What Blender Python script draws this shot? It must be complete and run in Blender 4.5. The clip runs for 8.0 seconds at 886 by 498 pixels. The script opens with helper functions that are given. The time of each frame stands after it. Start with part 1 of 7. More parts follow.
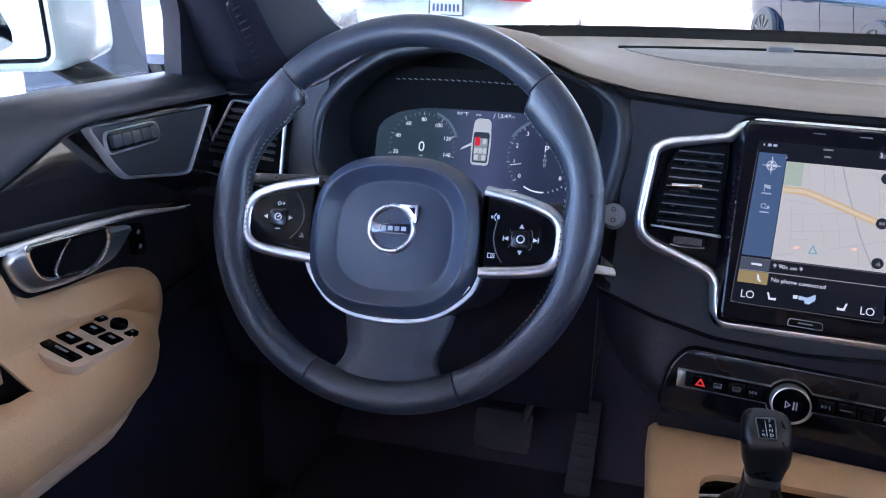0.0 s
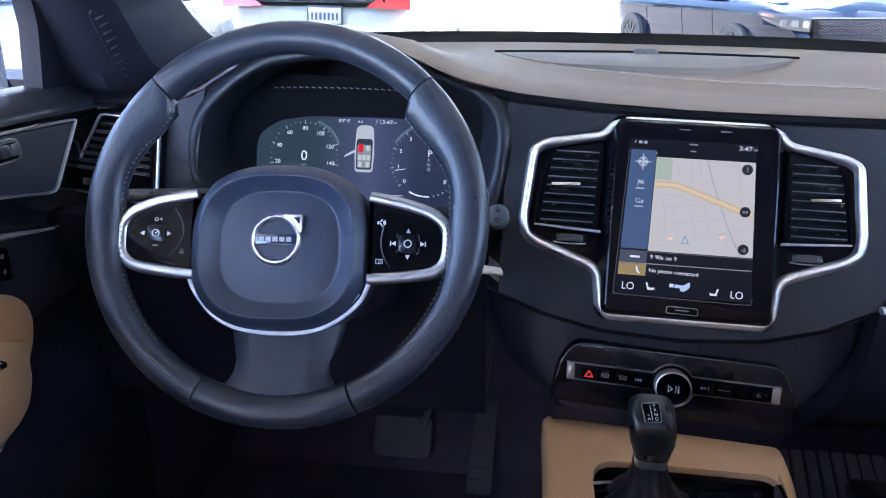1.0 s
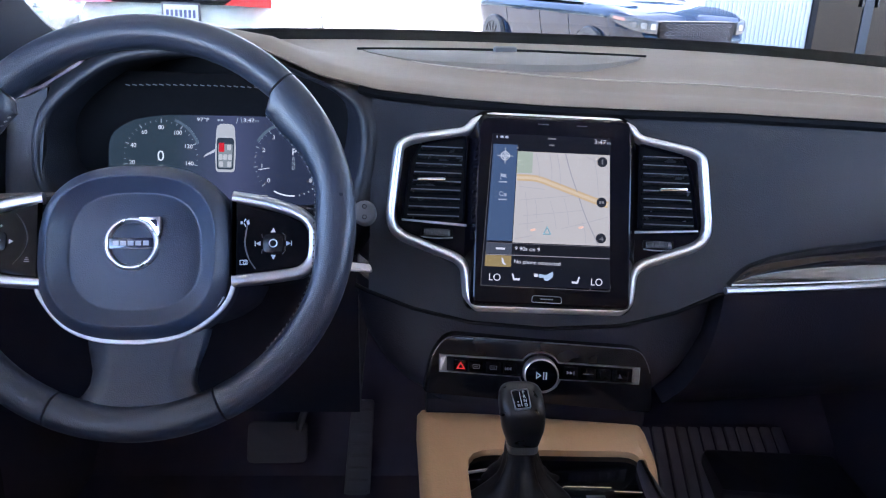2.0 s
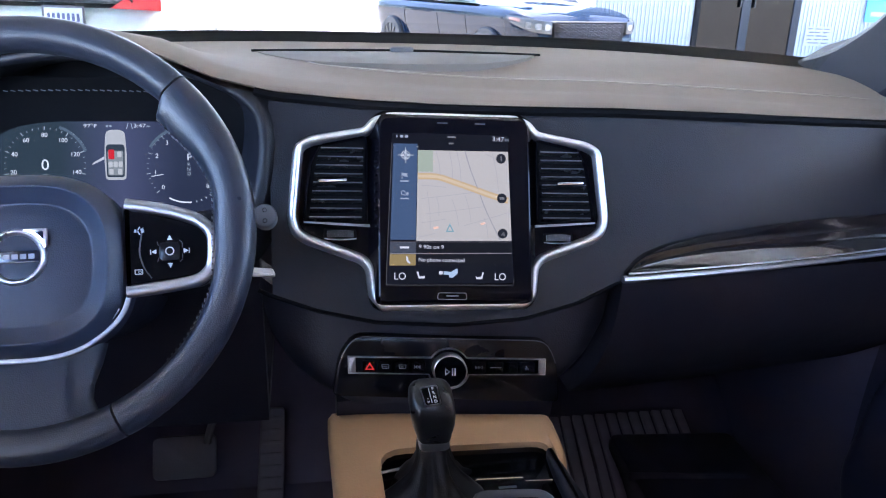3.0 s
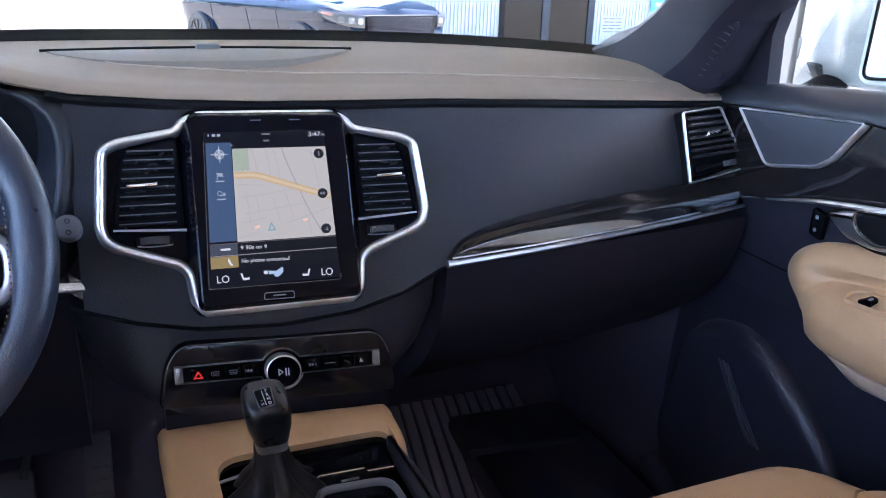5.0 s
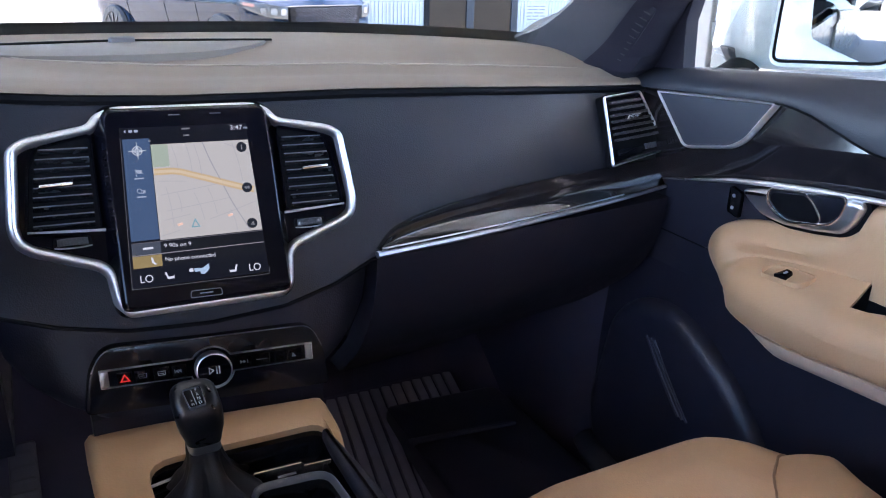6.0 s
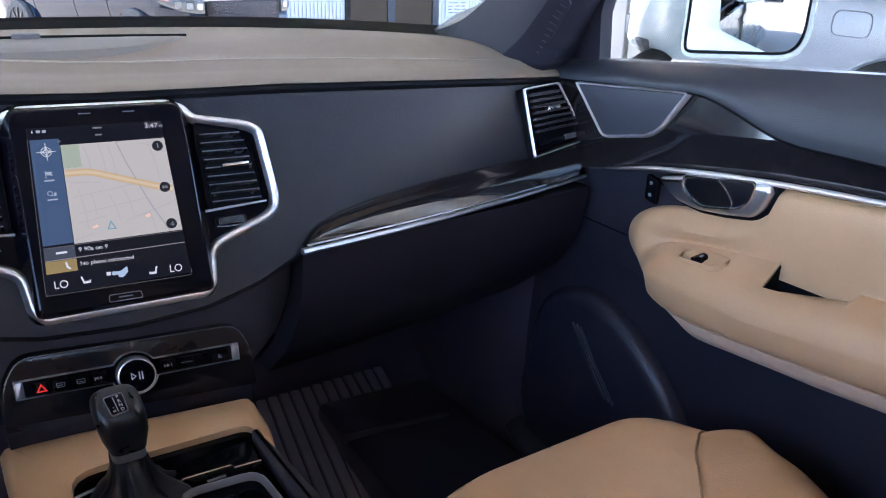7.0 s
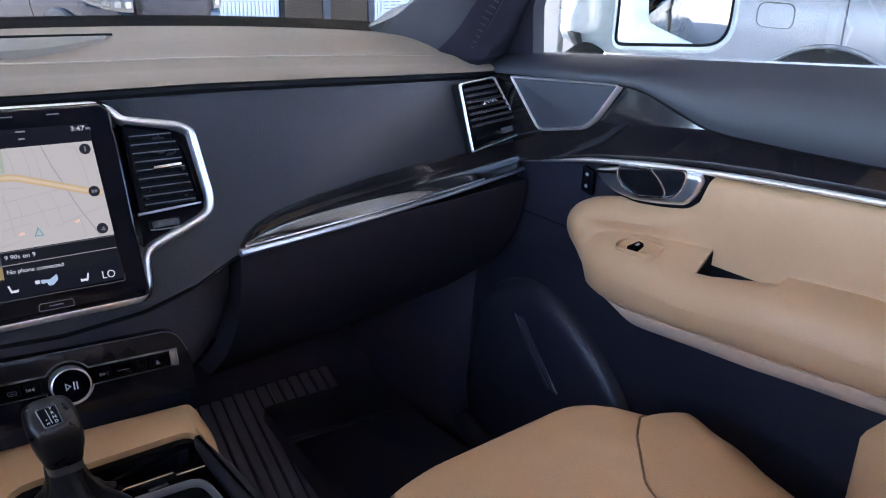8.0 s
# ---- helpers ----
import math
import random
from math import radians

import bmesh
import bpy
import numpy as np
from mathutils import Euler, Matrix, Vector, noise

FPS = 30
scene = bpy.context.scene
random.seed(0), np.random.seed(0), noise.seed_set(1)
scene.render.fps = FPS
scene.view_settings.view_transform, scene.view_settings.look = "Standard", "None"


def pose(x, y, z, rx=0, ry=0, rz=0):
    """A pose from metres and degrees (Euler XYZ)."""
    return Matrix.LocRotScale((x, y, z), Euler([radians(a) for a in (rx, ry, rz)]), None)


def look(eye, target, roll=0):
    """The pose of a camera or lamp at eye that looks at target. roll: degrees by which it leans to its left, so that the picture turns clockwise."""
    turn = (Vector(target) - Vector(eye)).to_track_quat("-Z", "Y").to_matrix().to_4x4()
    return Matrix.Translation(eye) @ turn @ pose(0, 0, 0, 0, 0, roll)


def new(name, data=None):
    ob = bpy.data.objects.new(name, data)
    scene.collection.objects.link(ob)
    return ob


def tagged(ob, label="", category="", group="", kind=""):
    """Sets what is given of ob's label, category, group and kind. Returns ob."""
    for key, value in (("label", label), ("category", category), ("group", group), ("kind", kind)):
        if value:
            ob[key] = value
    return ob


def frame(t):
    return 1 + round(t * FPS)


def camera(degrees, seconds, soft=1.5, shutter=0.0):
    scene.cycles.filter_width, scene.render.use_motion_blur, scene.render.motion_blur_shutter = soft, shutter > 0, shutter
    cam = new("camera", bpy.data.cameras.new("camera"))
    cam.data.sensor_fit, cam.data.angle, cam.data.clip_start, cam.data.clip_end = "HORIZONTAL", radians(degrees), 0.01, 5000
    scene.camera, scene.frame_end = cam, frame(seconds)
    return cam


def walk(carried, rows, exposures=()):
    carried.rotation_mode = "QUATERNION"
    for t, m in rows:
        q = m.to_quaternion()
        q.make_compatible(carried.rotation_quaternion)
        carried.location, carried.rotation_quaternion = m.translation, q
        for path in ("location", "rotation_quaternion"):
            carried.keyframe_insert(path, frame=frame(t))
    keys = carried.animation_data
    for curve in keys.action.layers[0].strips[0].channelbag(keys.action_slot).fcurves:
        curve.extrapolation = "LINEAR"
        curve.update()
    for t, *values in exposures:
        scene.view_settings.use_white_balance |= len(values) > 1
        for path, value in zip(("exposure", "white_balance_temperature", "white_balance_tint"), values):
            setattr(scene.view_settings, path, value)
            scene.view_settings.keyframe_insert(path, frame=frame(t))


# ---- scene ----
# camera: seconds, x, y, z, yaw, pitch, roll
cam = camera(58.66, 8.0, soft=1.1)
ROWS = [
    (0, -0.1656, 0.0077, 1.3500, 14.91, -21.72, -0.59),
    (0.5, -0.1639, 0.0089, 1.3498, 10.86, -21.23, -0.55),
    (1, -0.1620, 0.0087, 1.3479, 6.52, -21.07, -0.66),
    (1.5, -0.1598, 0.0086, 1.3459, 1.50, -20.95, -1.46),
    (3, -0.1547, 0.0052, 1.3430, -9.95, -20.45, -2.24),
    (3.5, -0.1533, 0.0038, 1.3424, -13.44, -20.31, -2.15),
    (4, -0.1523, 0.0023, 1.3427, -16.64, -20.25, -2.32),
    (4.5, -0.1517, -0.0000, 1.3430, -20.02, -20.20, -2.48),
    (6, -0.1465, -0.0053, 1.3425, -28.22, -20.83, -2.01),
    (6.5, -0.1451, -0.0083, 1.3424, -31.06, -20.99, -2.11),
    (7, -0.1445, -0.0089, 1.3429, -33.68, -21.07, -2.13),
    (7.5, -0.1439, -0.0104, 1.3431, -35.96, -21.09, -2.04),
    (8, -0.1419, -0.0123, 1.3434, -38.15, -21.21, -1.88),
]
walk(cam, [(t, pose(x, y, z, 90 + pitch, roll, yaw)) for t, x, y, z, yaw, pitch, roll in ROWS],
     [(0.0, 4.75, 5760, 24), (8.0, 4.64, 6040, 24)])

# ---- light: clear afternoon, sun high in front of the car, kept off it by an added canopy ----
EXPOSURE = 4.70       # stops, as the walk keys it
SUN_EL, SUN_AZ = 60.0, 18.0      # azimuth from +y, clockwise
world = bpy.data.worlds.new("sky")
scene.world = world
world.use_nodes = True
wn = world.node_tree.nodes
sky = wn.new("ShaderNodeTexSky")
sky.sky_type = "NISHITA"
sky.sun_disc = False
sky.sun_elevation, sky.sun_rotation = radians(SUN_EL), radians(SUN_AZ)
world.node_tree.links.new(sky.outputs[0], wn["Background"].inputs[0])
wn["Background"].inputs[1].default_value = 0.15
sun_data = bpy.data.lights.new("sun", "SUN")
sun_data.energy, sun_data.angle, sun_data.color = 3.6, radians(0.55), (1.0, 0.955, 0.88)
sun = new("sun", sun_data)
_a, _e = radians(SUN_AZ), radians(SUN_EL)
sun.matrix_world = look((math.sin(_a) * math.cos(_e) * 30, math.cos(_a) * math.cos(_e) * 30, math.sin(_e) * 30), (0, 0, 0))


# ---- materials ----
def material(name, color, rough=0.5, metal=0.0, coat=0.0, spec=0.5, vary=0.12, scale=6.0, bump=0.0, bump_scale=400.0, grain="noise",
             rough_vary=0.08, emit=None, strength=1.0, coat_rough=0.05):
    m = bpy.data.materials.new(name)
    m.use_nodes = True
    nt = m.node_tree
    n, ln = nt.nodes, nt.links
    b = n["Principled BSDF"]
    b.inputs["Metallic"].default_value = metal
    b.inputs["Coat Weight"].default_value = coat
    b.inputs["Coat Roughness"].default_value = coat_rough
    b.inputs["Specular IOR Level"].default_value = spec
    tc = n.new("ShaderNodeTexCoord")
    big = n.new("ShaderNodeTexNoise")
    big.inputs["Scale"].default_value, big.inputs["Detail"].default_value = scale, 5.0
    ln.new(tc.outputs["Object"], big.inputs["Vector"])
    mix = n.new("ShaderNodeMix")
    mix.data_type = "RGBA"
    mix.inputs[6].default_value = (*[c * (1 - vary) for c in color], 1)
    mix.inputs[7].default_value = (*[min(1, c * (1 + vary)) for c in color], 1)
    ln.new(big.outputs[0], mix.inputs[0])
    ln.new(mix.outputs[2], b.inputs["Base Color"])
    mr = n.new("ShaderNodeMapRange")
    mr.inputs[3].default_value, mr.inputs[4].default_value = max(0.02, rough - rough_vary), min(1, rough + rough_vary)
    fine = n.new("ShaderNodeTexNoise")
    fine.inputs["Scale"].default_value = scale * 5
    ln.new(tc.outputs["Object"], fine.inputs["Vector"])
    ln.new(fine.outputs[0], mr.inputs[0])
    ln.new(mr.outputs[0], b.inputs["Roughness"])
    if bump:
        g = n.new("ShaderNodeTexVoronoi" if grain == "leather" else "ShaderNodeTexNoise")
        g.inputs["Scale"].default_value = bump_scale
        ln.new(tc.outputs["Object"], g.inputs["Vector"])
        bp = n.new("ShaderNodeBump")
        bp.inputs["Strength"].default_value, bp.inputs["Distance"].default_value = bump, 0.0006
        ln.new(g.outputs[0], bp.inputs["Height"])
        ln.new(bp.outputs[0], b.inputs["Normal"])
    if emit:
        b.inputs["Emission Color"].default_value = (*emit, 1)
        b.inputs["Emission Strength"].default_value = strength
    return m


def wood_material(name, dark, light):
    m = material(name, dark, 0.09, spec=0.5, coat=0.9, vary=0.1, rough_vary=0.04)
    nt = m.node_tree
    n, ln = nt.nodes, nt.links
    tc = n.new("ShaderNodeTexCoord")
    mp = n.new("ShaderNodeMapping")
    mp.inputs["Scale"].default_value = (14.0, 2.0, 60.0)
    ln.new(tc.outputs["Object"], mp.inputs[0])
    ns = n.new("ShaderNodeTexNoise")
    ns.inputs["Scale"].default_value, ns.inputs["Detail"].default_value = 2.0, 8.0
    ln.new(mp.outputs[0], ns.inputs["Vector"])
    cr = n.new("ShaderNodeValToRGB")
    cr.color_ramp.elements[0].position, cr.color_ramp.elements[1].position = 0.35, 0.7
    cr.color_ramp.elements[0].color, cr.color_ramp.elements[1].color = (*dark, 1), (*light, 1)
    ln.new(ns.outputs[0], cr.inputs[0])
    ln.new(cr.outputs[0], n["Principled BSDF"].inputs["Base Color"])
    return m


def pane_material(name, tint=(0.96, 0.98, 0.97), gloss=0.05):
    m = bpy.data.materials.new(name)
    m.use_nodes = True
    n, ln = m.node_tree.nodes, m.node_tree.links
    n.remove(n["Principled BSDF"])
    tr, gl, mx = n.new("ShaderNodeBsdfTransparent"), n.new("ShaderNodeBsdfGlossy"), n.new("ShaderNodeMixShader")
    tr.inputs[0].default_value = (*tint, 1)
    gl.inputs["Roughness"].default_value = 0.02
    mx.inputs[0].default_value = gloss
    ln.new(tr.outputs[0], mx.inputs[1])
    ln.new(gl.outputs[0], mx.inputs[2])
    ln.new(mx.outputs[0], n["Material Output"].inputs[0])
    return m


def side_glass_material(name, tint):
    """Clear glass whose gloss grows towards grazing angles."""
    m = pane_material(name, tint)
    n, ln = m.node_tree.nodes, m.node_tree.links
    fr = n.new("ShaderNodeFresnel")
    fr.inputs[0].default_value = 1.45
    ln.new(fr.outputs[0], n["Mix Shader"].inputs[0])
    return m


def screen_material(name, color, strength):
    strength = strength * 2 ** -EXPOSURE
    return material(name, [c * 0.03 for c in color], 0.45, spec=0.08, vary=0.0, emit=color, strength=strength, rough_vary=0.0)


M_PAD = material("pad_taupe", (0.228, 0.182, 0.140), 0.72, spec=0.2, bump=0.35, bump_scale=520, grain="leather", scale=9, vary=0.1)
M_PADGLINT = material("pad_crease_glint", (0.34, 0.29, 0.235), 0.6, spec=0.3, scale=9)
M_SPKPAD = material("speaker_cover_grey", (0.180, 0.156, 0.134), 0.7, spec=0.2, bump=0.9, bump_scale=700, scale=9)
M_DOORPAD = material("door_pad_charcoal", (0.021, 0.0235, 0.0315), 0.45, bump=0.25, bump_scale=650, grain="leather", scale=8, vary=0.12)
M_FACE = material("soft_charcoal", (0.0098, 0.0108, 0.0158), 0.44, spec=0.38, bump=0.3, bump_scale=650, grain="leather", scale=8, vary=0.14)
M_GLOVE = material("grained_black_lid", (0.0145, 0.0122, 0.0185), 0.6, spec=0.26, bump=0.35, bump_scale=500, grain="leather", scale=10)
M_LOWER = material("hard_black_plastic", (0.0128, 0.0122, 0.0200), 0.5, spec=0.35, bump=0.3, bump_scale=500, grain="leather", scale=10)
M_RIM = material("dark_rim_leather", (0.0205, 0.0250, 0.0375), 0.32, bump=0.22, bump_scale=900, grain="leather", scale=14, vary=0.16)
M_HUB = material("hub_soft_plastic", (0.0252, 0.0355, 0.0615), 0.40, bump=0.2, bump_scale=900, grain="leather", scale=14)
M_GLOSS = material("piano_black", (0.003, 0.003, 0.005), 0.07, spec=0.12, coat=0.08, scale=20, rough_vary=0.03)
M_CHROME = material("satin_chrome", (0.95, 0.96, 0.98), 0.38, metal=1.0, scale=8, vary=0.03, rough_vary=0.02)
M_BRIGHT = material("polished_chrome", (0.8, 0.81, 0.83), 0.08, metal=1.0, scale=30, vary=0.04, rough_vary=0.03)
M_TAN = material("tan_leather", (0.53, 0.322, 0.170), 0.48, bump=0.3, bump_scale=420, grain="leather", scale=7, vary=0.09)
M_TAN_PLASTIC = material("tan_plastic", (0.54, 0.39, 0.275), 0.55, bump=0.2, bump_scale=600, scale=8, vary=0.06)
M_WOOD = wood_material("dark_walnut", (0.0070, 0.0066, 0.0080), (0.0190, 0.0155, 0.0165))
M_CARPET = material("black_carpet", (0.088, 0.077, 0.115), 0.95, bump=0.9, bump_scale=900, scale=12, vary=0.3, spec=0.1)
M_MAT = material("grey_black_mat_rubber", (0.24, 0.22, 0.27), 0.55, bump=0.3, bump_scale=300, scale=12, vary=0.2)
M_RUBBER = material("black_rubber", (0.075, 0.072, 0.092), 0.6, bump=0.3, bump_scale=300, scale=12)
M_SLAT = material("vent_black", (0.014, 0.014, 0.016), 0.25, scale=18)
M_SIDESLAT = material("worn_slat_grey", (0.045, 0.042, 0.044), 0.35, scale=18)
M_DARK = material("deep_black", (0.003, 0.003, 0.004), 0.7, spec=0.12, scale=18)
# grey that paints edge highlights on the slats and the control panel
M_EDGEGLINT = material("edge_glint_grey", (0.10, 0.10, 0.11), 0.3, scale=18)
M_KICK = material("charcoal_side_lining", (0.062, 0.055, 0.085), 0.6, bump=0.3, bump_scale=500, grain="leather", scale=8)
M_DOORLOW = material("charcoal_door_plastic", (0.0125, 0.0115, 0.0200), 0.5, spec=0.3, bump=0.3, bump_scale=500, grain="leather", scale=10)
M_BOX = material("box_black", (0.030, 0.027, 0.044), 0.32, spec=0.5, bump=0.2, bump_scale=400, scale=10)
M_HOUSING = material("satin_black_housing", (0.0170, 0.0165, 0.0280), 0.42, spec=0.5, bump=0.15, bump_scale=500, grain="leather", scale=10)
M_GREY = material("grey_trim", (0.085, 0.085, 0.092), 0.6, bump=0.2, bump_scale=500, scale=8)
M_HEAD = material("light_headliner", (0.36, 0.34, 0.315), 0.9, bump=0.4, bump_scale=600, scale=5)
M_THREAD = material("pale_thread", (0.16, 0.16, 0.165), 0.8, scale=60)
M_WHITE_CAR = material("white_car_paint", (0.43, 0.475, 0.465), 0.28, coat=1.0, scale=3, vary=0.02)
M_SILVER_CAR = material("silver_car_paint", (0.150, 0.170, 0.200), 0.4, metal=0.2, coat=0.35, scale=3, vary=0.03)
M_BLUE_CAR = material("navy_car_paint", (0.0032, 0.0080, 0.0185), 0.5, spec=0.0, coat=0.46, scale=3, vary=0.05, coat_rough=0.03)
M_TYRE = material("tyre", (0.02, 0.02, 0.02), 0.8, bump=0.4, bump_scale=80, scale=10)
M_ALLOY = material("alloy", (0.03, 0.03, 0.032), 0.4, metal=1.0, scale=10)
M_GROUND = material("pale_concrete", (0.33, 0.292, 0.242), 0.85, bump=0.4, bump_scale=60, scale=0.6, vary=0.12)
M_GLASS = pane_material("clear_glass", (0.93, 0.95, 0.94))
M_SCREEN = pane_material("windscreen_glass", (0.80, 0.825, 0.81))
M_SIDEGLASS = side_glass_material("rear_side_glass", (0.55, 0.60, 0.60))
M_MIRROR = material("mirror_glass", (0.16, 0.18, 0.19), 0.02, metal=1.0, vary=0.01, rough_vary=0.0)
M_UI_DIM = material("key_print", (0.26, 0.27, 0.29), 0.5)
M_WHITE_WALL = material("white_painted_metal", (0.27, 0.28, 0.285), 0.5, scale=1.5, vary=0.06)
M_KEYS = material("key_black", (0.004, 0.004, 0.005), 0.10, spec=0.07, scale=20)
M_HANDLE = material("brushed_chrome", (0.82, 0.84, 0.87), 0.30, metal=1.0, rough_vary=0.03, scale=30, vary=0.05)
M_PILLAR = material("pillar_grey", (0.040, 0.042, 0.050), 0.55, bump=0.15, bump_scale=600, scale=8)
M_PANEL = material("panel_black", (0.0075, 0.0072, 0.0100), 0.16, spec=0.3, scale=16)
M_EMBLEM = material("emblem_chrome", (0.88, 0.89, 0.91), 0.30, metal=1.0, scale=30, vary=0.04)
M_KNOB = material("knob_black", (0.008, 0.008, 0.009), 0.3, bump=0.15, bump_scale=900, grain="leather", scale=20)
M_CUP = material("cup_metal", (0.16, 0.17, 0.20), 0.22, metal=1.0, scale=30, vary=0.05)
M_SPKFRAME = material("bright_satin_metal", (0.85, 0.86, 0.89), 0.38, metal=0.9, scale=30, vary=0.04)
M_GAITER = material("gaiter_leather", (0.0075, 0.0075, 0.0095), 0.45, spec=0.25, bump=0.3, bump_scale=700, grain="leather", scale=20)
M_SPOKE = material("satin_spoke_metal", (0.49, 0.51, 0.56), 0.34, metal=1.0, scale=8, vary=0.03, rough_vary=0.02)
M_LINE = material("dim_satin_metal", (0.46, 0.475, 0.51), 0.42, metal=1.0, scale=8, vary=0.04)
M_RED = material("red_lens", (0.5, 0.02, 0.02), 0.2, coat=1.0, scale=20)


# ---- mesh helpers ----
def part(name, bm, mat, parent=None, label="", sharp=38, smooth=True):
    """Links a bmesh as one mesh object, under a thing or a part."""
    bmesh.ops.recalc_face_normals(bm, faces=bm.faces)
    me = bpy.data.meshes.new(name)
    bm.to_mesh(me)
    bm.free()
    if smooth:
        me.shade_smooth()
        me.set_sharp_from_angle(angle=radians(sharp))
    me.materials.append(mat)
    ob = new(name, me)
    if parent:
        ob.parent = parent
        ob.matrix_parent_inverse = parent.matrix_world.inverted()
    if label:
        ob["label"] = label
    return ob


def thing(name, base, label, category, group="", kind=""):
    ob = new(name)
    ob.empty_display_size = 0.05
    ob.matrix_world = pose(*base) if len(base) == 3 else base
    ob.matrix_basis = ob.matrix_world.copy()
    bpy.context.view_layer.update()
    return tagged(ob, label, category, group, kind)


def fillet(pts, r, n=4):
    """Rounds the corners of a closed 2D outline."""
    out, k = [], len(pts)
    for i, p in enumerate(pts):
        rr = r[i] if isinstance(r, (list, tuple)) else r
        p, a, b = Vector(p), Vector(pts[i - 1]), Vector(pts[(i + 1) % k])
        da, db = a - p, b - p
        d = min(rr, da.length * 0.45, db.length * 0.45)
        if d < 1e-5:
            out.append(p)
            continue
        s, e = p + da.normalized() * d, p + db.normalized() * d
        for j in range(n + 1):
            t = j / n
            out.append(s * (1 - t) ** 2 + p * 2 * t * (1 - t) + e * t * t)
    return out


def inset(pts, d):
    """Moves a closed outline inwards by d."""
    k = len(pts)
    area = sum(pts[i][0] * pts[(i + 1) % k][1] - pts[(i + 1) % k][0] * pts[i][1] for i in range(k))
    sgn = 1 if area > 0 else -1
    out = []
    for i in range(k):
        a, p, b = Vector(pts[i - 1]), Vector(pts[i]), Vector(pts[(i + 1) % k])
        e1, e2 = (p - a).normalized(), (b - p).normalized()
        n1, n2 = Vector((-e1.y, e1.x)), Vector((-e2.y, e2.x))
        m = n1 + n2
        m = m / max(0.35, m.dot(n1)) if m.length > 1e-6 else n1
        out.append(p + m * d * sgn)
    return out


def loops(bm, sections, closed=True, cap=True):
    """Skins rings of 3D points of equal count."""
    rings = [[bm.verts.new(p) for p in s] for s in sections]
    k = len(rings[0])
    for a, b in zip(rings, rings[1:]):
        for i in range(k if closed else k - 1):
            j = (i + 1) % k
            bm.faces.new((a[i], a[j], b[j], b[i]))
    if cap and closed:
        bm.faces.new(rings[0][::-1])
        bm.faces.new(rings[-1])
    return rings


def slab(bm, outline, z0, z1, m=None, bev=0.0, steps=2):
    """A plate with the 2D outline, its upper edge rounded by bev."""
    m = m or Matrix()
    sec = [(outline, z0)]
    if bev:
        for j in range(steps + 1):
            a = math.pi / 2 * j / steps
            sec.append((inset(outline, bev * (1 - math.cos(a))), z1 - bev + bev * math.sin(a)))
    else:
        sec.append((outline, z1))
    loops(bm, [[m @ Vector((p[0], p[1], z)) for p in s] for s, z in sec])


def ring(bm, outline, width, z0, z1, m=None, steps=5):
    """A crowned band that follows a closed 2D outline, width inwards."""
    m = m or Matrix()
    sec = [[m @ Vector((p[0], p[1], z0)) for p in outline]]
    for j in range(steps + 1):
        t = j / steps
        o = inset(outline, width * t)
        h = z0 + (z1 - z0) * (0.35 + 0.65 * math.sin(math.pi * t) ** 0.6 if 0 < t < 1 else 0.35)
        sec.append([m @ Vector((p[0], p[1], h)) for p in o])
    o = inset(outline, width)
    sec.append([m @ Vector((p[0], p[1], z0)) for p in o])
    sec.append(sec[0])
    rings = [[bm.verts.new(p) for p in s] for s in sec[:-1]]
    rings.append(rings[0])
    k = len(outline)
    for a, b in zip(rings, rings[1:]):
        for i in range(k):
            bm.faces.new((a[i], a[(i + 1) % k], b[(i + 1) % k], b[i]))


def curve(pts, n=8):
    """Catmull-Rom through 3D (or 2D) points."""
    v = [Vector(p) for p in pts]
    v = [v[0] * 2 - v[1]] + v + [v[-1] * 2 - v[-2]]
    out = []
    for i in range(1, len(v) - 2):
        for j in range(n):
            t = j / n
            a, b, c, d = v[i - 1:i + 3]
            out.append(0.5 * (b * 2 + (c - a) * t + (a * 2 - b * 5 + c * 4 - d) * t * t + (b * 3 - a - c * 3 + d) * t ** 3))
    out.append(v[-2])
    return out


def tube(bm, pts, rx, ry=None, seg=10, up=(0, 0, 1), closed=False, taper=None):
    """Sweeps an ellipse along a path."""
    ry = ry or rx
    k = len(pts)
    sec = []
    for i, p in enumerate(pts):
        p = Vector(p)
        a, b = (Vector(pts[i - 1]) if i or closed else p), (Vector(pts[(i + 1) % k]) if i < k - 1 or closed else p)
        d = (b - a).normalized()
        s = d.cross(Vector(up)).normalized()
        w = s.cross(d).normalized()
        f = taper(i / (k - 1)) if taper else 1
        sec.append([p + s * rx * f * math.cos(2 * math.pi * j / seg) + w * ry * f * math.sin(2 * math.pi * j / seg) for j in range(seg)])
    if closed:
        rings = [[bm.verts.new(q) for q in s] for s in sec]
        for i in range(k):
            a, b = rings[i], rings[(i + 1) % k]
            for j in range(seg):
                bm.faces.new((a[j], a[(j + 1) % seg], b[(j + 1) % seg], b[j]))
    else:
        loops(bm, sec)


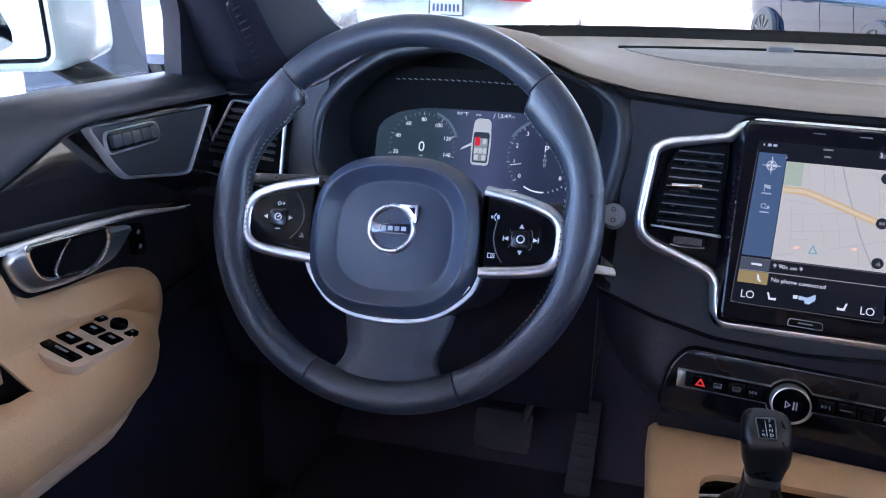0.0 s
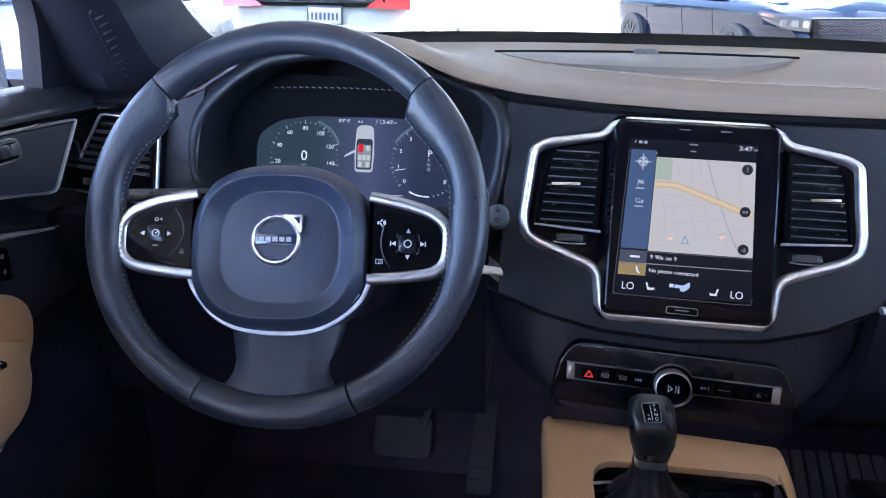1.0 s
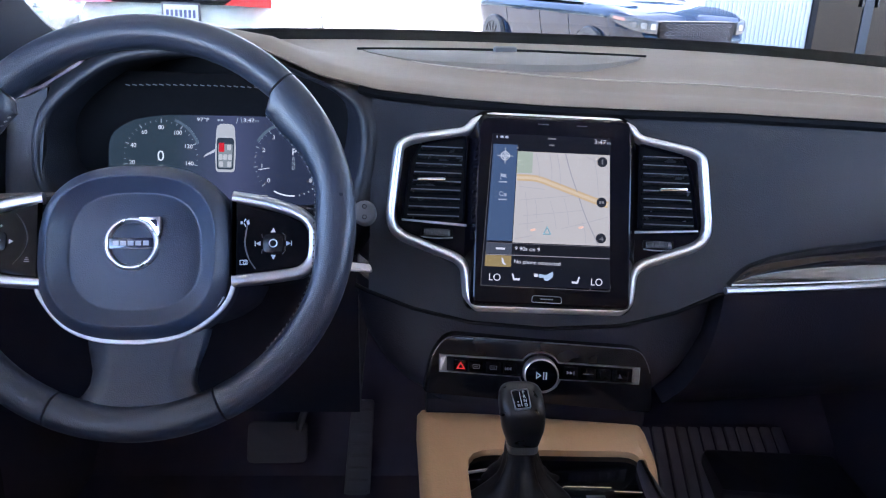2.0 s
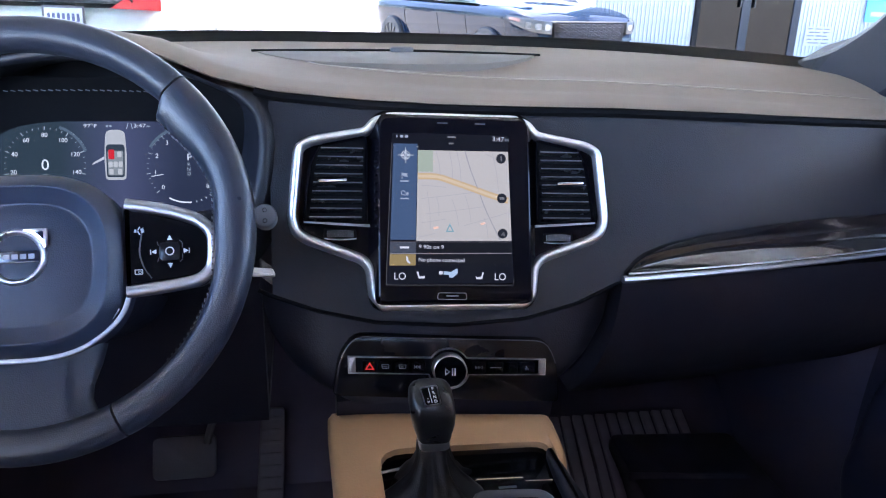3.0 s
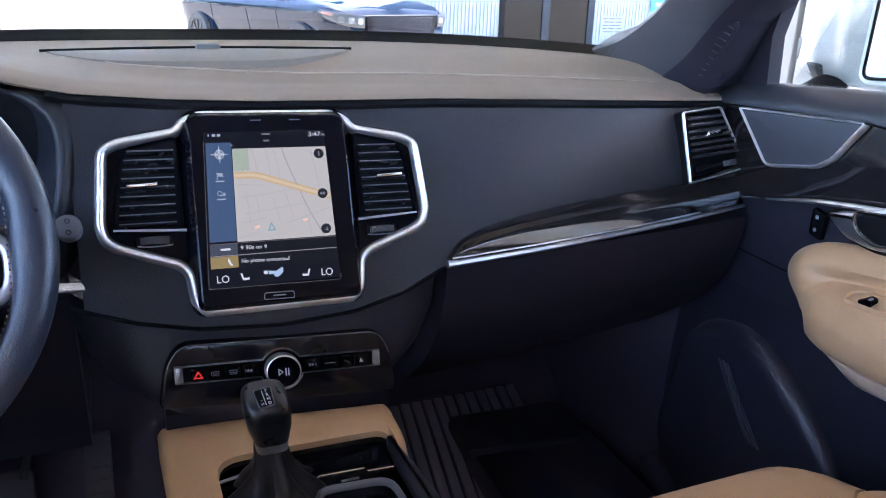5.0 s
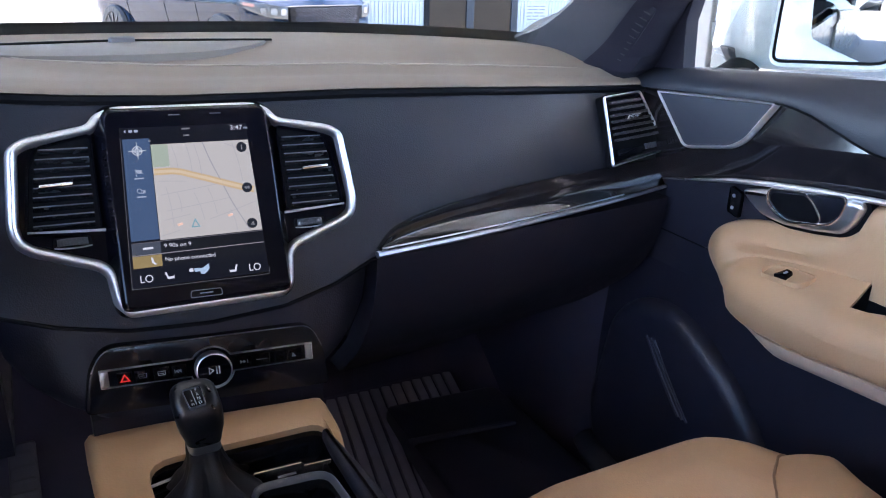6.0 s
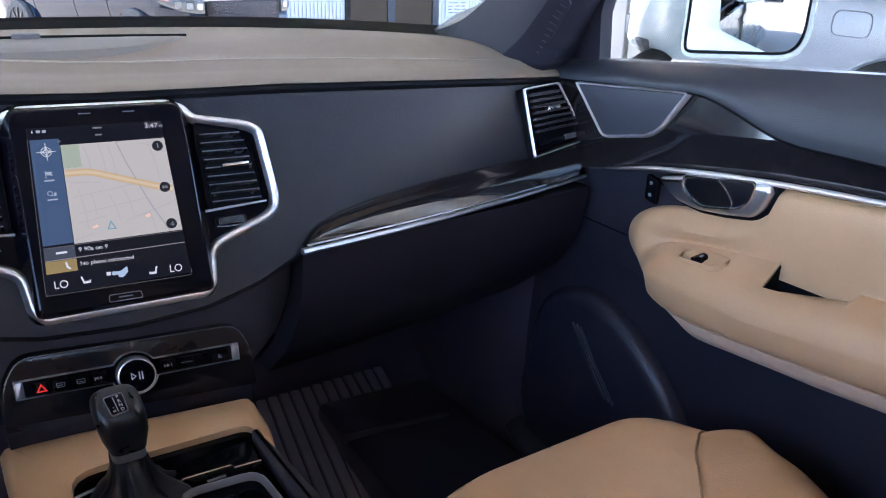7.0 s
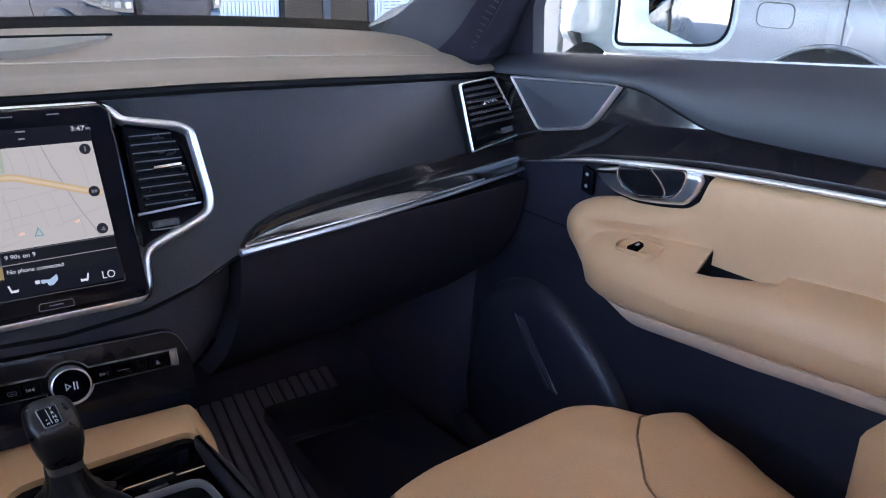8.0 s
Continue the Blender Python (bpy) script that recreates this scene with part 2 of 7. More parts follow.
def sheet(bm, fn, nu, nv, back):
    """A skin fn(u, v) with a back side moved by the vector back."""
    back = Vector(back)
    f = [[Vector(fn(i / nu, j / nv)) for j in range(nv + 1)] for i in range(nu + 1)]
    a = [[bm.verts.new(p) for p in r] for r in f]
    b = [[bm.verts.new(p + back) for p in r] for r in f]
    for i in range(nu):
        for j in range(nv):
            bm.faces.new((a[i][j], a[i + 1][j], a[i + 1][j + 1], a[i][j + 1]))
            bm.faces.new((b[i][j], b[i][j + 1], b[i + 1][j + 1], b[i + 1][j]))
    edge = [(i, 0) for i in range(nu)] + [(nu, j) for j in range(nv)] + [(i, nv) for i in range(nu, 0, -1)] + [(0, j) for j in range(nv, 0, -1)]
    for (i, j), (k, l) in zip(edge, edge[1:] + edge[:1]):
        bm.faces.new((a[i][j], b[i][j], b[k][l], a[k][l]))


def box(bm, c, s, m=None, bev=0.0):
    """A box with centre c and size s, edges rounded by bev."""
    x, y = s[0] / 2, s[1] / 2
    o = [(c[0] - x, c[1] - y), (c[0] + x, c[1] - y), (c[0] + x, c[1] + y), (c[0] - x, c[1] + y)]
    if bev:
        o = fillet(o, bev, 3)
    slab(bm, o, c[2] - s[2] / 2, c[2] + s[2] / 2, m, bev * 0.6)


def lerp(table, x):
    """Piecewise smooth table lookup: ((x, v), ...)."""
    if x <= table[0][0]:
        return table[0][1]
    for (a, va), (b, vb) in zip(table, table[1:]):
        if x <= b:
            t = (x - a) / (b - a)
            t = t * t * (3 - 2 * t)
            return va + (vb - va) * t
    return table[-1][1]


def line(table, x):
    """Piecewise linear table lookup."""
    return float(np.interp(x, [p[0] for p in table], [p[1] for p in table]))


def lettering(name, text, size, m, mat, parent, align="CENTER", width=None):
    """Raised writing in the built-in font, in the plane of m."""
    cu = bpy.data.curves.new(name, "FONT")
    cu.body, cu.size, cu.align_x, cu.align_y, cu.extrude = text, size, align, "CENTER", 0.0001
    tmp = bpy.data.objects.new(name, cu)
    scene.collection.objects.link(tmp)
    dg = bpy.context.evaluated_depsgraph_get()
    me = bpy.data.meshes.new_from_object(tmp.evaluated_get(dg))
    bpy.data.objects.remove(tmp)
    if width:
        xs = [v.co.x for v in me.vertices]
        me.transform(Matrix.Diagonal((width / (max(xs) - min(xs)), 1, 1, 1)))
    me.transform(m)
    me.materials.clear()
    me.materials.append(mat)
    ob = new(name, me)
    ob.parent = parent
    ob.matrix_parent_inverse = parent.matrix_world.inverted()
    return ob


def basis(o, x, y):
    """A plane's matrix from its origin, its x way and its y way."""
    x, y = Vector(x).normalized(), Vector(y).normalized()
    z = x.cross(y)
    return Matrix(((x.x, y.x, z.x, o[0]), (x.y, y.y, z.y, o[1]), (x.z, y.z, z.z, o[2]), (0, 0, 0, 1)))


# ---- dashboard ----
EDGE_Z = ((-.72, 1.158), (-.62, 1.168), (-.55, 1.19), (-.48, 1.232), (-.38, 1.25), (-.30, 1.238), (-.24, 1.214), (-.18, 1.201),
          (-.10, 1.195), (0, 1.1905), (.2, 1.187), (.35, 1.18), (.52, 1.17), (.72, 1.158))


def face_y(x, z):
    return .84 + .17 * x * x - (1.19 - z) * .44


def cowl_y(x):
    return 1.25 - .23 * abs(x / .7) ** 2.6


def crease_v(x):
    """How far back the pad's crease runs: it swings forward past the speaker cover, then follows the front edge."""
    return line(((-.21, .64), (-.19, .52), (-.13, .355), (-.07, .295), (0, .265), (.06, .245), (.13, .235), (.30, .240), (.62, .245)), x)


def pad_point(u, v):
    x = -.695 + 1.39 * u
    z0 = line(EDGE_Z, x)
    y0 = face_y(x, min(z0, 1.2)) - .004
    y = y0 + (cowl_y(x) - y0) * v
    back = 1.214 - .012 * abs(x / .7) ** 3
    lip = .008 * min(1, v / .10) ** 0.5
    t = min(1, max(0, (v - .10) / .55))
    t = t * t * (3 - 2 * t)
    cv = crease_v(x)
    crease = .0045 * max(0, 1 - abs(v - cv) / .10) * min(1, cv / .15)
    return (x, y, (z0 + .003 + lip) * (1 - t) + back * t + crease * max(0, min(1, (x + .26) / .22)))


def dash_face_strip(bm, x0, x1, top, bottom, n=24, dx=0.0):
    def fn(u, v):
        x = x0 + (x1 - x0) * u
        zt, zb = top(x), bottom(x)
        z = zt + (zb - zt) * v
        return (x, face_y(x, z) + dx - .006 * math.sin(math.pi * v) * min(1, max(0, abs(x) - .19) / .1), z)
    sheet(bm, fn, n, 8, (0, .03, 0))


def seam_z(x):
    return line(((-.30, 1.06), (-.19, 1.010), (-.14, .994), (-.08, .982), (0, .977), (.08, .980), (.14, .992), (.19, 1.010), (.22, 1.012), (.72, 1.016)), x)


FACE = basis((.003, .786, 1.0885), (1, 0, 0), (0, .403, .915)) @ Matrix.Rotation(radians(-1.3), 4, "Z")

dash = thing("dashboard", (0, .95, 1.0), "charcoal soft-touch dashboard with a taupe top pad below the windscreen", "dashboard")
bm = bmesh.new()
PAD_U = .115
sheet(bm, lambda u, v: pad_point(PAD_U + (1 - PAD_U) * u, v), 110, 60, (0, .012, -.004))
part("top_pad", bm, M_PAD, dash, "grained taupe top pad")
bm = bmesh.new()
sheet(bm, lambda u, v: pad_point(PAD_U * u, v), 10, 30, (0, .012, -.004))
part("pad_corner", bm, M_FACE, dash, "charcoal corner of the top pad")
bm = bmesh.new()
dash_face_strip(bm, -.186, .695, lambda x: line(EDGE_Z, x) - .008, seam_z, 50)
part("front_face", bm, M_FACE, dash)
bm = bmesh.new()
dash_face_strip(bm, -.695, -.538, lambda x: line(EDGE_Z, x) - .008, lambda x: 1.03, 10)
part("front_face", bm, M_FACE, dash)
bm = bmesh.new()
# crease in a paler taupe: the ridge's highlight is put into its colour
crease = []
for i in range(90):
    x = -.185 + .775 * i / 89
    crease.append(Vector(pad_point((x + .695) / 1.39, crease_v(x))) + Vector((0, 0, .0002)))
tube(bm, crease, .0017, .0011, 8, taper=lambda t: min(1, .1 + 6 * t, .1 + 6 * (1 - t)))
part("pad_crease", bm, M_PADGLINT, dash, "raised crease along the pad, its highlight put in as paler taupe")
# black tube for the shade in the gap between pad and face
bm = bmesh.new()
tube(bm, [(x, face_y(x, line(EDGE_Z, x)) - .001, line(EDGE_Z, x) - .003) for x in [-.20 + .895 * i / 60 for i in range(61)]], .006, .0055, 8)
part("edge_gap", bm, M_DARK, dash, "black shadow gap below the pad")
# windscreen base band
bm = bmesh.new()
sheet(bm, lambda u, v: (-.69 + 1.38 * u, cowl_y(-.69 + 1.38 * u) + .03 * v - .012, 1.215 - .012 * abs(-.985714 + 1.9714 * u) ** 3 + .012 * v), 40, 2, (0, 0, -.02))
part("defroster_band", bm, M_DARK, dash, "black band at the foot of the windscreen")
# inset speaker panel on the pad
bm = bmesh.new()
o = [(p.x, p.y) for p in curve([(.171, 1.093), (.149, 1.058), (.080, 1.000), (.020, .984), (-.037, .981), (-.133, .994), (-.188, 1.047), (-.206, 1.083)], 6)]
o += [(p.x, p.y) for p in curve([(-.170, 1.092), (-.022, 1.108), (.140, 1.099)], 6)]
slab(bm, o[::-1], 1.190, 1.2165, None, .0015)
part("speaker_grille", bm, M_SPKPAD, dash, "finely perforated grey centre speaker cover")
bm = bmesh.new()
slab(bm, fillet([(-.030, 1.098), (.003, 1.104), (.003, 1.122), (-.030, 1.116)], .008), 1.214, 1.2225, None, .003)
part("light_sensor", bm, M_GREY, dash, "small grey sensor cap")
bm = bmesh.new()
tube(bm, curve([(-.214, 1.089, 1.2165), (-.12, 1.104, 1.2172), (-.022, 1.1135, 1.2175), (.08, 1.1095, 1.2172), (.180, 1.098, 1.2168)], 6), .0040, .0016, 8)
part("defrost_slot", bm, M_DARK, dash, "black slot behind the speaker cover")

# lower stack housing and knee panels
bm = bmesh.new()


CHEEK_W = ((.885, .108), (.897, .122), (.907, .142), (.926, .168), (.953, .190), (.985, .200), (1.01, .205))


def cheek(u, v):
    k = 2 * u - 1
    x = k * line(CHEEK_W, 1.008 - .118 * v)
    z = seam_z(x) - .004 + (.890 - seam_z(x)) * v
    return (x, .757 + 1.1 * max(0, abs(x) - .11) ** 1.5 - .014 * v + .012 * (1 - v) * abs(x) / .2 + .016 * max(0, abs(k) - .70) ** 2 / .09, z)


sheet(bm, cheek, 60, 24, (0, .05, 0))
part("stack_housing", bm, M_LOWER, dash, "soft black housing round the control panel", 60)
bm = bmesh.new()
tube(bm, [(x, face_y(x, seam_z(x)) - .0005, seam_z(x) - .0015) for x in [-.20 + .395 * i / 60 for i in range(61)]], .0023, .0022, 8)
part("lower_seam", bm, M_DARK, dash, "dark seam below the dashboard face")
bm = bmesh.new()
sheet(bm, lambda u, v: (-.122 + .244 * u, .752 + .03 * v, .886 - .44 * v), 20, 6, (0, .04, 0))
part("tunnel_front", bm, M_LOWER, dash)
bm = bmesh.new()


def glovebox(u, v):
    x = .200 + .49 * u * (1 - .10 * max(0, 2 * v - 1) ** 2)
    z = 1.010 - .222 * v + .012 * v * u
    return (x, .772 + .10 * x * x + .05 * v + .06 * v * v + .12 * max(0, v - .72) ** 1.5 - .012 * math.sin(math.pi * min(1, v * 1.2)), z)


sheet(bm, glovebox, 24, 14, (0, .04, 0))
part("glovebox", bm, M_GLOVE, dash, "black grained glovebox lid")
bm = bmesh.new()
sheet(bm, lambda u, v: (.20 + .44 * u, .945 + .42 * v, .800 - .03 * v), 4, 4, (0, 0, .02))
part("under_panel", bm, M_LOWER, dash)
bm = bmesh.new()
sheet(bm, lambda u, v: (-.69 + .49 * u, .80 + .06 * v, 1.06 - .26 * v), 12, 8, (0, .03, 0))
part("knee_panel", bm, M_LOWER, dash)
bm = bmesh.new()
sheet(bm, lambda u, v: (-.69 + .49 * u, .86 + .5 * v, .80 - .03 * v), 4, 4, (0, 0, .02))
part("under_panel", bm, M_LOWER, dash)

# wood and chrome strip on the passenger side
bm = bmesh.new()
WOOD_TOP = ((.196, 1.018), (.215, 1.036), (.25, 1.047), (.30, 1.055), (.38, 1.061), (.47, 1.064), (.62, 1.062), (.70, 1.060))


def wood_strip(u, v):
    x = .197 + .50 * u
    zt, zb = line(WOOD_TOP, x), 1.019 + .012 * (x - .2)
    z = zt + (zb - zt) * v
    return (x, face_y(x, z) - .009 + .0045 * math.sin(math.pi * v ** 1.5) - .003 * v, z)


sheet(bm, wood_strip, 40, 8, (0, .012, 0))
part("wood_inlay", bm, M_WOOD, dash, "glossy dark walnut inlay")
bm = bmesh.new()
tube(bm, [(x, face_y(x, 1.016) - .009, 1.015 + .012 * (x - .2)) for x in [.193 + .505 * i / 40 for i in range(41)]], .0042, .0038, 8, taper=lambda t: 1.15 - .45 * t)
part("chrome_strip", bm, M_SPOKE, dash, "bright chrome strip")
bm = bmesh.new()
tube(bm, [(x, face_y(x, 1.020) - .0095, 1.0208 + .0105 * (x - .2)) for x in [.200 + .40 * i / 30 for i in range(31)]], .0012, .0012, 6)
part("chrome_line", bm, M_SPOKE, dash, "thin chrome line along the walnut")

# instrument binnacle: a deep hooded opening with a rounded lip
BIN = [(-.522, 1.080), (-.539, 1.099), (-.544, 1.131), (-.539, 1.158), (-.522, 1.179), (-.496, 1.201), (-.467, 1.219), (-.418, 1.229), (-.367, 1.234), (-.315, 1.231), (-.272, 1.220), (-.242, 1.210),
       (-.215, 1.198), (-.197, 1.181), (-.193, 1.158), (-.196, 1.125), (-.204, 1.093), (-.225, 1.055), (-.28, 1.035), (-.45, 1.035), (-.50, 1.055)]
mouth = fillet(BIN[::-1], .02, 3)


def bin_ring(d, dy, scale=1.0):
    """The mouth moved inwards by d and shrunk towards the display."""
    out = []
    for p in inset(mouth, d):
        x, z = -.370 + (p[0] + .370) * scale, 1.125 + (p[1] - 1.125) * scale
        if d < 0:
            z = min(z, line(EDGE_Z, x) - .004 - .06 * max(0, dy))
        out.append((x, face_y(x, min(z, 1.22)) + dy, z))
    return out


bm = bmesh.new()
loops(bm, [bin_ring(-.035, .11), bin_ring(-.035, .06), bin_ring(-.035, .020), bin_ring(-.022, .008), bin_ring(-.015, .003), bin_ring(-.012, -.002), bin_ring(-.007, -.007), bin_ring(-.002, -.008), bin_ring(.002, -.005), bin_ring(.004, .001),
           bin_ring(.004, .03, .965), bin_ring(.004, .07, .91), bin_ring(.004, .13, .86), bin_ring(.004, .13, .05)], cap=False)
part("binnacle_hood", bm, M_FACE, dash, "hooded instrument surround", 60)
bm = bmesh.new()
for i in range(24):
    a = -.46 + .17 * i / 23
    tube(bm, [(a, .905, 1.1935 - .25 * (a + .376) ** 2), (a + .0045, .905, 1.1925 - .25 * (a + .376) ** 2)], .0006, .0006, 5)
part("hood_stitching", bm, M_THREAD, dash, "pale stitching inside the hood")

# ---- instrument display ----
CL = basis((-.363, .905, 1.13), (1, 0, 0), (0, .342, .94))
cluster = thing("instrument_display", (-.363, .92, 1.13), "wide digital instrument display lit behind the steering wheel", "instrument display")
M_LCD = screen_material("cluster_tint_with_glare", (0.030, 0.050, 0.066), 1.0)
_n, _l = M_LCD.node_tree.nodes, M_LCD.node_tree.links
# ramp across the panel: the screen's own tint plus painted glare in the middle
_tc, _sx, _cr = _n.new("ShaderNodeTexCoord"), _n.new("ShaderNodeSeparateXYZ"), _n.new("ShaderNodeValToRGB")
_cr.color_ramp.elements[0].position, _cr.color_ramp.elements[0].color = 0.30, (0.026, 0.046, 0.060, 1)
_cr.color_ramp.elements[1].position, _cr.color_ramp.elements[1].color = 0.56, (0.066, 0.082, 0.150, 1)
_e3 = _cr.color_ramp.elements.new(0.80)
_e3.color = (0.026, 0.036, 0.066, 1)
_l.new(_tc.outputs["Generated"], _sx.inputs[0])
_l.new(_sx.outputs[0], _cr.inputs[0])
_l.new(_cr.outputs[0], _n["Principled BSDF"].inputs["Emission Color"])
M_INK = screen_material("cluster_white", (0.75, 0.85, 0.9), 1.0)
bm = bmesh.new()
shape = fillet([(-.122, -.075), (-.122, .005), (-.097, .0225), (-.06, .0290), (.06, .0295), (.094, .0240), (.122, .008), (.122, -.075)], [.01, .03, .02, .02, .02, .02, .03, .01], 5)
slab(bm, shape, -.01, .0, CL)
part("lcd_panel", bm, M_LCD, cluster)
bm = bmesh.new()
slab(bm, [(-.17, -.11), (.17, -.11), (.17, .08), (-.17, .08)], -.03, -.012, CL)
part("backing", bm, M_DARK, cluster)


def dial(cx, cy, r, a0, a1, ticks, texts, tsize):
    """Fine ticks, a thin scale line and numerals between two angles."""
    bm = bmesh.new()
    for i in range(ticks):
        a = radians(a0 + (a1 - a0) * i / (ticks - 1))
        q = CL @ Matrix.Translation((cx, cy, .0012)) @ Matrix.Rotation(a, 4, "Z")
        box(bm, (r, 0, 0), (.0042 if i % 4 == 0 else .0018, .0008 if i % 4 == 0 else .0005, .0004), q)
    part("dial_ticks", bm, M_INKSOFT, cluster)
    for k, s in enumerate(texts):
        a = radians(a0 + (a1 - a0) * k / (len(texts) - 1))
        lettering("dial_numeral", s, tsize, CL @ Matrix.Translation((cx + (r - .0075) * math.cos(a), cy + (r - .0075) * math.sin(a), .0012)), M_INK, cluster)


def arc_bar(cx, cy, r, w, a0, a1, mat, name="dial_arc"):
    bm = bmesh.new()
    n = 18
    aa = [radians(a0 + (a1 - a0) * i / n) for i in range(n + 1)]
    o = [(cx + (r + w) * math.cos(a), cy + (r + w) * math.sin(a)) for a in aa] + [(cx + r * math.cos(a), cy + r * math.sin(a)) for a in aa[::-1]]
    slab(bm, o, .0004, .0010, CL)
    part(name, bm, mat, cluster)


M_INKSOFT = screen_material("cluster_soft", (0.40, 0.50, 0.55), 1.0)
M_ARC = screen_material("cluster_arc", (0.10, 0.15, 0.19), 1.0)
dial(-.0638, -.0187, .0403, 193.5, -13.5, 25, ["20", "40", "60", "80", "100", "120", "140"], .0066)
arc_bar(-.0638, -.0187, .0425, .003, 70, 20, M_ARC)
lettering("speed_numeral", "0", .0165, CL @ Matrix.Translation((-.0638, -.0187, .0012)), M_INK, cluster)
lettering("speed_unit", "mph", .0032, CL @ Matrix.Translation((-.0638, -.0290, .0012)), M_INKSOFT, cluster)
dial(.0835, -.0215, .0415, 221, 127, 13, ["0", "1", "2", "3"], .0068)
arc_bar(.0835, -.0215, .043, .003, 105, 150, M_ARC)
arc_bar(.0835, -.0215, .0385, .0016, 240, 276, M_INK, "fuel_bar")
for a in (284, 292, 300, 308, 316):
    arc_bar(.0835, -.0215, .0385, .002, a - .8, a + .8, M_INKSOFT, "fuel_tick")
lettering("dial_numeral", "8", .0066, CL @ Matrix.Translation((.1054, -.043, .0012)), M_INK, cluster)
bm = bmesh.new()
box(bm, (.052, -.0305, .0014), (.013, .0007, .0005), CL @ Matrix.Translation((.052, -.0305, 0)) @ Matrix.Rotation(radians(10), 4, "Z") @ Matrix.Translation((-.052, .0305, 0)))
part("rev_needle", bm, M_INK, cluster)
lettering("gear_letter", "P", .0110, CL @ Matrix.Translation((.0865, -.0108, .0014)), M_INK, cluster)
for k, ch in enumerate(("R", "N", "D")):
    lettering("gear_letter", ch, .0052, CL @ Matrix.Translation((.0857, -.0186 - .0052 * k, .0014)), M_INKSOFT, cluster)
lettering("temperature_text", "97\u00b0F", .0056, CL @ Matrix.Translation((-.0170, .0240, .0012)), M_INK, cluster, width=.0135)
lettering("clock_text", "3:47", .0060, CL @ Matrix.Translation((.0345, .0243, .0012)), M_INK, cluster, width=.0125)
lettering("clock_text", "PM", .0032, CL @ Matrix.Translation((.0437, .0236, .0012)), M_INKSOFT, cluster)
bm = bmesh.new()
for dx, lean in ((.0215, -14), (.0262, 14)):
    box(bm, (0, 0, .0012), (.0007, .0065, .0004), CL @ Matrix.Translation((dx, .0242, 0)) @ Matrix.Rotation(radians(lean), 4, "Z"))
for dx in (.0005, .0040):
    box(bm, (dx, .0240, .0012), (.0022, .0020, .0004), CL)
part("lane_symbol", bm, M_INKSOFT, cluster)
bm = bmesh.new()
box(bm, (.042, -.061, .0012), (.030, .0006, .0004), CL)
part("status_line", bm, M_INK, cluster)
CS = CL @ Matrix.Translation((.0085, -.0076, 0))
car_o = fillet([(-.0105, -.0275), (.0105, -.0275), (.0118, -.004), (.0100, .0275), (-.0100, .0275), (-.0118, -.004)], [.004, .004, .008, .007, .007, .008])
bm = bmesh.new()
slab(bm, car_o, .0004, .0012, CS, .0005)
part("car_symbol", bm, screen_material("cluster_car", (0.46, 0.50, 0.49), 1.0), cluster)
bm = bmesh.new()
slab(bm, fillet([(-.0092, -.0245), (.0092, -.0245), (.0098, .0085), (.0080, .0115), (-.0080, .0115), (-.0098, .0085)], .003), .0012, .0015, CS)
part("symbol_cabin", bm, screen_material("cluster_cabin", (0.030, 0.045, 0.060), 1.0), cluster)
bm = bmesh.new()
slab(bm, fillet([(-.0078, -.0225), (.0078, -.0225), (.0082, .0045), (-.0082, .0045)], .002), .0015, .0017, CS)
part("symbol_floor", bm, screen_material("cluster_floor", (0.24, 0.28, 0.28), 1.0), cluster)
bm = bmesh.new()
box(bm, (-.0042, .0005, .0020), (.0062, .0105, .0006), CS, .0012)
part("symbol_seat", bm, screen_material("cluster_red", (0.62, 0.02, 0.03), 1.0), cluster)
for dx, dy in ((.0042, .0005), (-.0052, -.0105), (0, -.0105), (.0052, -.0105), (-.0045, -.0185), (.0045, -.0185)):
    bm = bmesh.new()
    box(bm, (dx, dy, .0020), (.0044, .0062, .0006), CS, .0012)
    part("symbol_seat", bm, screen_material("cluster_seat", (0.50, 0.54, 0.52), 1.0), cluster)
bm = bmesh.new()
slab(bm, fillet([(-.0245, -.0110), (-.0225, -.0080), (-.0115, -.0015), (-.0118, -.0050)], .0008)[::-1], .0012, .0018, CS)
part("symbol_open_door", bm, screen_material("cluster_door", (0.5, 0.55, 0.58), 1.0), cluster)

# ---- centre stack: chrome frame, screen, two vents ----
stack = thing("infotainment_unit", (0, .80, 1.085), "portrait touchscreen with air vents in one chrome frame on the dashboard", "car display")
half = [(.070, .104), (.086, .097), (.093, .087), (.150, .077), (.165, .068), (.1715, -.008), (.167, -.024), (.155, -.033), (.099, -.053), (.092, -.060), (.088, -.092), (.078, -.1025)]
full = half + [(-x, y) for x, y in half[::-1]]
frame_o = fillet(full, [.012, .006, .006, .012, .016, .014, .012, .012, .008, .008, .01, .012] * 1 + [.012, .01, .008, .008, .012, .012, .014, .016, .012, .006, .006, .012], 3)
bm = bmesh.new()
slab(bm, inset(frame_o, .002), -.012, .0, FACE)
part("black_panel", bm, M_GLOSS, stack, "piano-black backing panel")
bm = bmesh.new()
ring(bm, inset(frame_o, -.0012), .0108, -.004, .0096, FACE, 8)
part("chrome_frame", bm, M_CHROME, stack, "satin chrome outline frame")
bm = bmesh.new()
gl_o = fillet([(-.080, -.094), (.080, -.094), (.0800, .05), (.078, .097), (-.078, .097), (-.0800, .05)], [.006, .006, .03, .01, .01, .03])
GB = FACE.copy()
loops(bm, [[GB @ Vector((*p, z)) for p in inset(gl_o, d)] for d, z in ((-.0095, .0), (-.0092, .0008), (-.0004, .0148), (.0012, .0155))])
part("screen_glass", bm, M_GLOSS, stack, "gloss black screen glass with bevelled sides", 20)

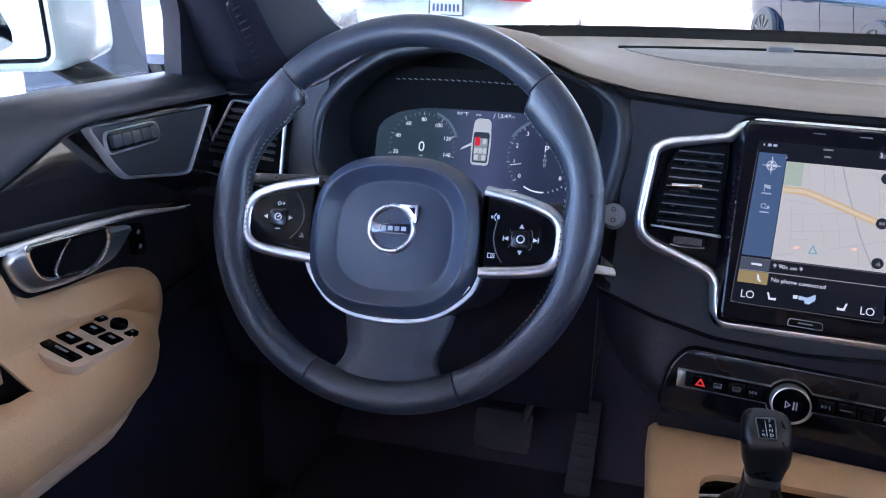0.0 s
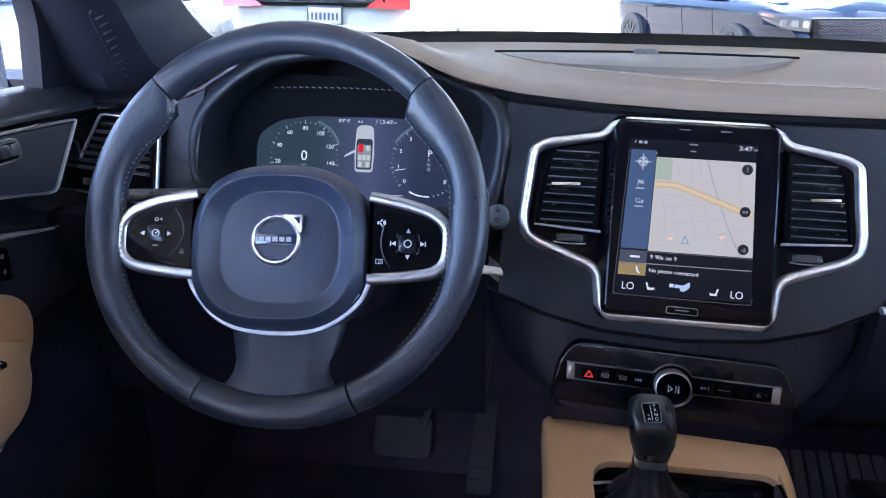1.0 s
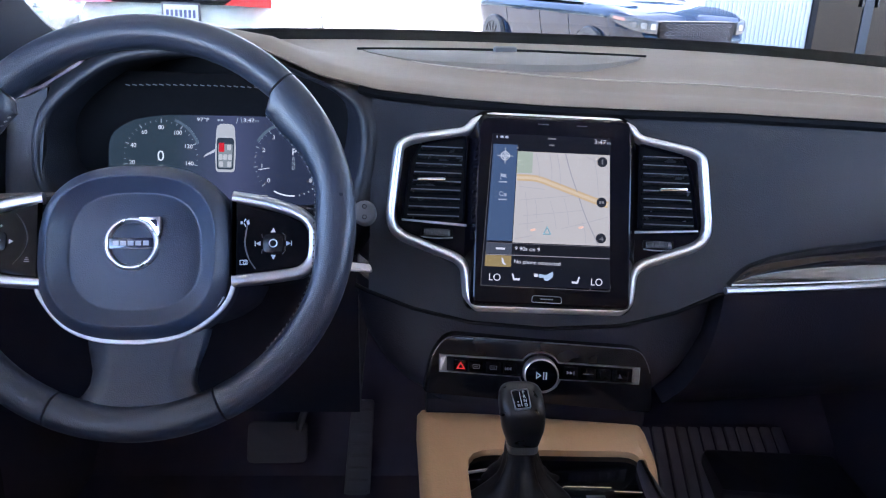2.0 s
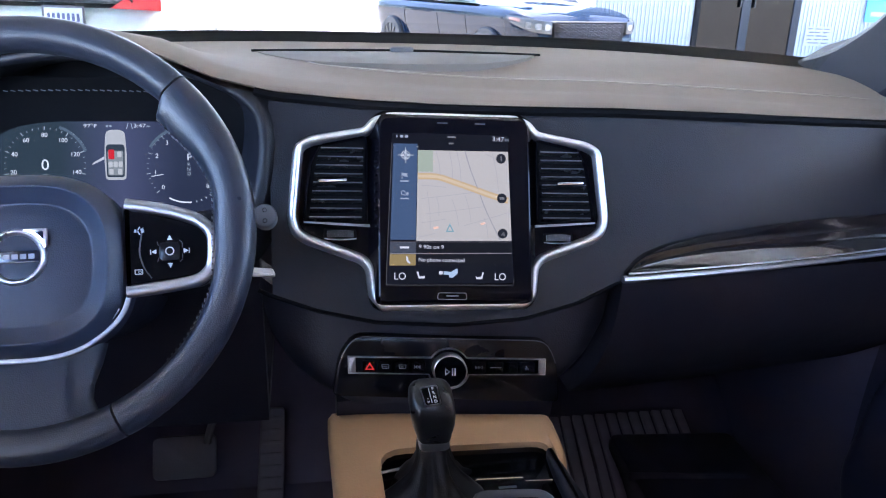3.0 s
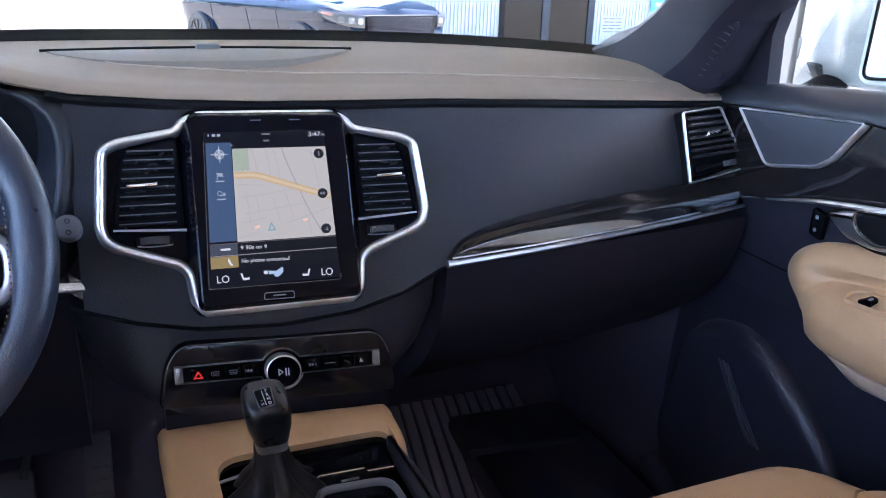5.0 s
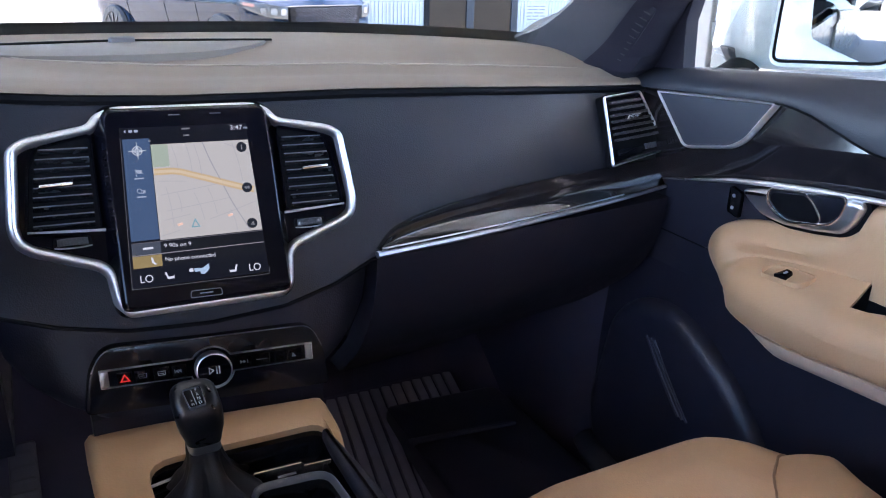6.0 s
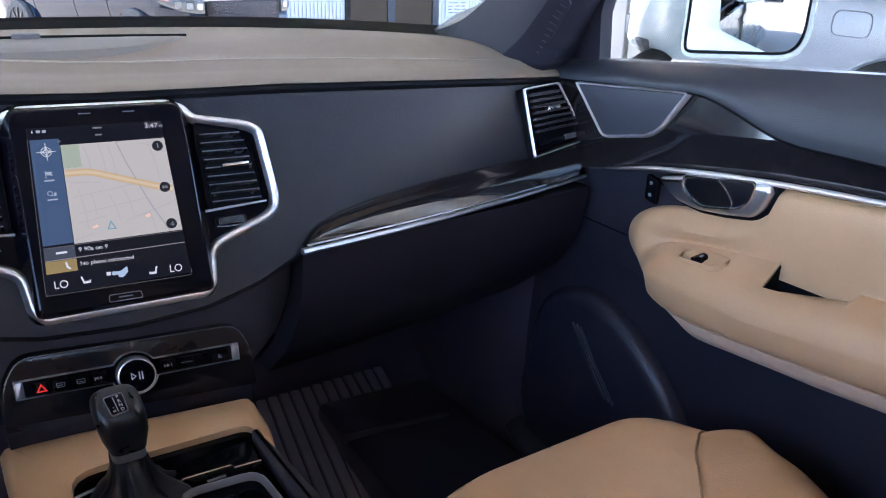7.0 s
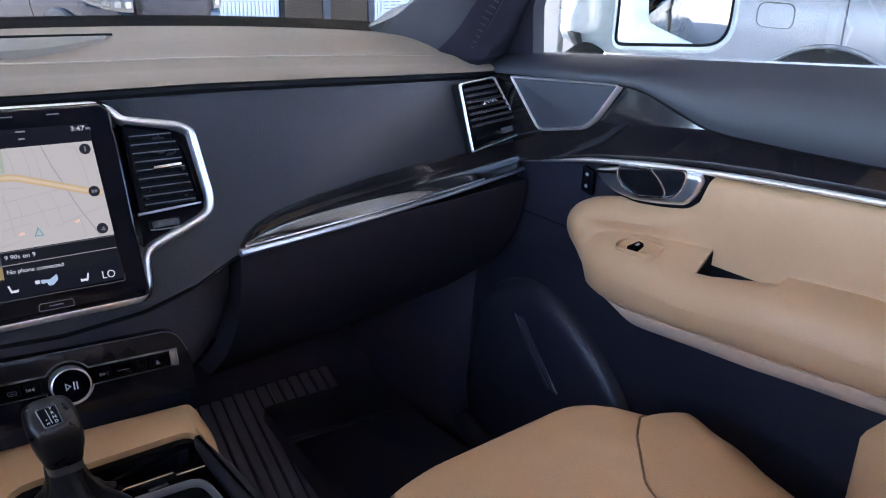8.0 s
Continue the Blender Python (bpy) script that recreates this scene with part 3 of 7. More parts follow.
SCR = FACE @ Matrix.Translation((0, 0, .003))


def ui(u, y):
    """Display coordinates: u from -1 to 1 across the display, y in metres."""
    return (-.0052 + .009 * y + u * .064 * (1 - .53 * y), y)


def lit(name, u0, y0, u1, y1, color, strength=1.0, h=.0002, r=0.0, label=""):
    bm = bmesh.new()
    o = [ui(u0, y0), ui(u1, y0), ui(u1, y1), ui(u0, y1)]
    slab(bm, fillet(o, r) if r else o, .0124, .0128 + h, SCR)
    return part(name, bm, screen_material("lit_" + name, color, strength), stack, label)


lit("lcd_panel", -1.0, -.0760, 1.0, .0800, (0.0075, 0.0085, 0.0135), 1.0, label="lit dark grey display area")
lit("side_bar", -.97, -.0305, -.565, .0690, (0.060, 0.105, 0.185), 1.0, .0004)
lit("map_area", -.556, -.0318, .995, .0625, (0.61, 0.598, 0.535), 0.82, .0004, label="pale street map on the display")
lit("map_park", -.556, .0400, -.300, .0622, (0.47, 0.56, 0.42), 0.78, .0006)
M_MAPROAD = screen_material("map_road", (0.70, 0.52, 0.27), 0.80)
M_MAPLINE = screen_material("map_lines", (0.42, 0.42, 0.43), 0.80)
M_MAPFAINT = screen_material("map_faint", (0.51, 0.50, 0.49), 0.80)


def map_line(pts, w, mat, h=.0136, name="map_street"):
    bm = bmesh.new()
    c = curve([(x, y, 0) for x, y in pts], 6)
    last = None
    for a, b in zip(c, c[1:]):
        d = (b - a).normalized()
        n = Vector((-d.y, d.x, 0)) * w / 2
        if not last:
            last = [bm.verts.new(SCR @ (q + Vector((0, 0, h)))) for q in (a - n, a + n)]
        ends = [bm.verts.new(SCR @ (q + Vector((0, 0, h)))) for q in (b - n, b + n)]
        bm.faces.new((last[0], ends[0], ends[1], last[1]))
        last = ends
    part(name, bm, mat, stack, smooth=False)


ROAD = [(-.0393, .0353), (-.0187, .0347), (-.001, .0293), (.0168, .0233), (.0408, .0150), (.0565, .0105)]
map_line(ROAD, .0066, M_MAPROAD, name="map_motorway")
map_line(ROAD, .0030, screen_material("map_road_core", (0.80, 0.66, 0.42), .80), .0139, "map_motorway_core")
map_line([(.0105, .062), (.0165, .042), (.0240, .022), (.0330, -.002), (.0470, -.031)], .0011, M_MAPLINE)
for p in ([(-.020, .061), (-.016, .036)], [(-.006, .061), (-.003, .032)], [(.002, .061), (.006, .029)], [(-.036, .012), (.02, .019)], [(-.032, -.004), (.03, .004)], [(-.030, .020), (-.027, -.020)],
          [(-.004, .012), (.003, -.016)], [(.032, .060), (.056, .048)], [(-.036, -.013), (-.010, -.009)], [(-.040, -.028), (-.022, -.024)], [(.008, -.016), (.056, -.002)],
          [(.030, -.008), (.034, -.030)], [(-.020, .014), (-.018, -.006)], [(.010, .016), (.016, -.012)], [(-.036, .026), (-.010, .024)], [(.040, .060), (.046, .020)]):
    map_line([p[0], ((p[0][0] + p[1][0]) / 2 + .001, (p[0][1] + p[1][1]) / 2), p[1]], .0006, M_MAPFAINT)
M_UI = screen_material("ui_white", (0.66, 0.70, 0.74), 1.0)
M_UISOFT = screen_material("ui_soft", (0.36, 0.42, 0.50), 1.0)
M_UIDARK = screen_material("ui_dark", (0.020, 0.023, 0.030), 1.0)
M_UIMARK = screen_material("ui_mark", (0.20, 0.21, 0.22), 1.0)
for x, y in ((.0491, .0549), (.0493, .0129), (.0496, -.0242)):
    bm = bmesh.new()
    slab(bm, [(x + .0052 * math.cos(i * math.pi / 10), y + .0052 * math.sin(i * math.pi / 10)) for i in range(20)], .0128, .0142, SCR)
    mb = part("map_button", bm, M_UIDARK, stack)
    bm = bmesh.new()
    if y < -.02:
        box(bm, (x, y, .0144), (.0045, .0006, .0003), SCR @ Matrix.Translation((x, y, 0)) @ Matrix.Rotation(.8, 4, "Z") @ Matrix.Translation((-x, -y, 0)))
        box(bm, (x + .0012, y - .0014, .0144), (.0032, .0007, .0003), SCR)
        box(bm, (x + .0014, y - .0010, .0144), (.0007, .0034, .0003), SCR)
    elif y > .02:
        box(bm, (x, y, .0144), (.0012, .005, .0003), SCR)
    else:
        box(bm, (x - .0014, y, .0144), (.002, .0026, .0003), SCR)
        box(bm, (x + .0014, y, .0144), (.002, .0026, .0003), SCR)
    part("button_mark", bm, M_UIMARK, mb)
lit("radio_bar", -.97, -.0440, .99, -.0332, (0.0095, 0.0105, 0.014), 1.0, .0004)
lit("radio_tile", -.97, -.0440, -.56, -.0332, (0.065, 0.078, 0.100), 1.0, .0006)
lit("phone_bar", -.97, -.0570, .99, -.0455, (0.0095, 0.0105, 0.014), 1.0, .0004)
lit("phone_tile", -.97, -.0570, -.56, -.0455, (0.30, 0.23, 0.095), 1.0, .0006)
lit("divider", -.97, -.0452, .99, -.0444, (0.27, 0.27, 0.28), 1.0, .0005)
lit("divider", -.97, -.0331, .99, -.0325, (0.12, 0.12, 0.13), 1.0, .0005)
# fine pale outline of the display's lower corners
map_line([ui(-1.0, .070), ui(-1.005, 0), ui(-1.01, -.070), (-.0715, -.0755), (-.066, -.0768), (0, -.0775), (.054, -.0782), (.0600, -.0768), (.0612, -.071)], .0005, screen_material("lcd_edge", (0.10, 0.105, 0.115), 1.0), .0138, "display_edge")


def ui_text(s, size, x, y, align="CENTER", mat=None, width=None):
    lettering("display_text", s, size, SCR @ Matrix.Translation((x, y, .0139)) @ Matrix.Rotation(radians(-1.2), 4, "Z"), mat or M_UI, stack, align, width)


ui_text("3:47", .0068, .0462, .0754, width=.0125)
ui_text("PM", .0034, .0558, .0745, mat=M_UISOFT)
ui_text("9 90s on 9", .0056, -.0393, -.0379, "LEFT", width=.0258)
ui_text("No phone connected", .0056, -.0398, -.0512, "LEFT", width=.0478)
ui_text("LO", .0104, -.0590, -.0682, width=.0118)
ui_text("LO", .0104, .0462, -.0697, width=.0118)

# compass rose, destination and search symbols on the side bar
bm = bmesh.new()
for r in (.0046, .0024):
    ring(bm, [(-.052 + r * math.cos(i * math.pi / 12), .057 + r * math.sin(i * math.pi / 12)) for i in range(24)], .0006, .0130, .0138, SCR)
box(bm, (-.052, .057, .0136), (.0165, .0006, .0005), SCR)
box(bm, (-.052, .057, .0136), (.0006, .0165, .0005), SCR)
for a in (0, 90, 180, 270):
    slab(bm, [(.0025, -.0011), (.0062, 0), (.0025, .0011)], .0130, .0138, SCR @ Matrix.Translation((-.052, .057, 0)) @ Matrix.Rotation(radians(a), 4, "Z"))
part("compass_symbol", bm, screen_material("ui_compass", (0.60, 0.66, 0.66), 1.0), stack)
bm = bmesh.new()
slab(bm, [(-.0557, .0385), (-.0500, .0378), (-.0508, .0362), (-.0497, .0345), (-.0550, .0352)][::-1], .0130, .0138, SCR)
box(bm, (-.0558, .0355, .0136), (.0006, .0072, .0005), SCR)
part("flag_symbol", bm, M_UISOFT, stack)
bm = bmesh.new()
ring(bm, [(-.0548 + .0024 * math.cos(i * math.pi / 8), .0178 + .0024 * math.sin(i * math.pi / 8)) for i in range(16)], .0006, .0130, .0138, SCR)
box(bm, (-.0515, .0155, .0136), (.0042, .0006, .0005), SCR)
box(bm, (-.0505, .0172, .0136), (.0022, .0022, .0005), SCR)
part("search_symbol", bm, M_UISOFT, stack)
for y in (.0300, .0119):
    bm = bmesh.new()
    box(bm, (-.0535, y, .0136), (.0085, .0013, .0004), SCR)
    part("caption_bar", bm, M_UISOFT, stack)
for sx, cx, cy in ((1, -.0372, -.0676), (-1, .0246, -.0688)):          # seat heating symbols
    bm = bmesh.new()
    o = [(-.0044, .0042), (-.0028, .0042), (-.0014, -.0006), (.0030, -.0006), (.0042, .0002), (.0038, -.0028), (-.0024, -.0028)]
    slab(bm, [(cx + sx * x, cy + y) for x, y in o][::-sx], .0128, .0138, SCR)
    part("seat_symbol", bm, M_UI, stack)
bm = bmesh.new()            # climate symbol: a figure-free blower shape
slab(bm, fillet([(-.0135, -.0630), (-.0060, -.0640), (.0010, -.0600), (.0012, -.0655), (-.0040, -.0700), (-.0080, -.0695), (-.0080, -.0668), (-.0135, -.0668)], .0010)[::-1], .0128, .0138, SCR)
part("climate_symbol", bm, screen_material("climate_blue", (.40, .55, .68), 1.0), stack)
bm = bmesh.new()
box(bm, (-.0165, -.0646, .0134), (.0038, .0034, .0008), SCR)
part("climate_symbol", bm, M_UI, stack)
bm = bmesh.new()
ring(bm, [(-.0108, -.0225), (-.0020, -.0225), (-.0064, -.0135)], .0011, .0134, .0142, SCR)
part("map_pointer", bm, screen_material("pointer_teal", (.22, .46, .50), .8), stack)
# two glowing orange marks: lamp reflections in the glass, put in as colour
for x, y in ((-.0211, -.0182), (.0287, -.0137)):
    bm = bmesh.new()
    box(bm, (x, y, .0138), (.0052, .0022, .0004), SCR @ Matrix.Translation((x, y, 0)) @ Matrix.Rotation(.25, 4, "Z") @ Matrix.Translation((-x, -y, 0)), .0006)
    part("lamp_reflection", bm, screen_material("reflection_orange", (.95, .62, .45), .95), stack)
bm = bmesh.new()
slab(bm, fillet([(-.0525, -.0475), (-.0508, -.0482), (-.0500, -.0520), (-.0478, -.0545), (-.0490, -.0553), (-.0520, -.0528)], .0006)[::-1], .0134, .0140, SCR)
part("phone_symbol", bm, M_UI, stack)
bm = bmesh.new()
box(bm, (-.0540, -.0385, .0138), (.0095, .0020, .0005), SCR)
part("radio_symbol", bm, M_UI, stack)
for x, w in ((-.0610, .0012), (-.0560, .0034), (-.0510, .0034)):
    bm = bmesh.new()
    box(bm, (x, .0765, .0138), (w, .0026, .0005), SCR, .0006)
    part("status_symbol", bm, M_UISOFT, stack)
for x, y, w in ((-.0040, .0768, .0085), (-.0040, .0700, .0055), (-.0395, .0660, .0020)):
    bm = bmesh.new()
    box(bm, (x, y, .0138), (w, .0014, .0005), SCR)
    part("status_symbol", bm, M_UIMARK, stack)
bm = bmesh.new()            # home key
HK = SCR @ Matrix.Translation((-.0046, -.0889, 0)) @ Matrix.Rotation(radians(-1.2), 4, "Z")
ring(bm, fillet([(-.0160, -.0038), (.0160, -.0038), (.0152, .0038), (-.0152, .0038)], .0026), .0009, .0118, .0132, HK)
part("home_key", bm, M_LINE, stack, "slim chrome-edged home key")
bm = bmesh.new()
box(bm, (0, .0002, .0126), (.0130, .0012, .0006), HK)
part("home_mark", bm, M_UI_DIM, stack)
for x in (-.0132, .0272):
    bm = bmesh.new()
    box(bm, (x, .0915, .0127), (.011, .0010, .0004), SCR)
    part("sensor_slot", bm, M_GREY, stack)


def vent_slats(m, sx, parent):
    """Nine tilted louvres, edge highlights put in as grey strips, narrower towards the top."""
    for i in range(9):
        t = i / 8
        y = .0625 - .0712 * t
        a, b = sx * (.0945 + .002 * t), sx * (.1385 + .0120 * t ** .6)
        bm = bmesh.new()
        q = m @ Matrix.Translation(((a + b) / 2, y, .0035)) @ Matrix.Rotation(radians(-24), 4, "X")
        box(bm, (0, 0, -.001), (abs(b - a), .0016, .011), q, .0006)
        sl = part("slat", bm, M_SLAT, parent)
        bm = bmesh.new()
        box(bm, (0, .0002, .0047), (abs(b - a) - .001, .0010, .0010), q)
        part("slat_glint", bm, M_EDGEGLINT, sl)


for sx in (-1, 1):
    bm = bmesh.new()
    o = fillet([(sx * .0925, -.012), (sx * .1545, -.012), (sx * .1470, .048), (sx * .1385, .0665), (sx * .0925, .0765)][::sx], .004)
    slab(bm, o, -.001, .0008, FACE)
    part("vent_recess", bm, M_DARK, stack)
    bm = bmesh.new()
    ring(bm, inset(o, -.003), .003, .0, .0065, FACE, 3)
    part("vent_border", bm, M_GLOSS, stack)
    vent_slats(FACE, sx, stack)
    bm = bmesh.new()
    lx = -.1267 if sx < 0 else .1266
    slab(bm, fillet([(lx - .0148, .0278), (lx + .0148, .0290), (lx + .0148, .0328), (lx - .0148, .0312)], .0016), .006, .0135, FACE, .0016)
    part("vent_lever", bm, M_BRIGHT, stack, "chrome vent lever")
    bm = bmesh.new()
    slab(bm, [(sx * .0885, -.0168), (sx * .1555, -.0128), (sx * .1555, -.0110), (sx * .0885, -.0142)][::sx], .004, .0078, FACE, .0006)
    part("vent_sill", bm, M_LINE, stack, "thin metal vent sill")
    wx, wy = (-.1185, -.0235) if sx < 0 else (.1152, -.0276)
    bm = bmesh.new()
    slab(bm, fillet([(wx - .0175, wy - .0055), (wx + .0175, wy - .0060), (wx + .0165, wy + .0048), (wx - .0165, wy + .0050)], .003), .0, .0016, FACE)
    part("wheel_slot", bm, M_DARK, stack)
    bm = bmesh.new()
    sec = []
    for i in range(13):
        a = -1 + i / 6
        sec.append([FACE @ Vector((wx + .0135 * a, wy + .0036 * math.cos(b) - .0006 * a * a, .0008 + .0052 * (1 - .7 * a * a) + .0020 * math.sin(b))) for b in [2 * math.pi * j / 8 for j in range(8)]])
    loops(bm, sec)
    vw = part("vent_wheel", bm, M_SIDESLAT, stack, "ribbed grey vent wheel")
    for i in range(9):
        a = -.8 + 1.6 * i / 8
        bm = bmesh.new()
        box(bm, (wx + .0135 * a, wy - .0004 * a * a, .0012 + .0052 * (1 - .7 * a * a)), (.0011, .0062, .0034), FACE, .0003)
        part("wheel_rib", bm, M_SIDESLAT, vw)
    bm = bmesh.new()
    tube(bm, [FACE @ Vector((wx + .0165 * a, wy - .0050 - .0010 * (1 - a * a), .0030)) for a in [-1 + i / 5 for i in range(11)]], .0007, .0007, 5, up=(0, 1, 0))
    part("wheel_edge", bm, M_LINE, vw)

# ---- outer vents ----
for sx in (-1, 1):
    V = basis((sx * .646, .862, 1.113), (1, sx * .22, 0), (0, .403, .915))
    ov = thing("side_air_vent", V.copy(), "chrome-edged side air vent at the dashboard end", "air vent", "side air vents")
    o = [(-.063, .047), (.022, .049), (.066, -.046), (-.067, -.054)]
    o = [(sx * x, y) for x, y in o][::sx]
    o = fillet(o, .006)
    bm = bmesh.new()
    slab(bm, o, -.03, -.012, V)
    part("vent_body", bm, M_DARK, ov)
    bm = bmesh.new()
    ring(bm, o, .0026, -.0005, .0040, V, 5)
    part("chrome_frame", bm, M_CHROME, ov)
    bm = bmesh.new()
    slab(bm, inset(o, -.0012), -.030, -.0008, V)
    part("vent_surround", bm, M_DARK, ov)
    bm = bmesh.new()
    ring(bm, inset(o, .0026), .005, -.0008, .0022, V, 3)
    part("inner_border", bm, M_GLOSS, ov)
    for i in range(7):
        t = (i + .5) / 7
        y = .040 - .062 * t
        xr = .016 + (.052 - .016) * t
        bm = bmesh.new()
        box(bm, ((sx * xr - sx * .052) / 2, y, -.0035), (xr + .052, .0036, .010), V @ Matrix.Translation((0, 0, .0045)), .0014)
        part("slat", bm, M_SIDESLAT, ov)
    bm = bmesh.new()
    slab(bm, fillet([(-sx * .006 - .019, .0085), (-sx * .006 + .019, .0085), (-sx * .006 + .015, .0155), (-sx * .006 - .015, .0155)], .003), .002, .0085, V, .002)
    part("vent_lever", bm, M_BRIGHT, ov, "chrome vent lever")
    bm = bmesh.new()
    box(bm, (sx * .0, -.036, .0010), (.105, .010, .006), V, .002)
    part("lower_bar", bm, M_GLOSS, ov)
    bm = bmesh.new()
    for i in range(7):
        box(bm, (sx * (.010 + .004 * i), -.034, .0050), (.0026, .008, .003), V, .0008)
    part("vent_wheel", bm, M_GREY, ov)


# ---- steering wheel ----
WHEEL = basis((-.376, .656, 1.125), (1, 0, 0), (0, .46, .888)) @ Matrix.Rotation(radians(1.5), 4, "Z")
wheel = thing("steering_wheel", WHEEL.copy(), "dark grey leather steering wheel with satin chrome spoke frames", "steering wheel")
R_MID, RIM_DROP = .1682, .0072


def thumb_rest(a):
    """How far the padded thumb rests swell inwards, by the angle round the rim."""
    d = math.degrees(a) % 360
    d = d if d < 180 else d - 360
    d = d if -90 < d < 90 else (180 - d if d > 0 else -180 - d)
    rest = .0125 * max(0, min(1, (45.0 - d) / 3)) * max(0, min(1, (d - 9) / 24)) ** 1.3 if d > 0 else 0
    return rest + .0055 * math.exp(-((d + 2) / 13) ** 2)


def rim_section(a, rad=R_MID, w=.0150, d=.0150, seg=20):
    c, s = math.cos(a), math.sin(a)
    b = thumb_rest(a)
    out = []
    for t in [2 * math.pi * j / seg for j in range(seg)]:
        k = math.cos(t)
        r = rad + (w * k if k > 0 else math.copysign(abs(k) ** .8, k) * (w + b))
        out.append(WHEEL @ Vector((r * c, r * s - RIM_DROP, d * math.sin(t) * (1 if k > 0 else 1 - .25 * b / .0125 * k * k))))
    return out


def rim_piece(a0, a1, name, label):
    bm = bmesh.new()
    n = max(6, int(abs(a1 - a0) / 2.5))
    sec = []
    for i in range(n + 1):
        a = radians(a0 + (a1 - a0) * i / n)
        e = .985 if i in (0, n) else 1
        sec.append(rim_section(a, w=.0150 * e, d=.0150 * e))
    loops(bm, sec)
    return part(name, bm, M_RIM, wheel, label)


rim_piece(45.3, 135.0, "rim_top", "smooth leather rim section")
rim_piece(135.6, 246.4, "rim_grip", "")
rim_piece(247.0, 294.4, "rim_bottom", "smooth leather rim section")
rim_piece(295.0, 404.7, "rim_grip", "")
for a0, a1 in ((140, 225), (-45, 40)):
    bm = bmesh.new()
    for i in range(46):
        a = radians(a0 + (a1 - a0) * i / 45)
        p, q = [WHEEL @ Vector(((R_MID - .0152 - thumb_rest(a)) * math.cos(a + e), (R_MID - .0152 - thumb_rest(a)) * math.sin(a + e) - RIM_DROP, .0045 + .0030 * e * 60)) for e in (0, .012)]
        tube(bm, [p, q], .0007, .0007, 5)
    part("rim_stitching", bm, M_THREAD, wheel, "pale thread along the inner rim")

# airbag cover: a convex shell, a dished band and a flat middle
def hub_loop(cx, cy, a, b, n):
    out = []
    for i in range(96):
        c, s = math.cos(2 * math.pi * i / 96), math.sin(2 * math.pi * i / 96)
        out.append(Vector((cx + a * math.copysign(abs(c) ** (2 / n), c), cy + b * math.copysign(abs(s) ** (2 / n), s))))
    return out


HUB_EDGE, HUB_RIDGE, HUB_MIDDLE = hub_loop(-.0030, -.0325, .0835, .0760, 2.6), hub_loop(-.002, -.0325, .0685, .0625, 2.8), hub_loop(-.002, -.0320, .0540, .0495, 2.8)
sec = [[WHEEL @ Vector((*p, z)) for p in HUB_EDGE] for z in (-.035, -.012)]
for t, z in ((.02, -.0065), (.10, -.0020), (.25, .0025), (.45, .0066), (.70, .0108), (.90, .0132), (.97, .0137)):
    sec.append([WHEEL @ Vector((*p.lerp(q, t), z)) for p, q in zip(HUB_EDGE, HUB_RIDGE)])
for t, z in ((.03, .0135), (.10, .0124), (.30, .0098), (.60, .0060), (.90, .0024), (.98, .0018)):
    sec.append([WHEEL @ Vector((*p.lerp(q, t), z)) for p, q in zip(HUB_RIDGE, HUB_MIDDLE)])
mid = Vector((-.002, -.032))
for t, z in ((.02, .0018), (.05, .0022), (.30, .0034), (.60, .0046), (.90, .0052)):
    sec.append([WHEEL @ Vector((*p.lerp(mid, t), z)) for p in HUB_MIDDLE])
bm = bmesh.new()
loops(bm, sec)
part("airbag_cover", bm, M_HUB, wheel, "padded grey hub cover with a dished band", 60)
bm = bmesh.new()
EMB = WHEEL @ Matrix.Translation((-.0038, -.0260, .0052))
outer = [(.0230 * math.cos(2 * math.pi * i / 48), .0230 * math.sin(2 * math.pi * i / 48)) for i in range(48)]
ring(bm, outer, .0052, -.002, .004, EMB)
slab(bm, [(.0070, .0222), (.0060, .0212), (.0150, .0165), (.0165, .0150), (.0220, .0060), (.0238, .0075), (.0238, .0222)][::-1], .0, .0038, EMB, .0006)
emblem = part("emblem_ring", bm, M_EMBLEM, wheel, "chrome ring emblem")
M_EMBLUE = material("emblem_blue", (0.012, 0.018, 0.05), .2, coat=1.0)
bm = bmesh.new()
slab(bm, [(.0150, .0196), (.0214, .0132), (.0214, .0196)][::-1], .003, .0044, EMB)
part("emblem_point", bm, M_EMBLUE, emblem)
bm = bmesh.new()
box(bm, (0, 0, .002), (.036, .0095, .003), EMB, .001)
part("emblem_bar", bm, M_EMBLUE, wheel)
bm = bmesh.new()
for i in range(5):
    box(bm, (-.0124 + .0062 * i, 0, .0038), (.0046, .0040, .0006), EMB)
part("emblem_mark", bm, material("emblem_silver", (.40, .41, .43), .4), wheel)

M_KEYPRINT = material("lit_key_print", (.55, .57, .60), .5)
M_KEYPAD = material("key_pad_black", (.010, .010, .012), .16, spec=.3, scale=20)
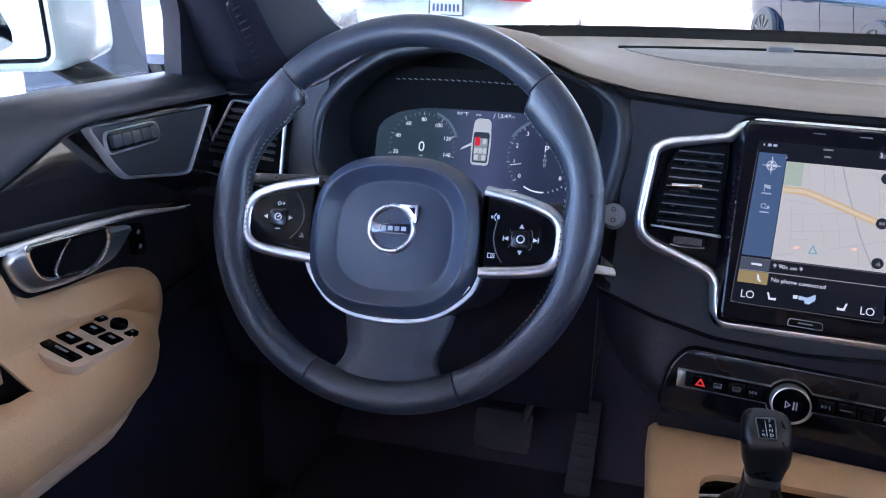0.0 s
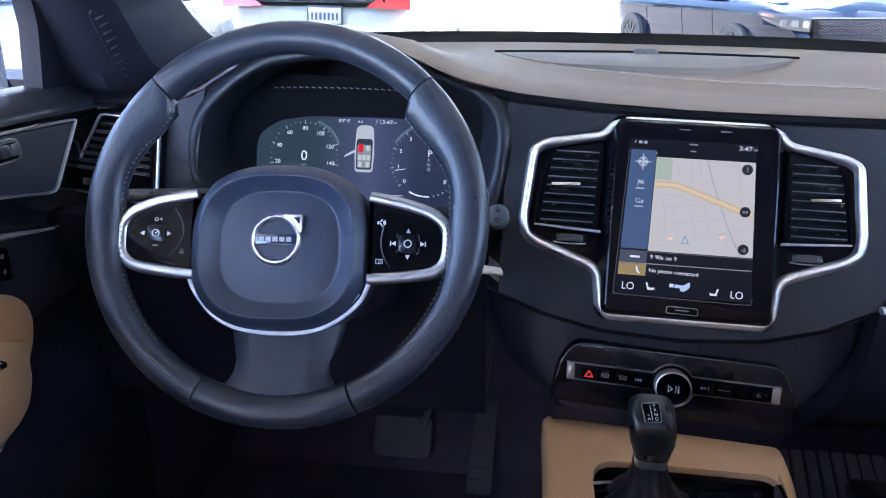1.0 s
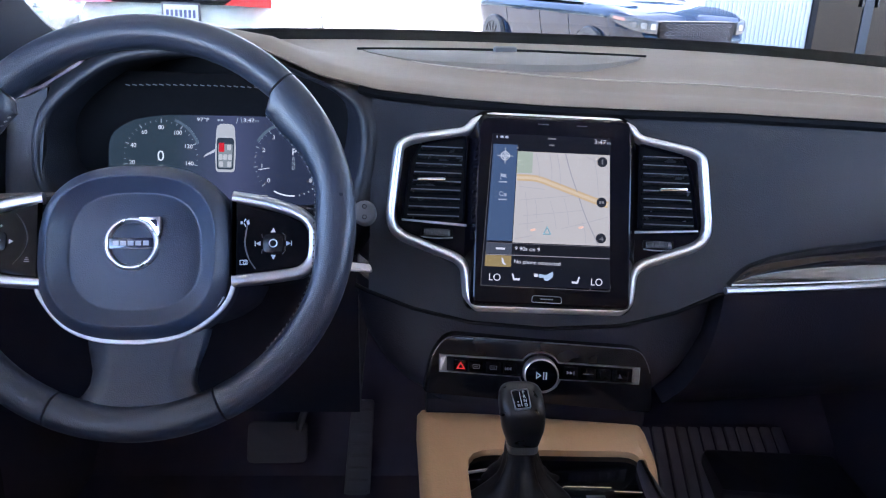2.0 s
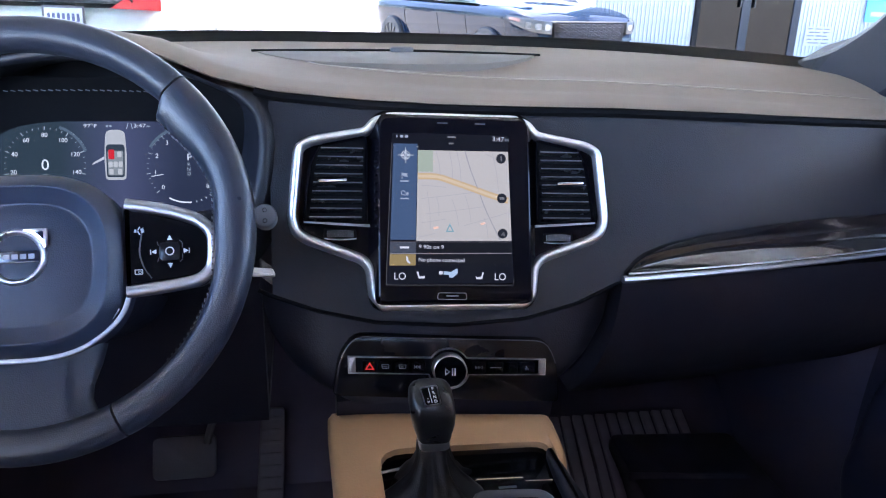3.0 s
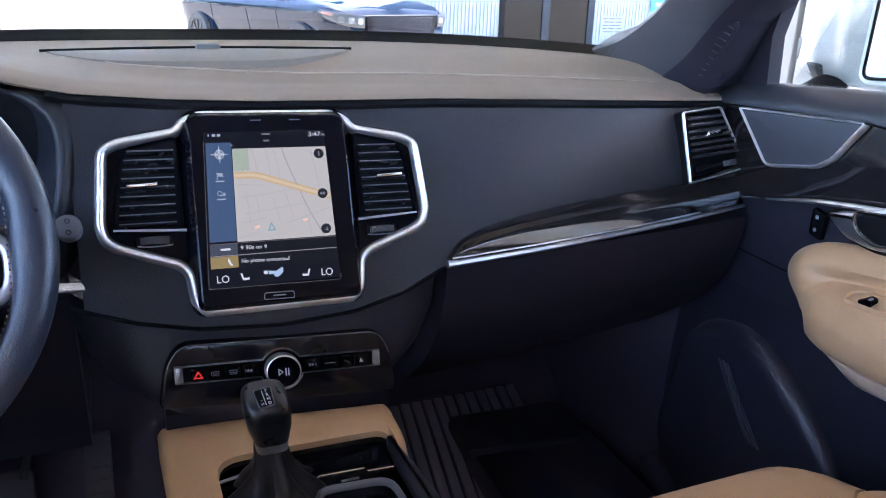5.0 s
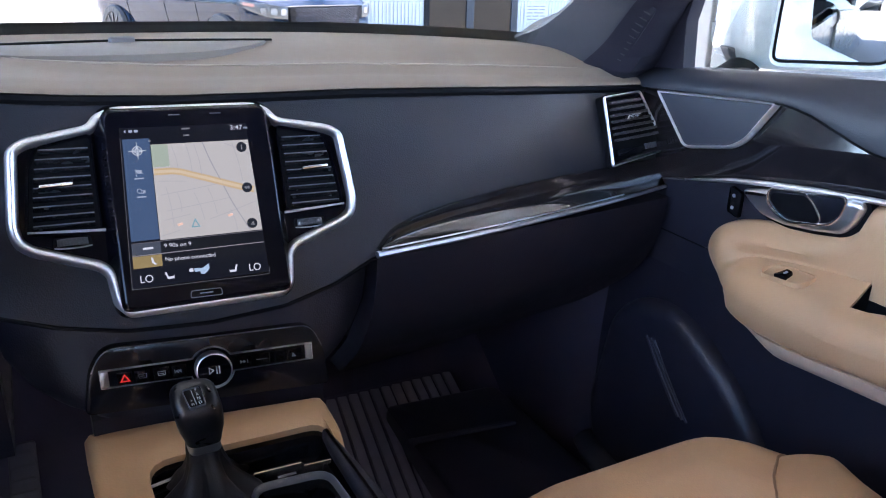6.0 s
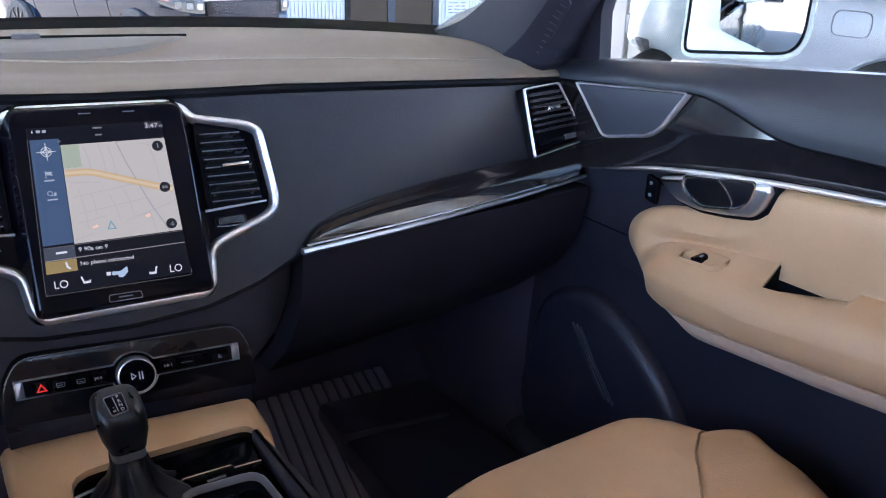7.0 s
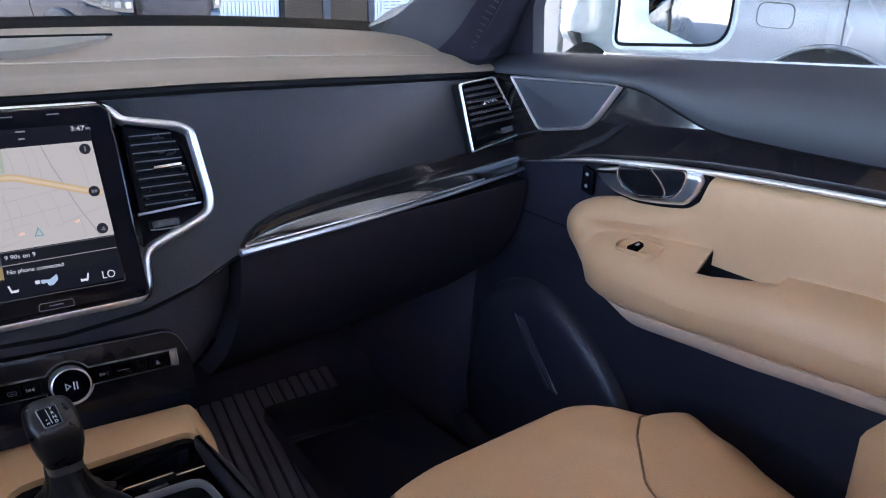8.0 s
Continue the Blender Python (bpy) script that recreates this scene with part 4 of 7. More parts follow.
# side spokes: chrome frame, gloss black key pad
for s in (-1, 1):
    o = [(.076, .016), (.118, .007), (.142, -.003), (.150, -.016), (.149, -.042), (.138, -.053), (.076, -.060)]
    o = [(s * x, y) for x, y in o]
    rr = [.004, .02, .012, .014, .014, .01, .004]
    oo = fillet(o, rr, 4)
    bm = bmesh.new()
    slab(bm, inset(oo, -.002), -.024, -.004, WHEEL, .004)
    part("spoke_core", bm, M_RIM, wheel)
    bm = bmesh.new()
    fp = [(.0785, .0138), (.100, .0100), (.118, .0055), (.134, -.0005), (.144, -.009), (.1475, -.019), (.1465, -.038), (.141, -.047), (.130, -.0525), (.100, -.0565), (.0785, -.0580)]
    tube(bm, [WHEEL @ Vector((s * p[0], p[1], .0018)) for p in curve(fp, 4)], .0054, .0044, 12, up=WHEEL.col[2].xyz)
    part("spoke_frame", bm, M_SPOKE, wheel, "satin chrome spoke frame")
    bm = bmesh.new()
    pad_o = inset(oo, .0062)
    slab(bm, pad_o, -.006, .0045, WHEEL, .002)
    part("key_pad", bm, M_KEYS, wheel, "gloss black key pad")
    cx, cy = (.1133, -.0269) if s > 0 else (-.1144, -.0229)
    SYM = WHEEL @ Matrix.Translation((0, 0, .0046))

    def mark(name, shapes, mat=M_KEYPRINT):
        bm = bmesh.new()
        for kind, *v in shapes:
            if kind == "tri":
                slab(bm, [(-.0017, -.0020), (.0022, 0), (-.0017, .0020)], 0, .0005, SYM @ Matrix.Translation((v[0], v[1], 0)) @ Matrix.Rotation(radians(v[2]), 4, "Z"))
            elif kind == "bar":
                box(bm, (0, 0, .0003), (v[2], v[3], .0005), SYM @ Matrix.Translation((v[0], v[1], 0)) @ Matrix.Rotation(radians(v[4]), 4, "Z"))
            else:
                ring(bm, [(v[0] + v[2] * math.cos(i * math.pi / 10), v[1] + v[2] * math.sin(i * math.pi / 10)) for i in range(20)], v[3], 0, .0006, SYM)
        return part(name, bm, mat, wheel)
    bm = bmesh.new()
    slab(bm, fillet([(cx - .0085, cy - .0080), (cx + .0085, cy - .0080), (cx + .0085, cy + .0080), (cx - .0085, cy + .0080)], .004), .004, .0062, WHEEL, .001)
    part("centre_key", bm, M_KEYPAD, wheel, "raised gloss centre key")
    SYM = WHEEL @ Matrix.Translation((0, 0, .0063))
    mark("key_symbol", [("o", cx, cy, .0036, .0009)] + ([("bar", cx + .0008, cy + .0006, .0030, .0008, 40)] if s < 0 else []))
    SYM = WHEEL @ Matrix.Translation((0, 0, .0046))
    if s > 0:
        mark("arrow_symbol", [("tri", cx, cy + .0112, 90)])
        mark("arrow_symbol", [("tri", cx, cy - .0115, 270)])
        mark("skip_symbol", [("tri", cx - .0125, cy, 180), ("bar", cx - .0152, cy, .0007, .0042, 0)])
        mark("skip_symbol", [("tri", cx + .0125, cy, 0), ("bar", cx + .0152, cy, .0007, .0042, 0)])
        for sy in (-1, 1):
            mark("key_bracket", [("bar", cx + .0098, cy + .0045 * sy, .0006, .0040, 0), ("bar", cx + .0086, cy + .0080 * sy, .0030, .0006, -40 * sy), ("bar", cx - .0095, cy + .0066 * sy, .0006, .0035, 12 * sy)], M_GREY)
        mark("voice_symbol", [("bar", .0866, -.0090, .0016, .0024, 0), ("bar", .0893, -.0070, .0008, .0034, -30), ("bar", .0893, -.0108, .0008, .0034, 30), ("bar", .0920, -.0088, .0022, .0034, 12)])
        mark("camera_symbol", [("bar", .0885, -.0410, .0062, .0006, 0), ("bar", .0885, -.0446, .0062, .0006, 0), ("bar", .0856, -.0428, .0006, .0036, 0), ("bar", .0914, -.0428, .0006, .0036, 0), ("o", .0893, -.0430, .0013, .0005)])
    else:
        mark("arrow_symbol", [("tri", cx - .0130, cy, 180)])
        mark("arrow_symbol", [("tri", cx + .0118, cy, 0)])
        mark("plus_symbol", [("o", cx - .0008, cy + .0128, .0018, .0006), ("bar", cx + .0036, cy + .0130, .0024, .0006, 0), ("bar", cx + .0036, cy + .0130, .0006, .0024, 0)])
        mark("minus_symbol", [("bar", cx, cy - .0108, .0050, .0009, 0)])
        mark("cone_symbol", [("bar", -.0895, -.0368, .0020, .0006, 0), ("bar", -.0895, -.0384, .0034, .0006, 0), ("bar", -.0895, -.0400, .0048, .0006, 0)])
    sep = ((.0925, -.006), (.0909, -.014), (.0895, -.0265), (.0925, -.039), (.0984, -.0484)) if s > 0 else ((-.0988, .0005), (-.0925, -.009), (-.0893, -.0207), (-.0925, -.032), (-.1008, -.0424))
    bm = bmesh.new()
    tube(bm, [WHEEL @ Vector((*p, .0046)) for p in curve(sep, 5)], .0007, .0004, 5)
    part("key_gap", bm, M_GREY, wheel)
# chrome line round the lower hub
bm = bmesh.new()
path = curve([(-.0835, -.0570, .001), (-.0785, -.0705, .001), (-.0605, -.0925, .0), (-.0360, -.1045, -.001), (-.0030, -.1080, -.001), (.0303, -.1050, -.001), (.0545, -.0945, .0), (.0735, -.0770, .001), (.0810, -.0585, .001)], 6)
tube(bm, [WHEEL @ p for p in path], .0023, .0018, 8, up=WHEEL.col[2].xyz)
part("hub_chrome", bm, M_LINE, wheel, "thin chrome line below the hub")
bm = bmesh.new()
tube(bm, [WHEEL @ Vector((p.x * .955, -.030 + (p.y + .030) * .945, p.z + .0005)) for p in path[5:-5]], .0009, .0008, 6, up=WHEEL.col[2].xyz)
part("hub_chrome", bm, M_LINE, wheel, "thin chrome line below the hub")
# lower spoke
bm = bmesh.new()


def low_spoke(u, v):
    y = -.098 - .068 * v
    k = 2 * u - 1
    w = line(((0, .052), (.25, .048), (.5, .0425), (.66, .0425), (.78, .0465), (.88, .054), (1, .068)), v)
    side = max(0, abs(k) - .58) / .42
    return WHEEL @ Vector((.002 + k * w, y, -.010 + .020 * max(0, v - .1) ** 1.6 - .014 * side ** 1.2 * (1 - .55 * v)))


sheet(bm, low_spoke, 36, 24, WHEEL.to_3x3() @ Vector((0, 0, -.014)))
part("lower_spoke", bm, M_HUB, wheel, "flared lower spoke with a flat middle facet", 60)

# column shroud, stalks
column = thing("steering_column", (-.376, .78, 1.07), "black plastic steering column shroud with two stalks", "steering column")
bm = bmesh.new()
sec = []
for t, r in ((.03, .05), (.06, .062), (.12, .066), (.22, .07)):
    c = WHEEL @ Vector((0, -.035, -t))
    sec.append([c + (WHEEL.to_3x3() @ Vector((r * 1.15 * math.cos(a), r * .8 * math.sin(a), 0))) for a in [2 * math.pi * i / 20 for i in range(20)]])
loops(bm, sec)
part("shroud", bm, M_LOWER, column)
bm = bmesh.new()
p = [WHEEL @ Vector(v) for v in ((.05, .006, -.075), (.11, .010, -.072), (.160, .012, -.070), (.182, .012, -.070))]
tube(bm, p, .008, .010, 12, up=(0, -1, 0))
st = part("stalk", bm, M_LOWER, column, "black wiper stalk with a round grey end")
bm = bmesh.new()
q = WHEEL @ Matrix.Translation((.188, .010, -.064))
slab(bm, [(.0112 * math.cos(i * math.pi / 14), .0112 * math.sin(i * math.pi / 14)) for i in range(28)], -.014, .006, q, .003, 3)
end = part("stalk_end", bm, material("stalk_grey", (0.10, 0.10, 0.105), .5), st)
for dy in (-.005, .005):
    bm = bmesh.new()
    ring(bm, [(.0022 * math.cos(i * math.pi / 6), dy + .0022 * math.sin(i * math.pi / 6)) for i in range(12)], .0006, .006, .0065, q)
    part("stalk_symbol", bm, M_DARK, end)
bm = bmesh.new()
p = [WHEEL @ Vector(v) for v in ((-.05, .024, -.060), (-.11, .0245, -.060), (-.150, .0235, -.060), (-.180, .0225, -.060), (-.186, .0222, -.060))]
tube(bm, p, .0058, .0072, 14, up=(0, -1, 0), taper=lambda t: 1 if t < .9 else .6)
st2 = part("stalk", bm, material("stalk_taupe", (0.075, 0.062, 0.052), .5, scale=20), column, "taupe-grey indicator stalk with pale symbols")
for x in (-.171, -.150, -.130):
    bm = bmesh.new()
    ring(bm, fillet([(-.0028, -.0022), (.0028, -.0022), (.0028, .0022), (-.0028, .0022)], .0012), .0007, 0, .0006, WHEEL @ Matrix.Translation((x, .0238, -.0530)))
    part("stalk_symbol", bm, M_UI_DIM, st2)
bm = bmesh.new()
slab(bm, fillet([(.12, -.040), (.195, -.046), (.193, -.038), (.12, -.030)], .003), -.078, -.072, WHEEL, .002)
part("adjuster_lever", bm, M_CHROME, column, "slim silver lever")


# ---- front doors ----
def wood_z(y):
    return line(((.25, 1.150), (.40, 1.146), (.490, 1.1455), (.521, 1.148), (.546, 1.155), (.589, 1.169), (.61, 1.175), (.633, 1.179), (.664, 1.180), (.75, 1.174), (.93, 1.160)), y)


def strip_z(y):
    return line(((.0, 1.12), (.306, 1.112), (.407, 1.1045), (.461, 1.100), (.515, 1.0945), (.580, 1.087), (.644, 1.0775), (.708, 1.066), (.781, 1.048), (.93, 1.015)), y)


def belt_height(s, y):
    return 1.197 + .09 * (.80 - y) if s > 0 else 1.1935 + .062 * (.80 - y)


def tan_top(y):
    """Upper edge of the tan armrest body."""
    return line(((-.2, 1.012), (.30, 1.004), (.385, .995), (.44, .985), (.485, .979), (.53, .982), (.60, .980), (.68, .972), (.74, .955)), y)


def build_door(s, label):
    def P(x, y, z):
        return Vector((s * x, y, z))

    def belt_z(y):
        return belt_height(s, y)
    door = thing("front_door", (s * .72, .3, .9), label, "car door", "front doors")
    # upper pad
    bm = bmesh.new()

    def upper(u, v):
        y = .945 - 1.2 * u
        zt, zb = belt_z(y) + .002, wood_z(y) - .002
        z = zt + (zb - zt) * v
        return P(.724 - .038 * math.sin(math.pi * (.08 + .46 * v)), y, z)
    sheet(bm, upper, 50, 12, (s * .03, 0, 0))
    part("upper_pad", bm, M_DOORPAD, door, "charcoal soft upper pad")
    # wood band
    bm = bmesh.new()

    def wood(u, v):
        y = .935 - 1.19 * u
        zt, zb = wood_z(y), strip_z(y)
        zk = max(zb + .012, min(zt - .003, line(((.50, 1.148), (.528, 1.144), (.598, 1.135), (.670, 1.123), (.70, 1.128), (.80, 1.132), (.93, 1.125)), y)))
        if v < .5:
            return P(.6895 + (.20 if s > 0 else .38) * (zt - zk) * (1 - 2 * v), y, zt + (zk - zt) * v * 2)
        lean = line(((.45, .22), (.92, .04)), y)
        return P(.6895 + lean * (zk - zb) * (2 * v - 1), y, zk + (zb - zk) * (2 * v - 1))
    sheet(bm, wood, 70, 8, (s * .02, 0, 0))
    part("wood_inlay", bm, M_WOOD, door, "glossy dark walnut inlay", 7)
    bm = bmesh.new()
    tube(bm, [P(.6862, y, wood_z(y) - .0022) for y in [.66 - .90 * i / 70 for i in range(71)]], .0016, .0016, 6)
    part("pad_gap", bm, M_DARK, door, "dark gap between pad and walnut")
    bm = bmesh.new()
    tube(bm, [P(.688, y, strip_z(y)) for y in [.79 - 1.05 * i / 60 for i in range(61)]], .0045, .0036, 10, taper=lambda t: min(1, .35 + 8 * t))
    part("chrome_strip", bm, M_CHROME, door, "bright chrome strip")
    # trapezoid speaker
    SP = basis(P(.6855, .77, 1.13), (0, -s, 0), (.16 * s, 0, 1))
    def q(y, z):
        return ((.77 - y) * s, z - 1.13)
    so = [q(.872, 1.161), q(.657, 1.180), q(.690, 1.124), q(.710, 1.109), q(.791, 1.091)]
    if s < 0:
        so = [q(.866, 1.156), q(.641, 1.176), q(.667, 1.127), q(.680, 1.112), q(.786, 1.087)][::-1]
    so = fillet(so, .010, 4)
    bm = bmesh.new()
    ring(bm, so, .0050 if s > 0 else .0034, -.004, .0065, SP, 6)
    part("speaker_frame", bm, M_SPKFRAME, door, "satin chrome speaker outline")
    bm = bmesh.new()
    slab(bm, inset(so, .004), -.004, .0035, SP, .001)
    part("speaker_grille", bm, M_MESHGRILLE, door, "finely perforated grey speaker grille")
    if s < 0:
        bm = bmesh.new()
        K = SP @ Matrix.Translation((-.066, .021, .004)) @ Matrix.Rotation(radians(-4), 4, "Z")
        slab(bm, fillet([(-.042, -.0095), (.042, -.0095), (.042, .0095), (-.042, .0095)], .009), 0, .003, K, .001)
        base = part("memory_panel", bm, M_GLOSS, door, "seat memory buttons")
        bm = bmesh.new()
        ring(bm, fillet([(-.0440, -.0130), (.0440, -.0115), (.0440, .0115), (-.0440, .0115)], .010), .0016, 0, .004, K, 3)
        part("panel_rim", bm, M_SPKFRAME, base)
        for i in range(5):
            bm = bmesh.new()
            box(bm, (-.0310 + .0155 * i, 0, .005), (.0140, .0130, .006), K, .003)
            part("memory_button", bm, M_MEMKEY, base)
    # middle panel (black in front, tan behind)
    bm = bmesh.new()

    def middle(u, v):
        y = .935 - .32 * u
        zt, zb = strip_z(y) - .004, .90
        return P(.706 - .006 * math.sin(math.pi * v), y, zt + (zb - zt) * v)
    sheet(bm, middle, 16, 8, (s * .02, 0, 0))
    fpan = part("front_panel", bm, M_LOWER, door)
    bm = bmesh.new()
    tube(bm, [P(.6995, y, .954 + .010 * (y - .74)) for y in (.70, .76, .82, .88, .93)], .0014, .0010, 6)
    part("panel_seam", bm, M_DARK, fpan)
    # tan body: insert and armrest in one padded form with a round nose
    def nose(y):
        return (1 - min(.9995, max(0, (y - .630) / .114) ** 2.3)) ** (1 / 2.3)

    def top_edge(y):
        return min(strip_z(y) - .006, line(((.490, 1.2), (.512, 1.062), (.53, 1.050), (.56, 1.040), (.609, 1.032), (.65, 1.026), (.69, 1.022), (.74, 1.016)), y))

    def crease_z(y):
        return line(((.47, 1.008), (.507, 1.004), (.547, .999), (.59, .993), (.635, .984), (.69, .970)), y) if y > .485 else tan_top(y) + .010

    def seam_z(y):
        return line(((-.25, .950), (.234, .938), (.317, .930), (.384, .922), (.454, .916), (.534, .908), (.578, .905), (.62, .903), (.66, .908), (.70, .920), (.74, .93)), y)

    def slot_x(y):
        """Inner edge of the grip slot between insert and armrest."""
        return line(((.385, .6835), (.42, .677), (.455, .668), (.485, .651)), y) if .385 < y < .485 else .6835

    ys = sorted({.744 - .106 * (i / 40) ** 2 for i in range(41)} | {.638 - .01 * i for i in range(1, 89)} | {.4852, .4848, .3848}, reverse=True)
    bm, lip, sec, sec2 = bmesh.new(), bmesh.new(), [], []
    for y in ys:
        XI = line(((.40, .618), (.55, .621), (.60, .627), (.64, .637), (.67, .648), (.70, .660), (.74, .674)), y)
        fl = 0 if s > 0 else 1
        XI += .004 * fl
        g, zp, zs, zt, zc, xs = nose(y), tan_top(min(y, .69)), seam_z(y), top_edge(y) - .007 * fl * lerp(((.50, 0), (.62, 1)), y), crease_z(y), slot_x(y)
        d = .05 if .385 < y < .485 else 0
        bulge = .010 * max(0, min(1, (y - .50) / .08))
        hm = zt - zc
        prof = ((.714, zt), (.700, zt), (.691, zt - .004), (.686, zt - .012), (.684 - bulge * .8, zt - max(.02, hm * .35)), (.684 - bulge, zt - max(.028, hm * .6)), (.684 - bulge * .6, zc + .010), (.6842, zc + .002),
                (.6840, zc - d), (xs, zc - .001 - d), (xs, zp - .002 if d else lerp(((0, zc - .002), (.03, zp)), .684 - xs)), (max(XI + .034, xs * .5 + XI * .5), zp + .001), (XI + .030 - .010 * fl, zp - .001), (XI + .016 - .006 * fl, zp - .006), (XI + .006 - .002 * fl, zp - .016), (XI, zp - .034), (XI, zp * .45 + zs * .55), (XI + .003, zs + .018), (XI + .007, zs + .005), (XI + .012, zs), (.714, zs))
        w = lerp(((.645, 0), (.700, 1)), y)
        k, out = len(prof), []
        zm, hh = (zt + zs) / 2, (zt - zs) / 2
        for j, (x, z) in enumerate(prof):
            a = math.pi / 2 - math.pi * j / (k - 1)
            bx, bz = .714 - (.714 - XI) * max(0, math.cos(a)) ** .75, zm + hh * math.sin(a)
            out.append((x + (bx - x) * w, z + (bz - z) * w))
        sec.append([P(.714 + (x - .714) * g, y, .957 + (z - .957) * g) for x, z in out])
        if y < .640:
            h = lerp(((.55, 1.0), (.640, .04)), y)
            prof2 = ((XI + .018, zs + .001), (XI + .0165 - .008 * h, zs - .0012), (XI + .0185 - .007 * h, zs - .012 * h), (XI + .023 - .004 * h, zs - .022 * h), (XI + .034, zs - .029 * h), (.714, zs - .028 * h), (.714, zs + .002))
            sec2.append([P(.714 + (x - .714) * g, y, .957 + (z - .957) * g) for x, z in prof2])
    loops(bm, sec)
    part("armrest", bm, M_TAN, door, "padded tan leather armrest and insert", 50)
    loops(lip, sec2)
    part("armrest_lip", lip, M_TAN_PLASTIC, door, "paler tan plastic lip", 50)
    # black blocks line the tan grip slot and stand in for its shade
    bm = bmesh.new()
    loops(bm, [[P(.6838, .4843, z), P(.652, .4843, z), P(.668, .455, z), P(.678, .42, z), P(.6836, .392, z)] for z in (.93, .955)])
    part("slot_floor", bm, M_DARK, door, "grip slot in the armrest, its shade put in as black")
    bm = bmesh.new()
    loops(bm, [[P(.6838, y, .95), P(.651, y, .95), P(.651, y, .976), P(.667, y, .987), P(.6838, y, 1.002)] for y in (.4846, .4835)])
    part("slot_end", bm, M_DARK, door)
    bm = bmesh.new()
    loops(bm, [[P(.6839, .4843, z), P(.6839, .388, z), P(.6828, .388, z), P(.6828, .4843, z)] for z in (.95, .984)])
    part("slot_side", bm, M_DARK, door)
    # switch pod
    PD = basis(P(.661, .580, .9855), (.97, 0, s * .24), (0, .98, -.10))
    if s > 0:
        bm = bmesh.new()
        o = fillet([(-.020, -.036), (.012, -.040), (.015, .016), (.004, .030), (-.018, .026)], .012)
        ring(bm, o, .002, -.006, .0008, PD, 4)
        pod = part("switch_pod", bm, M_TAN, door, "shallow oval switch bowl")
        bm = bmesh.new()
        slab(bm, fillet([(-.013, -.008), (.003, -.009), (.006, .002), (-.014, .007)], .003), -.006, .0020, PD, .001)
        k = part("window_key", bm, M_GLOSS, pod, "small dark window key")
        bm = bmesh.new()
        box(bm, (-.004, -.004, .0024), (.006, .004, .001), PD, .001)
        part("key_symbol", bm, M_UI_DIM, k)
    else:
        bm = bmesh.new()
        o = fillet([(-.019, .046), (.012, .042), (.026, .022), (.026, -.064), (-.019, -.064)], .014)
        slab(bm, o, -.010, .0012, PD, .001)
        pod = part("switch_pod", bm, M_TAN_PLASTIC, door)
        for kx, ky, kw, kl in ((-.004, -.047, .042, .013), (-.013, -.024, .020, .015), (.012, -.028, .020, .015), (-.009, .004, .019, .016), (.014, .000, .019, .016), (-.016, .026, .008, .012), (.021, .022, .008, .013)):
            KM = PD @ Matrix.Translation((kx, ky, 0)) @ Matrix.Rotation(radians(-9), 4, "Z")
            bm = bmesh.new()
            box(bm, (0, 0, .0008), (kw, kl, .0044), KM, .0015)
            k = part("window_key", bm, M_KEYS, pod, "small dark window key")
            bm = bmesh.new()
            box(bm, (0, .001, .0031), (kw * .35, kl * .22, .0004), KM)
            part("key_symbol", bm, M_UI_DIM, k)
        bm = bmesh.new()
        slab(bm, [(.004 + .0085 * math.cos(i * math.pi / 10), .026 + .0085 * math.sin(i * math.pi / 10)) for i in range(20)], .0, .0075, PD, .002)
        part("mirror_knob", bm, M_KEYS, pod, "round dark mirror knob")
    # lower panel
    bm = bmesh.new()

    def lower(u, v):
        y = .935 - 1.2 * u
        z = .93 - .50 * v
        return P(.712 - .020 * math.sin(math.pi * v), y, z)
    sheet(bm, lower, 20, 12, (s * .02, 0, 0))
    part("lower_panel", bm, M_DOORLOW, door)
    if s > 0:
        SPK = basis(P(.700, .70, .65), (0, -s, 0), (0, 0, 1))
        so2 = [(.70 - y, z - .65) for y, z in ((.905, .785), (.86, .832), (.79, .850), (.72, .833), (.645, .790), (.585, .735), (.54, .66), (.52, .55), (.56, .48), (.90, .48), (.94, .60))]
        so2 = fillet(so2, .03, 3)
        bm = bmesh.new()
        slab(bm, so2, -.01, .026, SPK, .026, 6)
        sph = part("speaker_housing", bm, M_HOUSING, door, "black raised speaker housing")
        for dy in (0, .009, .018):
            bm = bmesh.new()
            tube(bm, curve([P(.674, .790 + dy, .789), P(.673, .752 + dy, .744), P(.673, .703 + dy, .692)], 6), .0022, .0022, 6)
            part("grille_rib", bm, M_HOUSING, sph)
    # pull handle: chrome cup with a finger hole put in as a black plate
    H = basis(P(.690, .60, 1.066), (0, -s, 0), (0, 0, 1))

    def hq(y, z):
        return ((.60 - y) * s, z - 1.066)

    def cut(pts, r, n=4):
        q = [hq(y, z) for y, z in pts]
        return fillet(q if s > 0 else q[::-1], r, n)
    ho = cut(((.686, 1.060), (.624, 1.077), (.518, 1.091), (.513, 1.084), (.520, 1.062), (.535, 1.046), (.575, 1.038), (.614, 1.033), (.650, 1.036), (.674, 1.049)), .008)
    # offset black slab paints the shadow beside and below the handle
    bm = bmesh.new()
    slab(bm, [(p[0] + s * .003, p[1] - .001) for p in inset(ho, -.0035)], -.012, .001, H, .002)
    part("handle_shadow_gap", bm, M_DARK, door)
    bm = bmesh.new()
    slab(bm, ho, -.012, .0085, H, .006, 4)
    handle = part("door_handle", bm, M_HANDLE, door, "satin chrome pull handle")
    op = cut(((.640, 1.073), (.535, 1.0895), (.540, 1.068), (.550, 1.055), (.570, 1.049), (.606, 1.041), (.626, 1.047), (.640, 1.058)), .008)
    bm = bmesh.new()
    ring(bm, inset(op, -.0035), .0045, .004, .0115, H, 5)
    part("handle_rim", bm, M_BRIGHT, handle)
